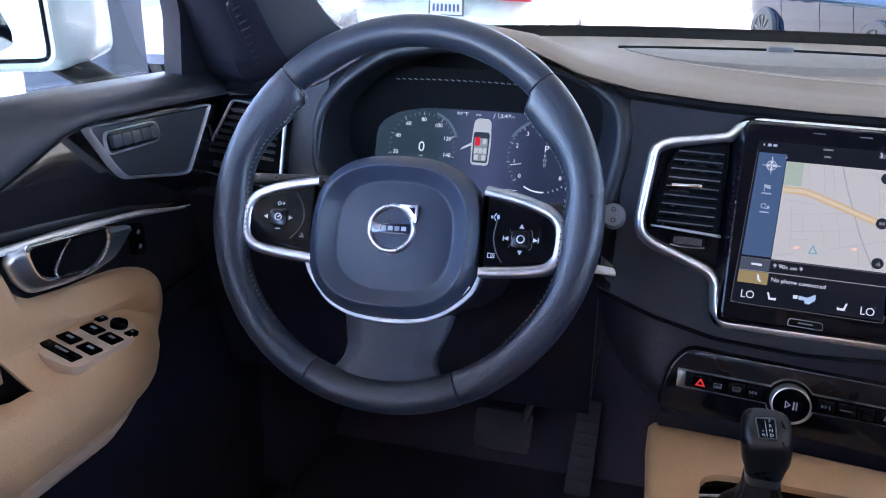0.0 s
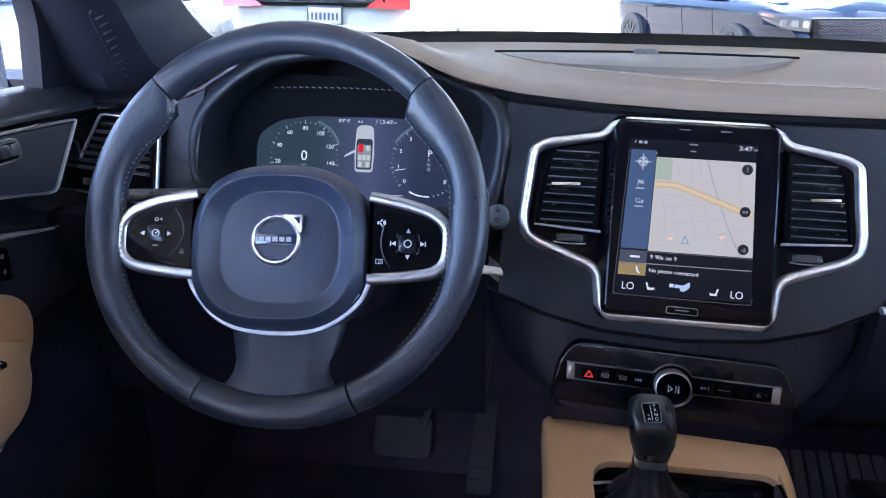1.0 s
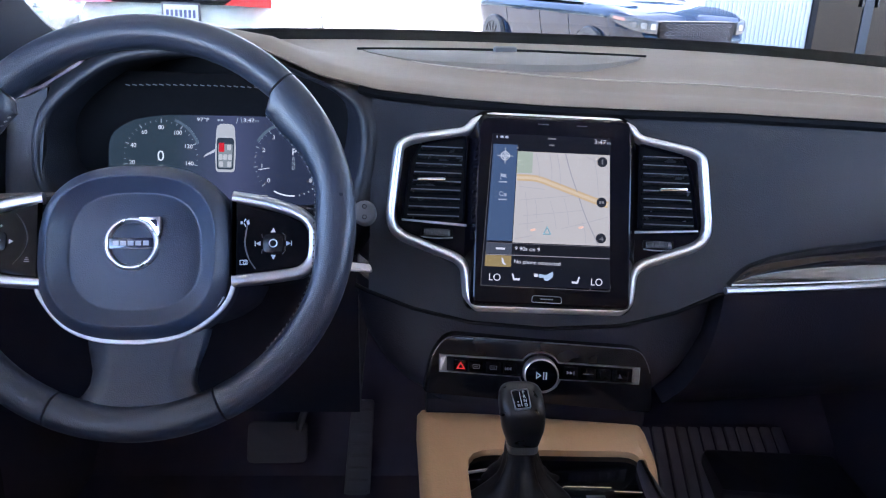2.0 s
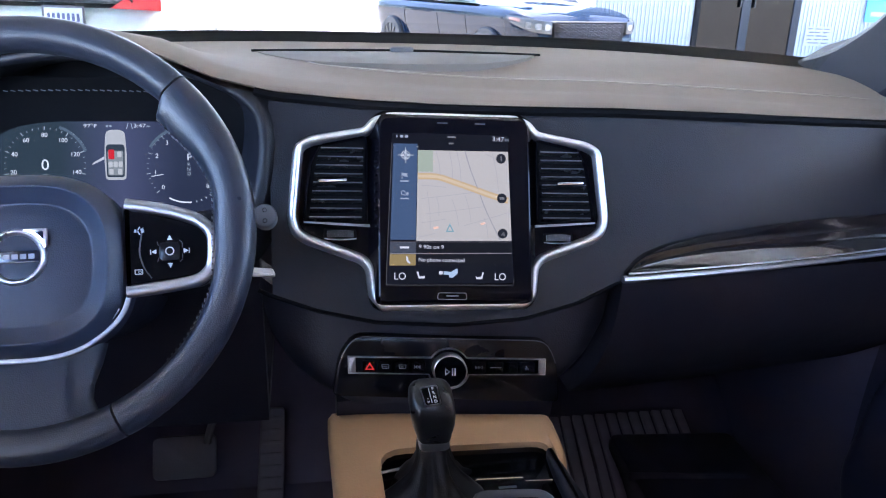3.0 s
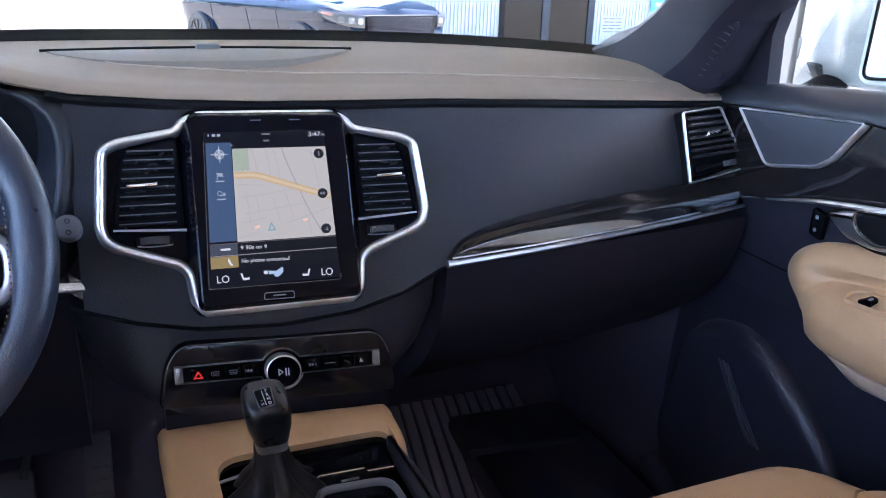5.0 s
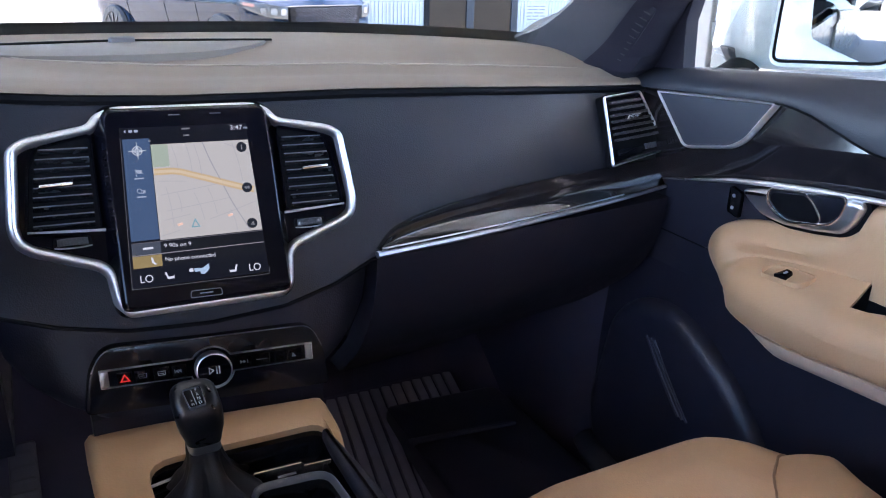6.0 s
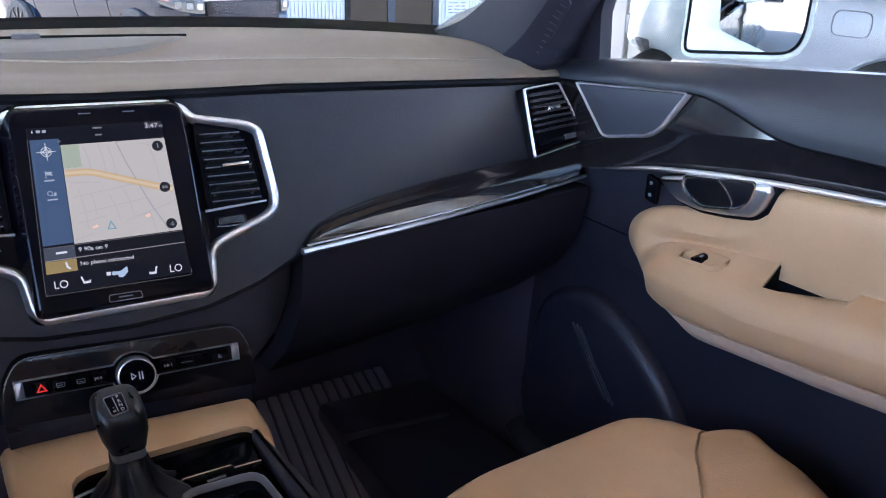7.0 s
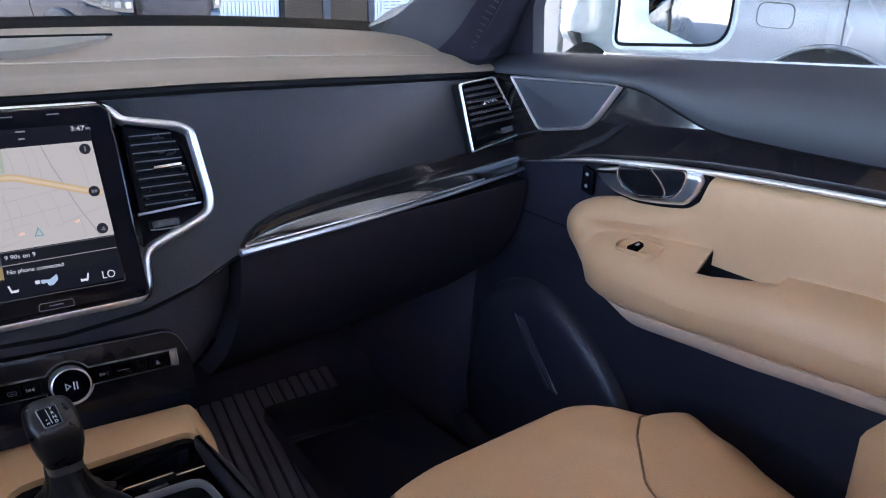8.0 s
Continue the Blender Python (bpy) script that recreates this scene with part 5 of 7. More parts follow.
    bm = bmesh.new()
    slab(bm, inset(op, .0008), .004, .0088, H)
    cup = part("handle_cup", bm, M_CUP, handle, "dark brushed metal cup")
    # flat black plate: shade of the finger hole painted on the cup
    bm = bmesh.new()
    slab(bm, cut(((.636, 1.070), (.587, 1.079), (.575, 1.070), (.565, 1.056), (.568, 1.050), (.604, 1.0445), (.624, 1.050), (.637, 1.060)), .006), .006, .0092, H)
    part("handle_hole", bm, M_DARK, cup)
    bm = bmesh.new()
    tube(bm, curve([H @ Vector((*hq(y, z), .0095)) for y, z in ((.588, 1.080), (.575, 1.071), (.564, 1.058), (.566, 1.050))], 6), .0013, .0013, 6, up=(1, 0, 0))
    part("hole_edge", bm, M_BRIGHT, cup)
    # lock keys
    bm = bmesh.new()
    L = basis(P(.699, .704, 1.037), (0, -s, 0), (0, 0, 1))
    slab(bm, fillet([(-.010, -.017), (.012, -.022), (.012, .014), (-.010, .020)], .005), 0, .006, L, .002)
    lock = part("lock_switch", bm, M_KEYS, door, "gloss black lock keys")
    for dz in (-.009, .008):
        bm = bmesh.new()
        slab(bm, [(.0026 * math.cos(i * math.pi / 6), dz + .0026 * math.sin(i * math.pi / 6)) for i in range(12)], .006, .0066, L)
        part("lock_symbol", bm, M_UI_DIM, lock)
    # outer skin and glass
    bm = bmesh.new()
    sheet(bm, lambda u, v: P(.87 + .035 * math.sin(math.pi * v) - .05 * max(0, v - .7), 1.02 - 1.3 * u, 1.148 + .055 * u - .80 * v), 20, 12, (-s * .02, 0, 0))
    part("outer_skin", bm, M_WHITE_CAR, door, "white painted outer skin")
    bm = bmesh.new()
    sheet(bm, lambda u, v: P(.738 + .13 * v, 1.0 - 1.3 * u, belt_z(1.0 - 1.3 * u) - .022 + 0 * v), 10, 2, (0, 0, -.01))
    part("door_sill", bm, M_DARK, door)
    bm = bmesh.new()
    tube(bm, [P(.742, y, belt_z(y) - .001) for y in [.846 - 1.1 * i / 20 for i in range(21)]], .003, .002, 8)
    part("window_seal", bm, M_CHROME, door, "bright window seal strip")
    bm = bmesh.new()
    sheet(bm, lambda u, v: P(.752 - .14 * v * v - .02 * v, .85 - 1.10 * u - .25 * v * (1 - u), belt_z(.85 - 1.10 * u) - .01 + .40 * v), 8, 8, (s * .004, 0, 0))
    g = part("window_glass", bm, M_GLASS, door)
    g.visible_shadow = False
    # black corner panel by the mirror
    bm = bmesh.new()
    loops(bm, [[P(x, .848, belt_z(.848) - .012), P(x, .975, belt_z(.975) - .025), P(x - .004, .94, 1.25), P(x - .03, .87, 1.36), P(x - .085, .66, 1.50), P(x - .085, .60, 1.50), P(x - .03, .80, 1.36), P(x - .008, .847, 1.26)] for x in (.712, .735)])
    part("corner_panel", bm, M_LOWER, door, "black corner panel")
    return door


def dots_material(name, color):
    m = material(name, color, .5, vary=.05)
    n, ln = m.node_tree.nodes, m.node_tree.links
    tc, vo, bp = n.new("ShaderNodeTexCoord"), n.new("ShaderNodeTexVoronoi"), n.new("ShaderNodeBump")
    vo.inputs["Scale"].default_value = 420
    vo.inputs["Randomness"].default_value = 0.15
    bp.inputs["Strength"].default_value, bp.inputs["Distance"].default_value = .22, .0005
    ln.new(tc.outputs["Object"], vo.inputs["Vector"])
    ln.new(vo.outputs[0], bp.inputs["Height"])
    ln.new(bp.outputs[0], n["Principled BSDF"].inputs["Normal"])
    return m


M_MEMKEY = material("memory_key_grey", (.06, .06, .065), .15, scale=20)
M_MESHGRILLE = dots_material("perforated_grille", (0.034, 0.036, 0.046))
build_door(-1, "dark car door with walnut inlay, tan armrest and window keys, beside the steering wheel")
build_door(1, "dark car door with walnut inlay, chrome handle and tan armrest, beside the passenger seat")


# ---- centre console ----
console = thing("centre_console", (0, .5, .45), "tan leather centre console round a gloss black tray", "centre console")


def console_z(y):
    return .868 - .03 * max(0, (.60 - y))


bm = bmesh.new()
outer = fillet([(-.1325, .767), (.1150, .736), (.1110, .668), (.1005, .628), (.100, -.25), (-.112, -.25)], [.012, .012, .02, .03, .02, .02], 4)
inner = fillet([(-.0835, .6915), (.0950, .6865), (.0962, .65), (.0890, .60), (.088, .10), (-.0835, .10)], [.030, .018, .02, .03, .02, .02], 4)
k = len(outer)
sec = []
for o, dz in ((outer, -.035), (outer, -.008), (inset(outer, .004), -.002), (inset(outer, .010), 0), ([a.lerp(b, .75) for a, b in zip(inset(outer, .010), inner)], .001), (inner, -.004), (inner, -.016)):
    sec.append([(p[0], p[1], console_z(p[1]) + dz) for p in o])
loops(bm, sec, cap=False)
part("console_top", bm, M_TAN, console, "tan leather console surround")
bm = bmesh.new()
loops(bm, [[(p[0], p[1], z) for p in inset(outer, d)] for d, z in ((.012, .44), (.004, .80), (.004, .826))])
part("console_side", bm, M_LOWER, console)
bm = bmesh.new()
slab(bm, inset(inner, .001), .78, .8575)
part("tray", bm, M_GLOSS, console, "gloss black tray")
bm = bmesh.new()
slab(bm, fillet([(.0895, .668), (.0950, .668), (.0985, .6415), (.1050, .576), (.1095, .50), (.1095, .20), (.0850, .20), (.0840, .585), (.0868, .640)], .0035), .80, .8700, None, .005, 5)
part("grip_rail", bm, M_LOWER, console, "black side rail")
bm = bmesh.new()
slab(bm, fillet([(.0075, .6335), (.0545, .6315), (.0560, .6258), (.085, .6240), (.085, .42), (.0, .42)], .002), .850, .8610, None, .0015)
part("tray_lid", bm, M_GLOSS, console, "gloss black sliding lid")
bm = bmesh.new()
tube(bm, [(.0045, .6270, .8615), (.0055, .6315, .8615), (.0090, .6338, .8615), (.0540, .6318, .8615), (.0560, .6262, .8615), (.0830, .6243, .8615)], .0010, .0010, 6)
part("lid_edge", bm, M_BRIGHT, console, "thin chrome lid edge")
bm = bmesh.new()
ring(bm, fillet([(-.005, .612), (.075, .606), (.080, .50), (-.005, .50)], .02), .006, .860, .8680)
part("cup_rim", bm, M_GREY, console)
bm = bmesh.new()
box(bm, (.036, .6185, .8612), (.018, .0035, .0005))
part("lid_mark", bm, M_GREY, console)
bm = bmesh.new()
tube(bm, curve([(-.083, .655, .862), (-.05, .662, .862), (-.03, .662, .862)], 4), .0015, .0015, 6)
part("tray_edge", bm, M_CHROME, console)

# shift lever
shifter = thing("gear_lever", (-.035, .64, .84), "black leather gear lever with a chrome collar and gaiter", "gear lever")
TOP, COL = Vector((-.0480, .606, .990)), Vector((-.0375, .632, .9085))
ax = (TOP - COL).normalized()
back = Vector((1, 0, 0)).cross(ax).normalized()
bm = bmesh.new()
sec = []
for t, w, d, off in ((.0190, .0158, .0162, 0), (.030, .0176, .0182, 0), (.042, .0196, .0202, .001), (.054, .0204, .0208, .001), (.0625, .0203, .0200, .0005), (.0685, .0193, .0178, -.0005), (.0722, .0180, .0150, -.0015), (.0745, .0160, .0120, -.0030), (.0765, .0135, .0085, -.0050), (.0774, .0100, .0050, -.0060)):
    c = COL + ax * t + back * off + Vector((.0012, 0, 0))
    sec.append([c + Vector((1, 0, 0)) * p[0] + back * p[1] for p in fillet([(-w, -d), (w, -d), (w, d), (-w, d)], w * .62, 5)])
loops(bm, sec)
part("knob", bm, M_KNOB, shifter, "smooth black gear knob with a sloped top", 60)
bm = bmesh.new()
SLOPE = (ax * .30 - back * .95).normalized()
PL = basis(COL + ax * .0750 + back * .0064 + Vector((.0004, 0, 0)), (1, 0, 0), SLOPE) @ Matrix.Rotation(radians(6), 4, "Z") @ Matrix.Scale(.86, 4)
slab(bm, fillet([(-.0074, -.0098), (.0074, -.0098), (.0084, .0098), (-.0084, .0098)], .0025), -.006, .0012, PL, .001)
part("shift_plate", bm, M_KEYS, shifter, "gloss black shift pattern plate")
bm = bmesh.new()
ring(bm, fillet([(-.0086, -.0110), (.0086, -.0110), (.0096, .0110), (-.0096, .0110)], .003), .0014, -.004, .0022, PL)
part("plate_rim", bm, M_LINE, shifter)
for i, ch in enumerate("PRND"):
    lettering("gear_letter", ch, .0046, PL @ Matrix.Translation((.0034, .0070 - .0047 * i, .0015)), M_KEYPRINT, shifter)
for i, ch in enumerate("+M"):
    lettering("gear_letter", ch, .0036, PL @ Matrix.Translation((-.0040, -.0030 - .0040 * i, .0015)), M_KEYPRINT, shifter)
bm = bmesh.new()
box(bm, (-.0008, 0, .0014), (.0005, .016, .0004), PL)
part("plate_line", bm, M_KEYPRINT, shifter)
bm = bmesh.new()
loops(bm, [[COL + ax * t + Vector((1, 0, 0)) * p[0] + Vector((1, 0, 0)).cross(ax) * p[1] for p in fillet([(-.0142, -.0165), (.0154, -.0165), (.0154, .0165), (-.0142, .0165)], .008, 4)] for t in (.0085, .0090, .0188, .0193)])
part("collar", bm, M_HANDLE, shifter, "chrome collar")
bm = bmesh.new()
sec = []
for i in range(17):
    t = i / 16
    c = (COL + ax * .010).lerp(Vector((-.0330, .632, .850)), t)
    r = line(((0, .0138), (.3, .0165), (.55, .0225), (.75, .034), (1, .050)), t)
    row = []
    for j in range(64):
        a = 2 * math.pi * j / 64
        f = 1 + (.15 * t + .03) * math.sin(5 * a + 4 * t) + (.10 * t + .02) * math.sin(9 * a - 3 * t) + .06 * t * math.sin(14 * a + 2 * t)
        row.append(c + Vector((r * f * math.cos(a), r * f * 1.05 * math.sin(a), 0)))
    sec.append(row)
loops(bm, sec)
part("gaiter", bm, M_GAITER, shifter, "folded black leather gaiter")

# button panel below the screen
panel = thing("control_panel", (0, .74, .925), "gloss black control panel with a chrome key strip and round knob", "control panel")
BP = basis((.001, .7475, .926), (1, 0, -.085), (0, .12, .99))
po = fillet([(-.1295, -.037), (.1250, -.040), (.1200, .008), (.1060, .0345), (-.1060, .0320), (-.1215, .008)], [.008, .008, .02, .015, .015, .02], 4)
bm = bmesh.new()
slab(bm, po, -.02, .004, BP, .003)
part("panel_body", bm, M_PANEL, panel)
# thin grey tube stands in for the highlight on the panel's upper bevel
bm = bmesh.new()
edge = [p for p in inset(po, .0012) if p[1] > .004]
tube(bm, [BP @ Vector((p[0], p[1], .0040)) for p in edge], .0006, .0006, 6)
part("panel_glint", bm, M_EDGEGLINT, panel)
TURN = Matrix.Rotation(radians(.9), 4, "Z")
KF = BP @ Matrix.Translation((-.0024, .0016, 0)) @ TURN
KX, KY, KR = -.0010, -.0034, .0238
key_o = [(-.1100, -.0098)] + [(KX - .0222, -.0098)] + [(KX + KR * math.cos(a), KY + KR * math.sin(a)) for a in [radians(196 + (344 - 196) * i / 14) for i in range(15)]] + [(KX + .0222, -.0098), (.1085, -.0098), (.1085, .0098)]
key_o += [(KX + .0222, .0098)] + [(KX + KR * math.cos(a), KY + KR * math.sin(a)) for a in [radians(34 + (146 - 34) * i / 14) for i in range(15)]] + [(KX - .0222, .0098), (-.1100, .0098)]
key_o = [key_o[0]] + [p for p, q in zip(key_o[1:], key_o) if abs(p[0] - q[0]) + abs(p[1] - q[1]) > 1e-4]
bm = bmesh.new()
slab(bm, inset(key_o, .001), .001, .0046, KF)
part("key_bed", bm, M_KEYS, panel)
bm = bmesh.new()
ring(bm, key_o, .0015, .002, .0072, KF, 5)
part("key_frame", bm, M_HANDLE, panel, "chrome frame round the keys")
for x in (-.1055, .1040):
    bm = bmesh.new()
    slab(bm, fillet([(x - .0038, -.0084), (x + .0038, -.0084), (x + .0038, .0084), (x - .0038, .0084)], .001), .003, .0066, KF, .001)
    part("frame_end", bm, M_LINE, panel)
for i, (x, w) in enumerate(((-.0870, .0150), (-.0703, .0150), (-.0520, .0165), (-.0345, .0150), (.0320, .0165), (.0510, .0175), (.0685, .0150), (.0865, .0180))):
    bm = bmesh.new()
    box(bm, (x, -.0006, .0052), (w, .0132, .004), KF, .0012)
    k = part("key", bm, M_GLOSS, panel)
    if i in (0, 1, 2, 3, 4, 5, 7):
        bm = bmesh.new()
        y = -.0008
        if i == 0:
            ring(bm, [(x - .0052, y - .0038), (x + .0052, y - .0038), (x, y + .0048)], .0014, .0070, .0078, KF)
            part("key_symbol", bm, screen_material("hazard_red", (0.85, 0.04, 0.035), .8), k)
            continue
        if i in (3, 4):
            for q in (-.0030, .0002):
                slab(bm, [(x + q - .0014, y - .0020), (x + q + .0016, y), (x + q - .0014, y + .0020)] if i == 4 else [(x + q + .0016, y + .0020), (x + q - .0014, y), (x + q + .0016, y - .0020)], .007, .0075, KF)
            box(bm, (x + (.0034 if i == 4 else -.0048), y, .0073), (.0007, .0040, .0005), KF)
        elif i == 5:
            box(bm, (x, y, .0073), (.0120, .0007, .0004), KF)
        elif i == 7:
            slab(bm, [(x - .0024, y - .0024), (x + .0024, y - .0024), (x - .0010, y + .0026)], .007, .0075, KF)
        else:
            ring(bm, fillet([(x - .0036, y - .0024), (x + .0036, y - .0024), (x + .0042, y + .0024), (x - .0042, y + .0024)], .001), .0007, .007, .0075, KF)
            box(bm, (x, y - .0002, .0073), (.0044, .0007, .0004), KF)
        part("key_symbol", bm, M_UI_DIM, k)
bm = bmesh.new()
KN = KF @ Matrix.Translation((KX, KY, .004))
circ = [(math.cos(2 * math.pi * i / 48), math.sin(2 * math.pi * i / 48)) for i in range(48)]
loops(bm, [[KN @ Vector((r * c, r * s_, z)) for c, s_ in circ] for r, z in ((.0190, -.004), (.0190, .0005), (.0190, .0090), (.0186, .0104), (.0177, .0108), (.0171, .0096))])
knob = part("volume_knob", bm, M_HANDLE, panel, "round chrome volume knob")
bm = bmesh.new()
slab(bm, [(.0174 * c, .0174 * s_) for c, s_ in circ], .006, .0098, KN)
part("knob_face", bm, M_GLOSS, knob)
bm = bmesh.new()
tri = [(-.0058, -.0042), (-.0002, 0), (-.0058, .0042)]
ring(bm, tri, .0010, .0096, .0104, KN)
box(bm, (.0022, 0, .0101), (.0012, .0082, .0006), KN)
box(bm, (.0050, 0, .0101), (.0012, .0082, .0006), KN)
part("play_symbol", bm, M_KEYPRINT, knob)

# ---- floor, footwells ----
bm = bmesh.new()
sheet(bm, lambda u, v: (-.74 + 1.48 * u, 1.55 - 3.9 * v, .43 + .30 * max(0, 1 - v * 12)), 20, 60, (0, 0, -.03))
tagged(part("floor", bm, M_CARPET), "black carpeted car floor", "floor", kind="structure")
bm = bmesh.new()
sheet(bm, lambda u, v: (-.74 + 1.48 * u, 1.50 - .06 * v, .45 + .66 * v), 4, 6, (0, .03, 0))
tagged(part("wall_bulkhead", bm, M_RUBBER), "black carpeted bulkhead", "bulkhead", kind="structure")
mat_ob = thing("floor_mat", (.44, 1.2, .46), "ribbed black rubber floor mat in the passenger footwell", "floor mat")
# base darker than the ribs: groove shade is put into its colour
bm = bmesh.new()
MT = Matrix.Translation((.43, 1.28, .497)) @ Matrix.Rotation(radians(8.5), 4, "X")
slab(bm, fillet([(-.28, -.36), (.085, -.36), (.172, .012), (-.195, .012)], .035), -.015, .003, MT, .004)
part("mat_base", bm, M_CARPET, mat_ob)
for i in range(15):
    bm = bmesh.new()
    box(bm, (0, -.180, .005), (.0180, .345, .010), MT @ Matrix.Translation((-.178 + .0235 * i, .002, 0)) @ Matrix.Rotation(radians(-9), 4, "Z"), .003)
    part("mat_rib", bm, M_MAT, mat_ob)

for s in (-1, 1):
    bm = bmesh.new()
    sheet(bm, lambda u, v, s=s: (s * (.725 - .045 * u), .90 + .64 * u, .42 + .74 * v), 6, 6, (s * .03, 0, 0))
    tagged(part("wall_kick_panel", bm, M_KICK), "black plastic footwell side panel", "side panel", kind="structure")
for s in (-1, 1):
    bm = bmesh.new()
    tube(bm, curve([(s * .672, .92, .535), (s * .664, .86, .520), (s * .660, .70, .505), (s * .660, .20, .490), (s * .660, -.25, .490)], 8), .024, .020, 14)
    tagged(part("sill_trim", bm, M_LOWER), "satin black door sill trim rising to the kick panel", "sill trim", kind="structure")
# low black box in front of the passenger seat
fbox = thing("footwell_box", (.47, 1.0, .46), "low black plastic box in the passenger footwell", "storage box")
bm = bmesh.new()
slab(bm, fillet([(.385, .78), (.64, .78), (.64, 1.175), (.40, 1.195)], .02), .455, .515, None, .010)
part("box_body", bm, M_BOX, fbox)
# lip in a lighter black: the edge highlight is put into its colour
bm = bmesh.new()
slab(bm, fillet([(.388, 1.055), (.60, 1.030), (.60, 1.045), (.388, 1.070)], .005), .510, .5205, None, .004)
part("box_lip", bm, M_RUBBER, fbox, "raised lip, lighter to carry the edge highlight")

# pedals
brake = thing("brake_pedal", (-.36, 1.18, .52), "dark brake pedal with a rubber pad on a metal arm", "pedal", "pedals")
bm = bmesh.new()
PM = basis((-.362, 1.2, .52), (1, 0, 0), (0, .5, .86))
slab(bm, fillet([(-.052, -.036), (.052, -.036), (.052, .036), (-.052, .036)], .012), -.012, .004, PM, .003)
part("pad", bm, M_RUBBER, brake)
bm = bmesh.new()
tube(bm, curve([(-.325, 1.21, .54), (-.30, 1.23, .64), (-.29, 1.30, .82)], 6), .008, .006, 8)
part("arm", bm, M_GREY, brake)
gas = thing("accelerator_pedal", (-.22, 1.2, .45), "long dark accelerator pedal with ribs", "pedal", "pedals")
bm = bmesh.new()
PG = basis((-.218, 1.2, .49), (1, 0, 0), (.05, .42, .9))
slab(bm, fillet([(-.024, -.10), (.024, -.10), (.02, .10), (-.02, .10)], .008), -.014, .0, PG, .003)
part("pad", bm, M_RUBBER, gas)
for i in range(9):
    bm = bmesh.new()
    box(bm, (0, -.085 + .021 * i, .001), (.036, .006, .004), PG, .001)
    part("rib", bm, M_RUBBER, gas)

# ---- passenger seat ----
seat = thing("passenger_seat", (.38, .2, .45), "tan leather front passenger seat with side bolsters", "car seat")
SEAM_V = ((0, .190), (.14, .185), (.18, .177), (.23, .146), (.27, .115), (.297, .100), (.378, .058), (.50, .041), (1, .035))


def seat_edge(v):
    """Plan and height of the cushion's middle line: v from under the front lip to the back."""
    y = line(((0, .500), (.06, .527), (.14, .535), (.22, .520), (.32, .47), (1, -.10)), v)
    z = line(((0, .70), (.06, .745), (.14, .800), (.22, .823), (.32, .832), (.6, .818), (1, .80)), v)
    return y, z


def cushion_part(side):
    """side 0: middle panel; 1 and -1: bolsters beside it."""
    bm = bmesh.new()

    def fn(u, v):
        y, z = seat_edge(v)
        xs = line(SEAM_V, v)
        back = 1 if v < .32 else max(0, 1 - (v - .32) * 4)
        if side == 0:
            x = -xs + 2 * xs * u
            e = abs(2 * u - 1)
            crown = .013 * (1 - e ** 2.5) + .020 * e ** 3 * back
            y -= .072 * e ** 8 * back
        else:
            x1 = .285 - .03 * max(0, 1 - v / .2) ** 2
            x = (xs - .003 + (x1 - xs) * u)
            crown = .009 * math.sin(math.pi * min(1, u * 1.1)) - .002 - .075 * max(0, u - .50) ** 1.6 * 3 + .020 * (1 - u) ** 2 * back
            y -= (.072 + .065 * u ** 1.8) * back
            x *= side
        return (.375 + x, y, z + crown)
    sheet(bm, fn, 24, 50, (0, -.02, -.13))
    return bm


part("cushion", cushion_part(0), M_TAN, seat, "smooth tan leather cushion", 60)
part("bolster", cushion_part(1), M_TAN, seat, "tan leather side bolster", 60)
part("bolster", cushion_part(-1), M_TAN, seat, "tan leather side bolster", 60)
M_SEAM = material("tan_piping", (0.25, 0.14, 0.07), .6)
for s in (-1, 1):
    bm = bmesh.new()
    pts = []
    for i in range(60):
        v = .01 + .97 * i / 59
        y, z = seat_edge(v)
        back = 1 if v < .32 else max(0, 1 - (v - .32) * 4)
        pts.append((.375 + s * (line(SEAM_V, v) + .001), y - .072 * back, z - .002 + .020 * back))
    tube(bm, [Vector(p) + Vector((0, 0, .0012)) for p in pts], .0017, .0017, 6)
    part("seam_piping", bm, M_SEAM, seat, "darker tan seam piping")
bm = bmesh.new()
box(bm, (.375, .16, .60), (.46, .56, .16), None, .02)
part("seat_base", bm, M_LOWER, seat)
bm = bmesh.new()


def backrest(u, v):
    e = abs(2 * u - 1)
    x = .375 + (2 * u - 1) * (.262 - .03 * v)
    y = .147 - .42 * max(0, v - .15) + .138 * e ** 3 - .09 * max(0, e - .90) * 4
    return (x, y, .80 + .62 * v)


sheet(bm, backrest, 30, 20, (0, -.10, 0))
part("backrest", bm, M_TAN, seat, "tan leather backrest with side bolsters", 60)


# ---- cabin shell ----
def shell(name, fn, nu, nv, back, mat, label, cat, kind="structure", shadow=True):
    bm = bmesh.new()
    sheet(bm, fn, nu, nv, back)
    ob = tagged(part(name, bm, mat), label, cat, kind=kind)
    ob.visible_shadow = shadow
    return ob


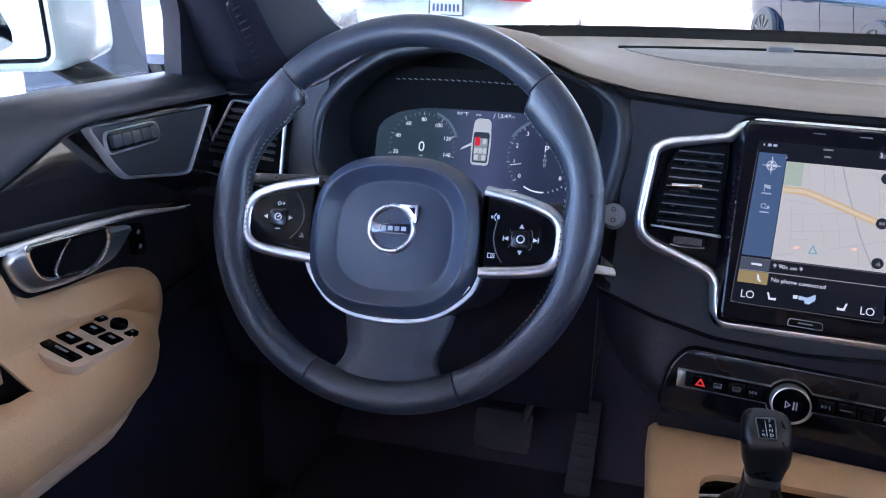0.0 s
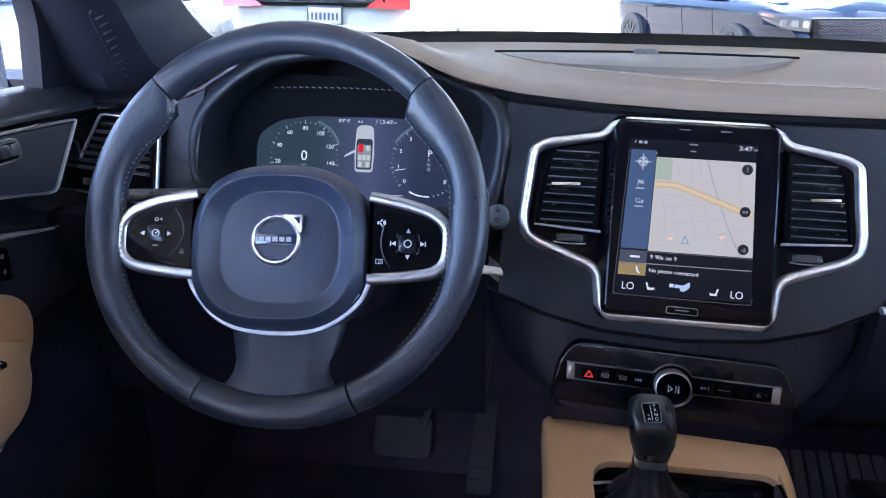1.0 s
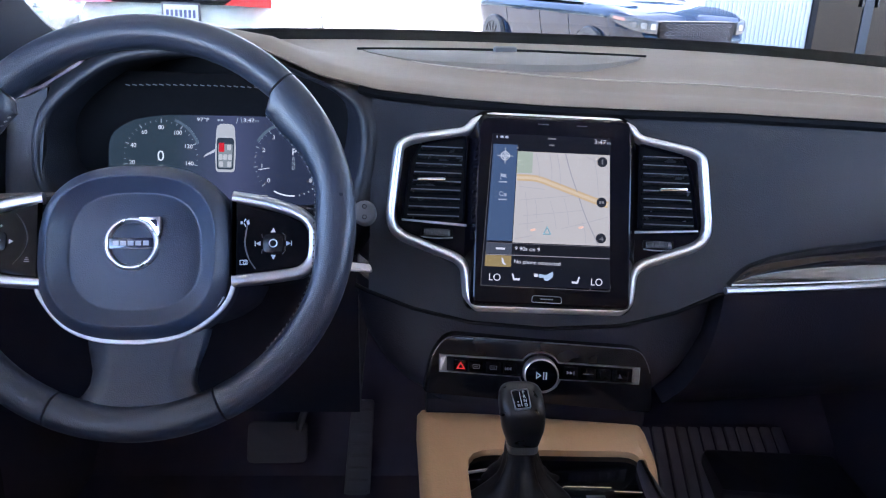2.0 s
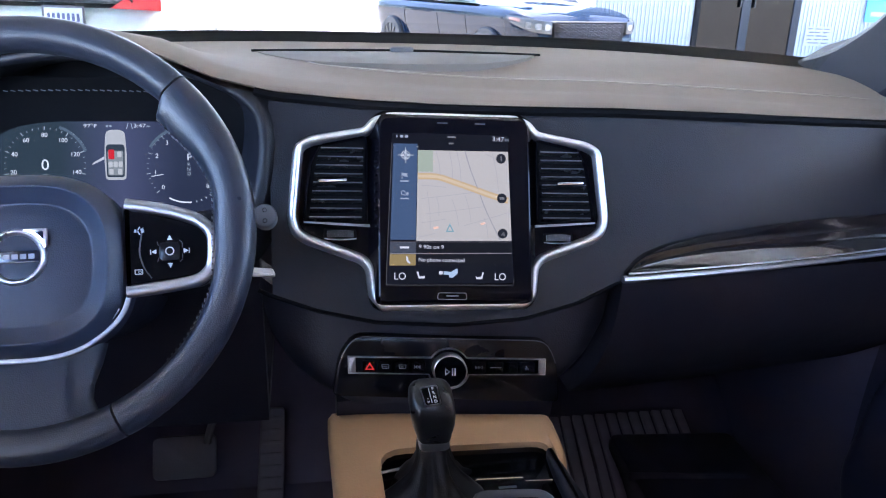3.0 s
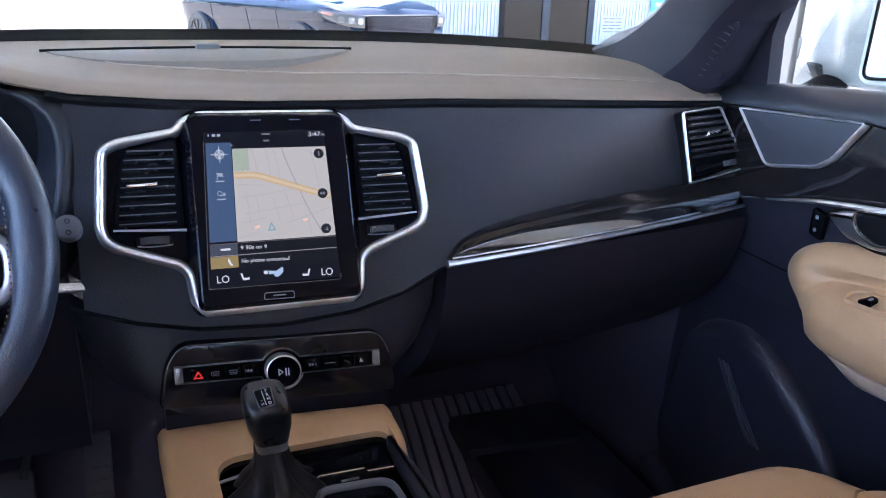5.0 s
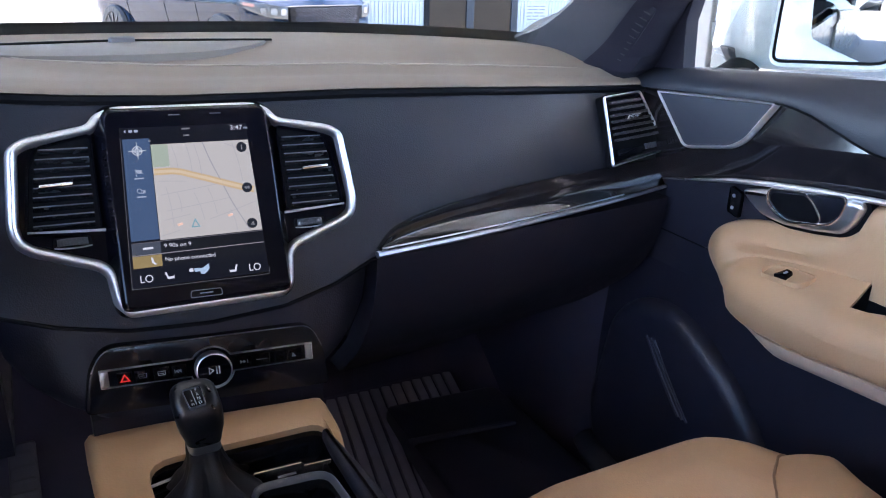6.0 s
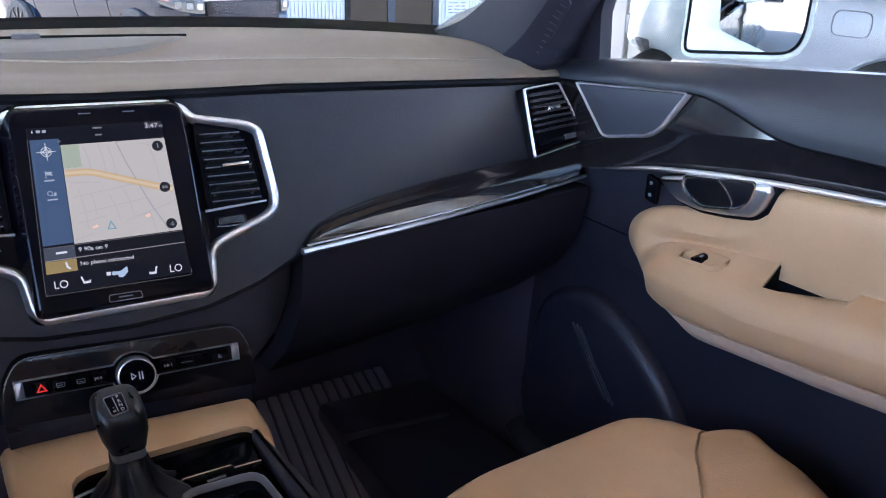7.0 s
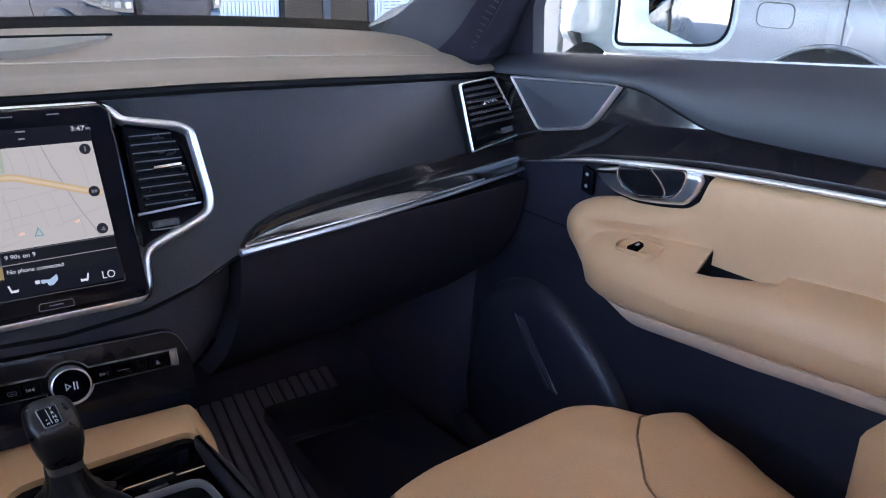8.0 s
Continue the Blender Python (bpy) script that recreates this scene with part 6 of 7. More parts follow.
shell("ceiling", lambda u, v: (-.60 + 1.2 * u, .42 - 2.7 * v, 1.66 + .05 * math.sin(math.pi * u) * math.sin(math.pi * min(1, .25 + v))), 12, 16, (0, 0, .05), M_HEAD, "pale cloth headliner under the white roof", "ceiling")
shell("window_1", lambda u, v: ((-.66 + 1.32 * u) * (1 - .10 * v), 1.29 - .30 * abs(2 * u - 1) ** 2.6 - .84 * v + .16 * abs(2 * u - 1) ** 2.6 * v, 1.205 + .455 * v), 24, 12, (0, .006, .004), M_SCREEN, "clear curved windscreen", "windscreen", shadow=False)
for s in (-1, 1):
    bm = bmesh.new()
    fr = curve([(.588, 1.12, 1.200), (.585, 1.10, 1.212), (.58, 1.02, 1.237), (.58, .96, 1.271), (.576, .918, 1.300), (.545, .67, 1.47), (.515, .40, 1.66)], 6)
    re = curve([(.655, .945, 1.150), (.657, .895, 1.185), (.658, .872, 1.222), (.655, .842, 1.268), (.650, .80, 1.31), (.62, .58, 1.49), (.59, .33, 1.66)], 6)
    sec, strip = [], []
    for a, b in zip(fr, re):
        m1, m2 = a.lerp(b, .30) + Vector((-.010, -.012, -.004)), a.lerp(b, .62) + Vector((-.010, -.010, -.004))
        strip.append([Vector((s * p.x, p.y, p.z)) for p in (m2 + Vector((-.001, -.002, 0)), m2.lerp(b, .5) + Vector((-.002, -.004, -.001)), b + Vector((-.001, -.002, 0)), b + Vector((.060, .0165, 0)), m2 + Vector((.05, .04, 0)))])
        row = [a + Vector((.003, .006, .003)), a, m1, m2, b, b + Vector((.06, .02, .0)), a + Vector((.09, .07, .02))]
        sec.append([Vector((s * p.x, p.y, p.z)) for p in row])
    loops(bm, sec)
    pil = tagged(part("a_pillar", bm, M_PILLAR, None, "", 32), "grey windscreen pillar trim with a slotted demister vent", "pillar", "windscreen pillars", "structure")
    bm = bmesh.new()
    loops(bm, strip)
    part("pillar_strip", bm, M_LOWER, pil, "darker rear strip", 60)
    bm = bmesh.new()
    up, nn = Vector((-s * .07, -.63, .77)), Vector((-s * .79, -.44, -.43)).normalized()
    xx = up.cross(nn).normalized()
    GM = basis(Vector((s * .637, .886, 1.238)), xx, nn.cross(xx))
    slab(bm, fillet([(-.014, -.052), (.014, -.052), (.014, .060), (-.014, .060)], .010), -.02, .0035, GM, .002)
    vg = part("demister_vent", bm, M_LOWER, pil, "black slotted demister vent")
    for i in range(9):
        bm = bmesh.new()
        box(bm, (0, -.042 + .0112 * i, .0044), (.020, .0018, .002), GM, .0006)
        part("vent_slot", bm, M_SIDESLAT, vg)
    for (y0, y1, nm) in ((-.42, -.60, "b_pillar"), (-1.35, -1.6, "c_pillar")):
        bm = bmesh.new()
        loops(bm, [[(s * .74, y0, 1.15), (s * .74, y1, 1.15), (s * .78, y1, 1.15), (s * .78, y0, 1.15)], [(s * .58, y0 + .02, 1.68), (s * .58, y1 + .04, 1.68), (s * .62, y1 + .04, 1.68), (s * .62, y0 + .02, 1.68)]])
        tagged(part(nm, bm, M_GREY), "grey door pillar trim", "pillar", "", "structure")
    if s > 0:
        shell("wall_side", lambda u, v, s=s: (s * .74, -.27 - 2.1 * u, .40 + .82 * v), 8, 6, (s * .10, 0, 0), M_LOWER, "dark rear door trim", "wall")
    else:       # the rear door on this side stands open
        shell("wall_side", lambda u, v, s=s: (s * .74, -1.42 - .95 * u, .40 + .82 * v), 8, 6, (s * .10, 0, 0), M_LOWER, "dark rear quarter trim", "wall")
        shell("sill", lambda u, v, s=s: (s * .74, -.27 - 1.15 * u, .36 + .12 * v), 8, 2, (s * .10, 0, 0), M_LOWER, "dark door sill", "sill")
    bm = bmesh.new()
    loops(bm, [[(s * .45, -2.33, z), (s * .78, -2.33, z), (s * .78, -1.95, z), (s * .70, -1.95, z), (s * .62, -2.25, z), (s * .45, -2.25, z)] for z in (1.15, 1.68)])
    tagged(part("d_pillar", bm, M_GREY), "grey rear pillar trim", "pillar", "", "structure")
    bm = bmesh.new()
    tube(bm, [(s * .665, .42, 1.655), (s * .68, 0, 1.665), (s * .68, -1.2, 1.67), (s * .665, -2.3, 1.655)], .085, .03, 8)
    tagged(part("roof_rail", bm, M_HEAD), "pale roof rail trim", "roof rail", "", "structure")
shell("wall_rear", lambda u, v: (-.74 + 1.48 * u, -2.3, .40 + .82 * v), 4, 6, (0, -.06, 0), M_LOWER, "dark luggage bay wall", "wall")
shell("bonnet", lambda u, v: (-.80 + 1.6 * u, 1.30 + 1.1 * v, 1.13 - .12 * v - .05 * abs(2 * u - 1) ** 3), 12, 8, (0, 0, -.03), M_WHITE_CAR, "white painted bonnet", "bonnet")

# rear bench, out of view behind the camera
bench = thing("rear_seat", (0, -1.2, .45), "tan leather rear bench seat", "car seat")
bm = bmesh.new()
box(bm, (0, -1.15, .72), (1.3, .5, .22), None, .06)
part("bench_cushion", bm, M_TAN, bench)
bm = bmesh.new()
box(bm, (0, -1.48, 1.08), (1.3, .16, .62), None, .06)
part("bench_back", bm, M_TAN, bench)
bm = bmesh.new()
dseat = thing("driver_seat", (-.38, -.2, .45), "tan leather driver seat", "car seat")
box(bm, (-.385, -.02, .74), (.50, .46, .14), None, .05)
part("cushion", bm, M_TAN, dseat)
bm = bmesh.new()
box(bm, (-.385, -.40, 1.05), (.48, .14, .62), None, .05)
part("backrest", bm, M_TAN, dseat)


# outer body sides behind the front doors
for s in (-1, 1):
    if s > 0:
        shell("wall_outer_side", lambda u, v, s=s: (s * (.885 + .03 * math.sin(math.pi * v)), -.285 - 2.2 * u, 1.225 - .85 * v), 10, 8, (-s * .02, 0, 0), M_WHITE_CAR, "white painted rear body side", "body side")
        shell("window_2", lambda u, v, s=s: (s * (.80 - .13 * v), -.30 - 1.9 * u, 1.21 + .40 * v), 6, 6, (s * .004, 0, 0), M_SIDEGLASS, "dark tinted rear side window", "window", shadow=False)
shell("roof", lambda u, v: (-.72 + 1.44 * u, .46 - 2.85 * v, 1.725 + .03 * math.sin(math.pi * u)), 10, 10, (0, 0, .01), M_WHITE_CAR, "white painted car roof", "roof")

# ---- door mirrors ----
def build_mirror(s):
    mir = thing("door_mirror", (s * .95, .92, 1.16), "white painted door mirror on a black foot", "door mirror", "door mirrors")
    MM = basis((s * (1.058 if s > 0 else 1.036), .858, 1.262), (.88, -s * .475, 0), (0, 0, 1))
    w, h = .118, .086
    o = fillet([(-w, -h), (w, -h), (w, h), (-w, h)], [.030, .060, .04, .04] if s > 0 else [.060, .030, .04, .04], 6)
    bm = bmesh.new()
    sec = []
    for d, z, dy in ((.012, .004, 0), (.005, .008, 0), (.0, .004, 0), (-.004, 0, .02), (-.004, 0, .06), (.006, 0, .12), (.03, 0, .155), (.06, 0, .165)):
        sec.append([MM @ Vector((p[0], p[1], z)) + Vector((0, dy, 0)) for p in inset(o, d)])
    loops(bm, sec)
    part("housing", bm, M_WHITE_CAR, mir, "white painted housing", 60)
    bm = bmesh.new()
    GM = MM @ Matrix.Translation((0, 0, .0075)) @ Matrix.Rotation(radians(-2.0 * s), 4, "Y") @ Matrix.Rotation(radians(.5 if s > 0 else -2.2), 4, "X")
    face = inset(o, .016)
    loops(bm, [[GM @ Vector((p[0], p[1], -.010)) for p in face]] + [[GM @ Vector((p[0] * k, p[1] * k, -(p[0] ** 2 + p[1] ** 2) * k * k / 2.0)) for p in face] for k in (1, .9, .75, .6, .45, .3, .15, .02)])
    part("mirror_glass", bm, M_MIRROR, mir, "silvered mirror glass")
    bm = bmesh.new()
    ring(bm, inset(o, .010), .007, .0, .0082, MM, 3)
    part("glass_seal", bm, M_DARK, mir)
    if s > 0:
        bm = bmesh.new()
        slab(bm, fillet([(-.164, -.0585), (-.111, -.0615), (-.101, -.075), (-.082, -.092), (-.137, -.0925), (-.156, -.076)][::-1], .006), -.10, -.05, MM, .004)
        part("foot_cover", bm, M_PILLAR, mir, "grey plastic cover under the housing")
    bm = bmesh.new()
    tube(bm, [(s * .86, .97, 1.140), (s * .91, .965, 1.150), (s * .97, .96, 1.178)], .032, .016, 12, up=(0, 0, 1))
    part("foot", bm, M_DARK, mir, "black mirror foot")
    return mir


build_mirror(-1)
build_mirror(1)

M_CANOPY = material("canopy_paint", (.62, .62, .60), .6, scale=1.5)
# ---- outside: the car park falls gently away in front ----
OUT = Matrix.Rotation(radians(-1.63), 4, "X")
bm = bmesh.new()
bmesh.ops.create_grid(bm, x_segments=8, y_segments=8, size=400, matrix=OUT)
tagged(part("ground", bm, M_GROUND), "sunlit pale concrete car park ground", "ground", kind="structure")


# canopy added out of view over the parked cars; its extent sets the shade
canopy = thing("canopy", OUT @ pose(0, 2, 3.3), "unseen flat white canopy roof, added to keep the sun off the parked cars", "canopy")
bm = bmesh.new()
box(bm, (1.0, 2.4, 3.45), (10.8, 13.4, .22), OUT, .03)
part("roof_deck", bm, M_CANOPY, canopy)
for i in range(7):
    bm = bmesh.new()
    box(bm, (1.0, -3.6 + 2.0 * i, 3.26), (10.6, .12, .18), OUT, .01)
    part("beam", bm, M_CANOPY, canopy)


def block_car(name, base, yaw, paint, label, length=4.7, width=1.9, height=1.7, belt=0.0, wheel=1.0, axles=(.60, .62), lean=False, arch=0.0):
    car = thing(name, OUT @ pose(*base, 0, 0, yaw), label, "car")
    M = car.matrix_world

    def Q(x, y, z):
        return M @ Vector((x, y, z))
    L, W = length / 2, width / 2
    bm = bmesh.new()
    sec = []
    for i in range(29):
        y = -L + 2 * L * i / 28
        e = abs(y) / L
        wf = 1 - .22 * max(0, e - .80) ** 1.6 / .2 ** 1.6
        top = line(((-L, .86), (-L + .06, 1.00), (-L + .25, 1.05), (L * .35, 1.06), (L * .70, 1.03), (L * .88, .96), (L - .08, .86), (L, .66)), y) + belt
        low = line(((-L, .42), (-L + .15, .30), (L - .2, .27), (L, .40)), y)
        half = [(.93, low), (.985, low + .10), (.965, low + .28), (.978, .62 + belt * .5), (1.0, .74 + belt * .7), (.995, .86 + belt), (.955, .955 + belt), (.90, 1.02 + belt)]
        if lean:        # doors that tuck in towards the sill
            half = [(.90, low), (.925, low + .10), (.940, low + .28), (.966, .66), (1.0, .86), (.99, .93), (.955, .985), (.90, 1.03)]
        half = [(W * f * wf, min(z, top - .012 * (7 - k))) for k, (f, z) in enumerate(half)] + [(W * .70 * wf, top), (W * .35 * wf, top + .018), (0, top + .022)]
        sec.append([Q(x, y, z) for x, z in half] + [Q(-x, y, z) for x, z in half[-2::-1]])
    loops(bm, sec)
    part("body", bm, paint, car, "", 34)
    bm = bmesh.new()
    cab = [(-L + .10, 1.02 + belt), (-L + .32, height - .06), (-L + .6, height), (L * .05, height - .02), (L * .45, 1.04 + belt)]
    loops(bm, [[Q(sx * (W - .06 - .16 * max(0, (z - 1.0)) / (height - 1)), y, z) for y, z in cab] for sx in (-1, 1)])
    part("cabin", bm, M_DARKGLASS, car, "dark glazed cabin")
    bm = bmesh.new()
    rf = [(-L + .30, height - .04), (-L + .6, height + .025), (L * .05, height + .0), (L * .07, height - .03), (-L + .6, height - .015)]
    loops(bm, [[Q(sx * (W - .20), y, z) for y, z in rf] for sx in (-1, 1)])
    part("roof", bm, paint, car)
    for wy in (-L * axles[0], L * axles[1]):
        for sx in (-1, 1):
            bm = bmesh.new()
            WM = M @ Matrix.Translation((sx * (W - .085), wy, .37 * wheel)) @ Matrix.Rotation(radians(90 * sx), 4, "Y") @ Matrix.Diagonal((wheel, wheel, 1, 1))
            loops(bm, [[WM @ Vector((r * math.cos(a), r * math.sin(a), z)) for a in [2 * math.pi * i / 28 for i in range(28)]] for r, z in ((.24, -.10), (.35, -.10), (.37, -.07), (.37, .08), (.35, .108), (.26, .11), (.25, .09))])
            wh = part("wheel", bm, M_TYRE, car)
            bm = bmesh.new()
            AM = M @ Matrix.Translation((sx * (W * (.957 if lean else 1) - .004), wy, .37 * wheel + arch)) @ Matrix.Rotation(radians(90 * sx), 4, "Y") @ Matrix.Diagonal((wheel, wheel, 1, 1))
            arc = [2 * math.pi * i / 40 for i in range(40)]
            slab(bm, [(.405 * math.cos(a), .405 * math.sin(a)) for a in arc], -.05, .012, AM)
            part("arch_liner", bm, M_DARK, car)
            bm = bmesh.new()
            ring(bm, [(.43 * math.cos(a), .43 * math.sin(a)) for a in arc], .027, -.02, .016, AM, 4)
            part("arch_lip", bm, paint, car)
            bm = bmesh.new()
            slab(bm, [(.25 * math.cos(2 * math.pi * i / 28), .25 * math.sin(2 * math.pi * i / 28)) for i in range(28)], .05, .085, WM)
            part("hub", bm, M_DARK, wh)
            for i in range(10):
                bm = bmesh.new()
                box(bm, (.14, 0, .096), (.22, .035, .02), WM @ Matrix.Rotation(2 * math.pi * i / 10, 4, "Z"), .006)
                part("spoke", bm, M_ALLOY, wh)
    return car, Q, L, W


M_DARKGLASS = material("dark_car_glass", (0.01, 0.012, 0.014), .05, coat=1.0)
white_car, Qw, Lw, Ww = block_car("parked_suv", (-2.15, 9.55, 0), 0, M_WHITE_CAR, "white parked SUV with red tail lights, seen from behind", 4.7, 1.86, 1.72)
for sx in (-1, 1):
    bm = bmesh.new()
    loops(bm, [[Qw(sx * (Ww - .46), -Lw + .05 + d, 1.025), Qw(sx * (Ww - .06), -Lw + .10 + d, 1.01), Qw(sx * (Ww - .06), -Lw + .14 + d, 1.15), Qw(sx * (Ww - .30), -Lw + .08 + d, 1.13)] for d in (-.06, .1)])
    part("tail_light", bm, M_RED, white_car, "red tail light")
bm = bmesh.new()
box(bm, (0, 1.11, 0), (1.30, .10, .05), basis(Qw(0, -Lw + .05, 0), (1, 0, 0), (0, .02, 1)), .01)
part("rear_trim", bm, M_DARKGLASS, white_car)
PLT = basis(Qw(.10, -Lw - .005, .955), (1, 0, 0), (0, .1, 1))
bm = bmesh.new()
box(bm, (0, 0, 0), (.33, .165, .012), PLT, .004)
plate_ob = part("number_plate", bm, material("plate_frame", (.03, .03, .04), .4), white_car, "pale number plate with dark bars")
bm = bmesh.new()
box(bm, (0, -.004, .006), (.295, .135, .006), PLT, .004)
part("plate_face", bm, material("plate_white", (.42, .42, .43), .4), plate_ob)
bm = bmesh.new()
for i in range(7):
    box(bm, (-.114 + .038 * i, -.012, .0105), (.022, .065, .003), PLT)
part("plate_bars", bm, material("plate_ink", (.03, .04, .12), .5), plate_ob)

steel, _, _, Wz = block_car("parked_hatchback", (-4.6, 9.2, 0), 0, material("steel_blue_paint", (.10, .13, .17), .25, metal=.4, coat=1.0, scale=3), "steel-blue parked car beside the white SUV", 4.4, 1.8, 1.5)
for dy in (-.9, .25):
    bm = bmesh.new()
    box(bm, (Wz + .0, dy, .93), (.05, .24, .035), steel.matrix_world, .012)
    part("door_handle", bm, M_BRIGHT, steel)

rr, _, Lr, Wr = block_car("parked_luxury_suv", (2.92, 12.93, 0), 200.6, M_BLUE_CAR, "dark blue parked SUV with a mesh grille", 4.9, 2.06, 1.8, axles=(.600, .590), lean=True)
RF = rr.matrix_world
M_GRILLE = material("smoked_chrome", (.14, .14, .15), .25, metal=1.0, scale=20)
M_MARKER = material("pale_marker_lens", (.22, .11, .09), .2, coat=.5, scale=20)
M_LAMPGLASS = material("lamp_glass", (.05, .055, .06), .12, spec=.25)
GR = basis(RF @ Vector((0, Lr - .035, 0)), RF.to_3x3() @ Vector((-1, 0, 0)), (0, 0, 1))
bm = bmesh.new()
slab(bm, fillet([(-.60, .56), (.60, .56), (.64, .87), (-.64, .87)], .05), -.05, .05, GR, .02)
grille = part("grille", bm, M_DARK, rr, "black and chrome mesh grille")
for i in range(5):
    for j in range(12):
        x, z = -.545 + .0935 * j + (.045 if i % 2 else 0), .575 + .055 * i
        if x > .50:
            continue
        bm = bmesh.new()
        ring(bm, fillet([(x, z + .022), (x + .022, z), (x + .066, z), (x + .088, z + .022), (x + .066, z + .046), (x + .022, z + .046)], .008, 2), .008, .05, .056, GR, 2)
        part("mesh_cell", bm, M_GRILLE, grille)
LAMP_PLAN = ((0, .660, .015), (.22, .800, -.005), (.40, .885, -.085), (.62, .955, -.225), (.82, .995, -.385), (1, 1.018, -.53))
for sx in (-1, 1):
    def on_lamp(s, z, out):
        """A point on the wrapped headlight: s from the grille round to the wing."""
        x = line([(p[0], p[1]) for p in LAMP_PLAN], s)
        y = line([(p[0], p[2]) for p in LAMP_PLAN], s)
        n = Vector((.25 + s, 1.1 - s, 0)).normalized() * out
        return RF @ Vector((sx * (x + n.x), Lr + y + n.y, z))
    bm, sec = bmesh.new(), []
    for i in range(15):
        s = i / 14
        z0, z1 = .705 + .155 * s ** 2, .860 + .075 * s
        sec.append([on_lamp(s, z0, -.05), on_lamp(s, z0, .004), on_lamp(s, z0 + .01, .010), on_lamp(s, z1 - .01, .010), on_lamp(s, z1, .004), on_lamp(s, z1, -.05)])
    loops(bm, sec)
    hl = part("headlight", bm, M_LAMPGLASS, rr, "clear headlight with bright reflectors")
    for k in (.10, .30, .50):
        bm = bmesh.new()
        loops(bm, [[on_lamp(k + .06 * a, .790 + .04 * k + b * .040, o) for a, b in ((-1, -.7), (-.7, -1), (.7, -1), (1, -.7), (1, .7), (.7, 1), (-.7, 1), (-1, .7))] for o in (.009, .018)])
        part("lamp", bm, M_GRILLE, hl)
    bm = bmesh.new()
    loops(bm, [[on_lamp(s, .80 + .10 * s - .02, .010), on_lamp(s, .80 + .10 * s - .02, .014), on_lamp(s, .85 + .075 * s - .012, .014), on_lamp(s, .85 + .075 * s - .012, .010)] for s in (.68, .76, .84, .92)])
    part("side_marker", bm, M_MARKER, hl, "pale side marker")
    for y in (-1.02, .06, .88):
        bm = bmesh.new()
        tube(bm, curve([(RF @ Vector((sx * f * Wr, y, z))) for f, z in ((.925, .40), (.9385, .54), (.9650, .66), (.9985, .85), (.975, .96))], 4), .004, .004, 6, up=(0, 1, 0))
        part("panel_gap", bm, M_DARK, rr)
bm = bmesh.new()
slab(bm, fillet([(-.80, .34), (.80, .34), (.74, .51), (-.74, .51)], .04), -.08, .04, GR, .02)
part("bumper_intake", bm, M_DARK, rr)
bm = bmesh.new()
box(bm, (0, .545, .040), (1.30, .018, .02), GR, .006)
part("bumper_trim", bm, M_SPKFRAME, rr)

silver, Qs, _, Ws = block_car("parked_silver_suv", (4.75, .44, 0), 180, M_SILVER_CAR, "silver SUV parked alongside", 6.1, 1.9, 1.95, belt=.34, wheel=1.15, axles=(.472, .5), arch=.085)
bm = bmesh.new()
FD = basis(Qs(Ws - .002, -1.763, 1.116), (0, -1, 0), (0, 0, 1))
ring(bm, fillet([(-.105, -.064), (.105, -.064), (.105, .064), (-.105, .064)], .05), .005, -.004, .003, FD, 3)
M_GAP = material("gap_dark", (.04, .045, .05), .5)
part("fuel_flap", bm, M_GAP, silver, "fuel flap outline")
for gy in (-1.40, -.35, .75):
    bm = bmesh.new()
    box(bm, (Ws - .004, gy, 1.08), (.012, .006, .34), silver.matrix_world, .002)
    part("panel_gap", bm, M_GAP, silver)
col = bmesh.new()
slab(col, fillet([(-3.35, 3.42), (-2.78, 3.42), (-2.78, 3.74), (-3.35, 3.74)], .05), -.2, 3.2, OUT)
tagged(part("column", col, material("grey_column_paint", (.060, .068, .084), .85, spec=.1, scale=2)), "grey painted column in the car park", "column")

M_DOORGLASS = material("dark_door_glass", (.0012, .0012, .0013), .03, spec=.16)
# building
bld = thing("building", OUT @ pose(10, 14.0, 0), "white corrugated metal building with a glazed door", "building")


def bbox(name, c, sz, mat, parent=None, bev=0.0, label=""):
    bm = bmesh.new()
    box(bm, c, sz, OUT, bev)
    return part(name, bm, mat, parent or bld, label)


bbox("wall", (6.13, 14.3, 2.2), (1.94, .3, 4.4), M_WHITE_WALL)
bbox("wall", (13.5, 14.3, 2.2), (8.5, .3, 4.4), M_WHITE_WALL)
bbox("wall", (8.175, 14.3, 3.4), (2.15, .3, 2.0), M_WHITE_WALL)
for i in range(150):
    x = 5.2 + .078 * i
    if 7.04 < x < 9.28:
        continue
    bbox("rib", (x, 14.145, 2.2), (.030, .02, 4.4), M_WHITE_WALL, bld, .007)
M_FRAME = material("door_grey_frame", (.016, .019, .024), .5, spec=.2)
dr = bbox("glazed_door", (8.18, 14.24, 1.2), (2.12, .10, 2.4), M_FRAME, bld, 0, "grey framed glazed door")
for x, w in ((7.62, .82), (8.64, .88)):
    bbox("pane", (x, 14.18, 1.2), (w, .03, 2.3), M_DOORGLASS, dr)
bbox("jamb", (9.17, 14.17, 1.2), (.15, .06, 2.4), M_FRAME, dr)
bbox("mullion", (8.12, 14.17, 1.2), (.17, .06, 2.4), M_FRAME, dr)
for x in (7.98, 8.26):
    bbox("door_pull", (x, 14.12, 1.25), (.03, .04, .4), M_ALLOY, dr)
bbox("post", (7.13, 14.16, 1.3), (.10, .12, 2.6), M_DARK, bld)
bbox("door_sticker", (8.37, 14.15, 1.62), (.22, .01, .16), material("sticker_yellow", (.55, .40, .03), .5), dr)
sg = bbox("notice", (9.68, 14.12, .56), (.56, .01, .36), M_WHITE_WALL, bld)
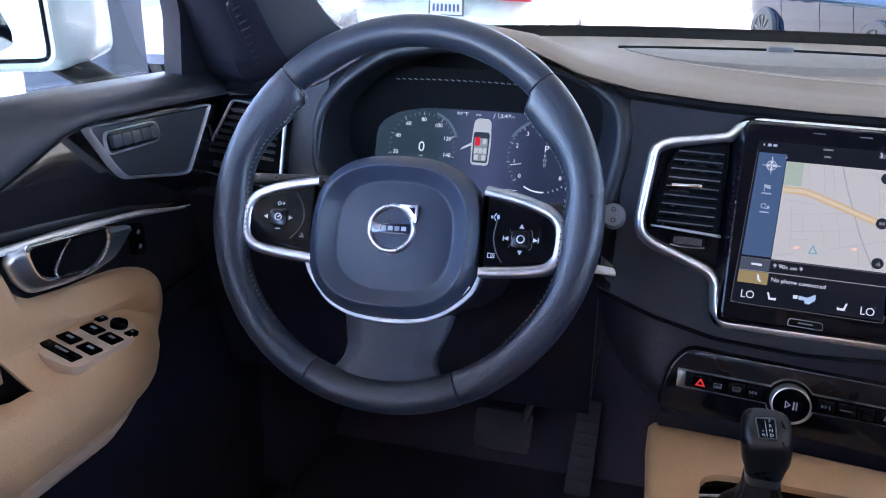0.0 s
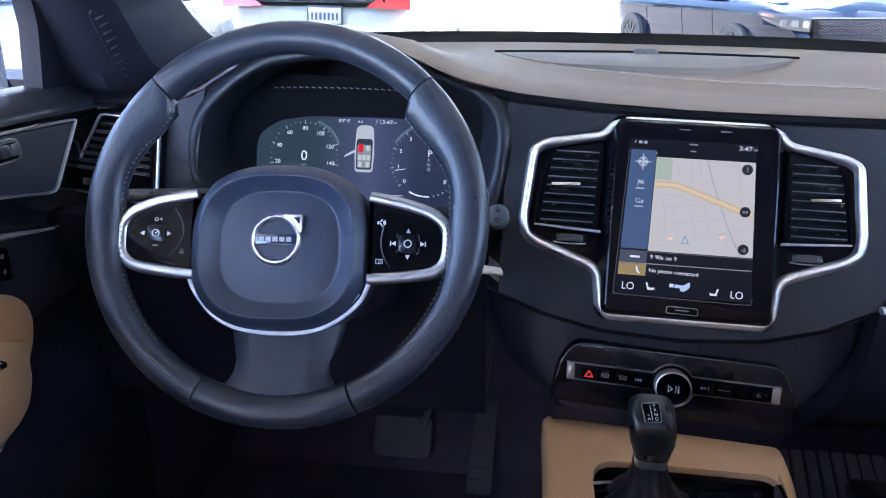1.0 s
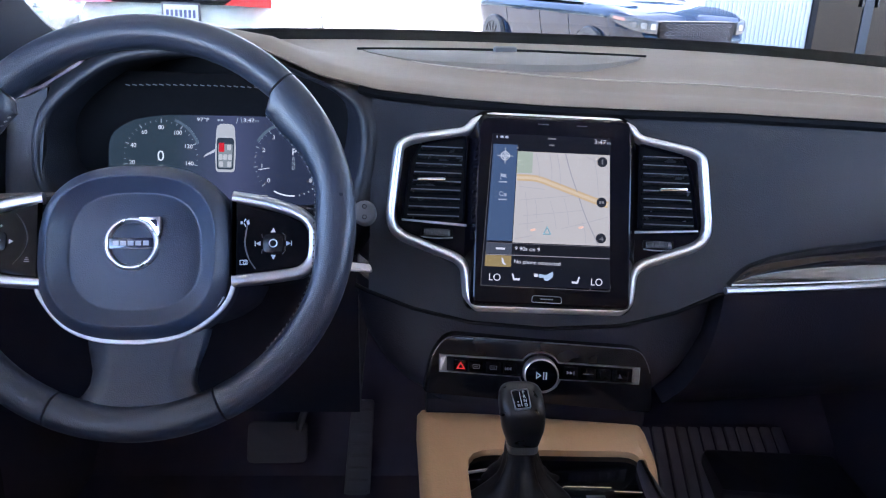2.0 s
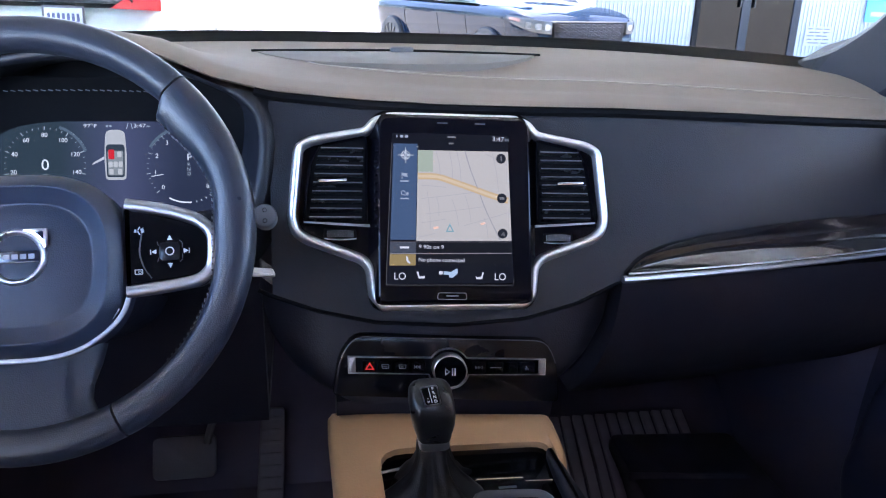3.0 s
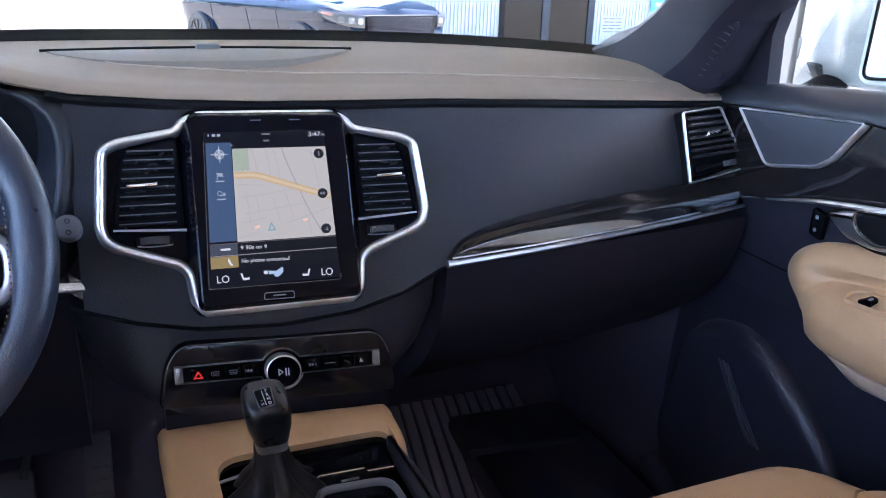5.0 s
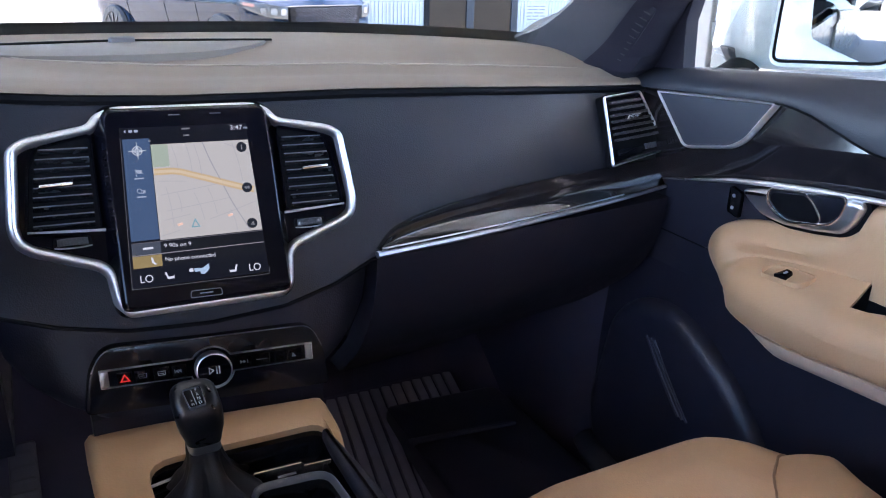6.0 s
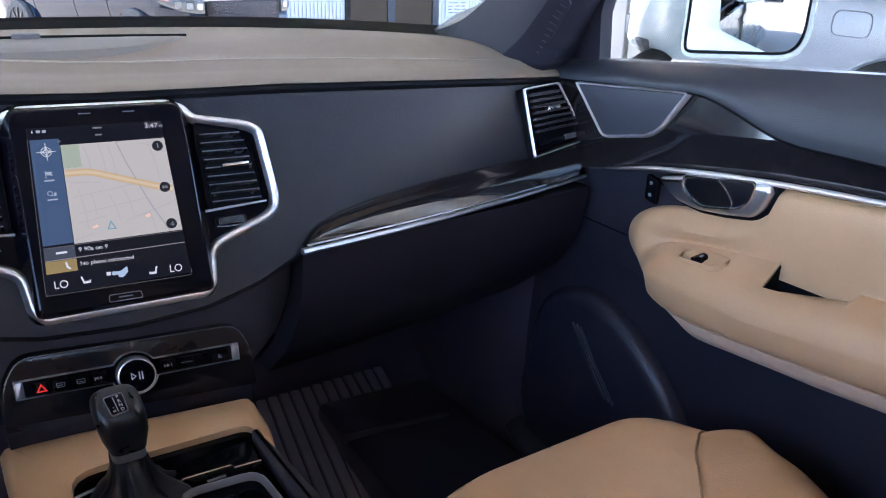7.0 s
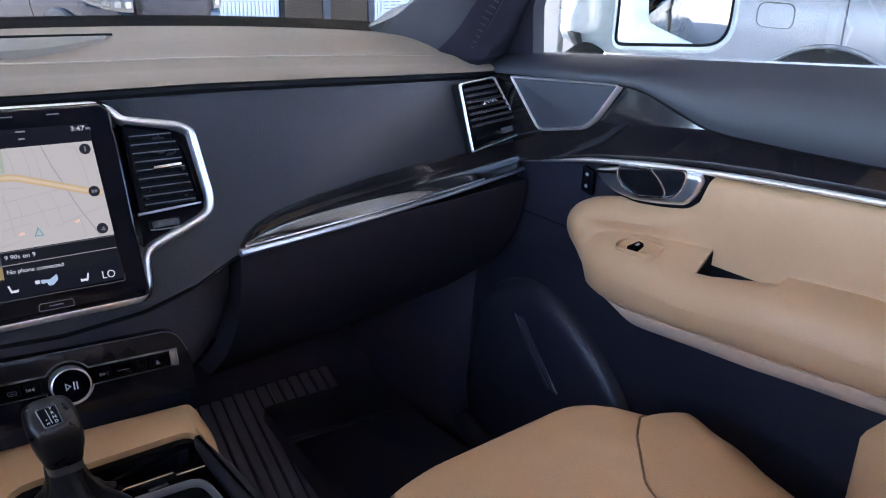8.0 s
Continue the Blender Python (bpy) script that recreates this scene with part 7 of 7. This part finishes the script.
for i in range(5):
    for j in range(3):
        bbox("notice_line", (9.50 + .16 * j + .015 * ((i * 2 + j) % 3), 14.112, .70 - .065 * i), (.10 + .02 * ((i + 2 * j) % 3), .006, .022), M_GREY, sg)
sg = bbox("round_sign", (10.88, 14.09, 1.06), (.60, .02, .42), material("sign_blue", (.05, .30, .55), .4), bld, .05)
bbox("sign_bar", (10.88, 14.07, 1.0), (.4, .01, .08), M_WHITE_WALL, sg)
M_POST = material("post_cream_paint", (.20, .195, .175), .5, scale=3)
for nm, y, w in (("white_post", 3.60, .24), ("white_post", 3.36, .16)):
    post = bmesh.new()
    box(post, (3.6, y, 1.5), (.10, w, 3.0), OUT, .01)
    tagged(part(nm, post, M_POST), "white painted metal post in the car park", "post", "white posts")
block_car("parked_dark_suv", (.8, -18.5, 0), 0, material("black_paint", (.02, .02, .022), .25, coat=1.0), "black SUV parked behind on the road", 4.7, 1.9, 1.75)


# ---- trees behind the car park ----
M_LEAF = material("leaf_green", (0.055, 0.10, 0.025), .6, scale=8, vary=.35)
M_BARK = material("bark", (0.11, 0.08, 0.055), .9, bump=.8, bump_scale=30, scale=4, vary=.3)


def build_tree(x, y, h, seed, low=.45):
    rnd = random.Random(seed)
    tree = thing("tree", OUT @ pose(x, y, 0), "leafy green tree at the edge of the car park", "tree", "trees")
    base = tree.matrix_world.translation
    bm = bmesh.new()
    tube(bm, curve([base + Vector(p) for p in ((0, 0, 0), (.1, .05, h * .25), (-.05, .1, h * .55), (.1, 0, h * .8))], 6), .20, .20, 10, up=(0, 1, 0), taper=lambda t: 1 - .75 * t)
    for i in range(7):
        a, z = rnd.uniform(0, 6.28), h * rnd.uniform(.35, .65)
        p = base + Vector((0, 0, z))
        q = p + Vector((math.cos(a) * h * .25, math.sin(a) * h * .25, h * .2))
        tube(bm, [p, p.lerp(q, .5) + Vector((0, 0, .15)), q], .07, .07, 6, up=(0, 1, 0), taper=lambda t: 1 - .7 * t)
    part("trunk", bm, M_BARK, tree)
    verts, faces = [], []
    centres = [base + Vector((rnd.gauss(0, h * .17), rnd.gauss(0, h * .17), h * rnd.uniform(low, .98))) for _ in range(26)]
    for c in centres:
        r = h * rnd.uniform(.08, .15)
        for _ in range(110):
            d = Vector((rnd.gauss(0, 1), rnd.gauss(0, 1), rnd.gauss(0, .8))).normalized() * r * rnd.uniform(.5, 1.1)
            n = Vector((rnd.gauss(0, 1), rnd.gauss(0, 1), rnd.gauss(0, 1))).normalized()
            t = n.orthogonal().normalized() * rnd.uniform(.06, .11)
            b = n.cross(t) * .6
            k = len(verts)
            verts += [c + d - t, c + d - b, c + d + t, c + d + b]
            faces.append((k, k + 1, k + 2, k + 3))
    me = bpy.data.meshes.new("crown")
    me.from_pydata(verts, [], faces)
    me.materials.append(M_LEAF)
    ob = new("crown", me)
    ob.parent = tree
    ob.matrix_parent_inverse = tree.matrix_world.inverted()
    ob["kind"] = "stuff"
    return tree


for i, (x, y, h) in enumerate(((-17, 3, 6.5), (-19, 9, 7.5), (-16, 15, 6.5), (9.5, -9, 6.5), (12, -14, 7.5), (10.5, -22, 7), (3.5, 30, 8), (9, 34, 9), (-6, 33, 8), (-14, 26, 7.5), (-10, 29, 7), (-19, 31, 8), (-23, 26, 7.5), (-25, 36, 9))):
    build_tree(x, y, h, 10 + i)
for i, (x, y, h) in enumerate(((-21, 49, 8), (-25, 46, 7), (-29, 43, 8), (-33, 39, 7.5), (-36, 34, 8), (-38, 29, 7), (-40, 24, 8))):
    build_tree(x, y, h, 40 + i, .10)
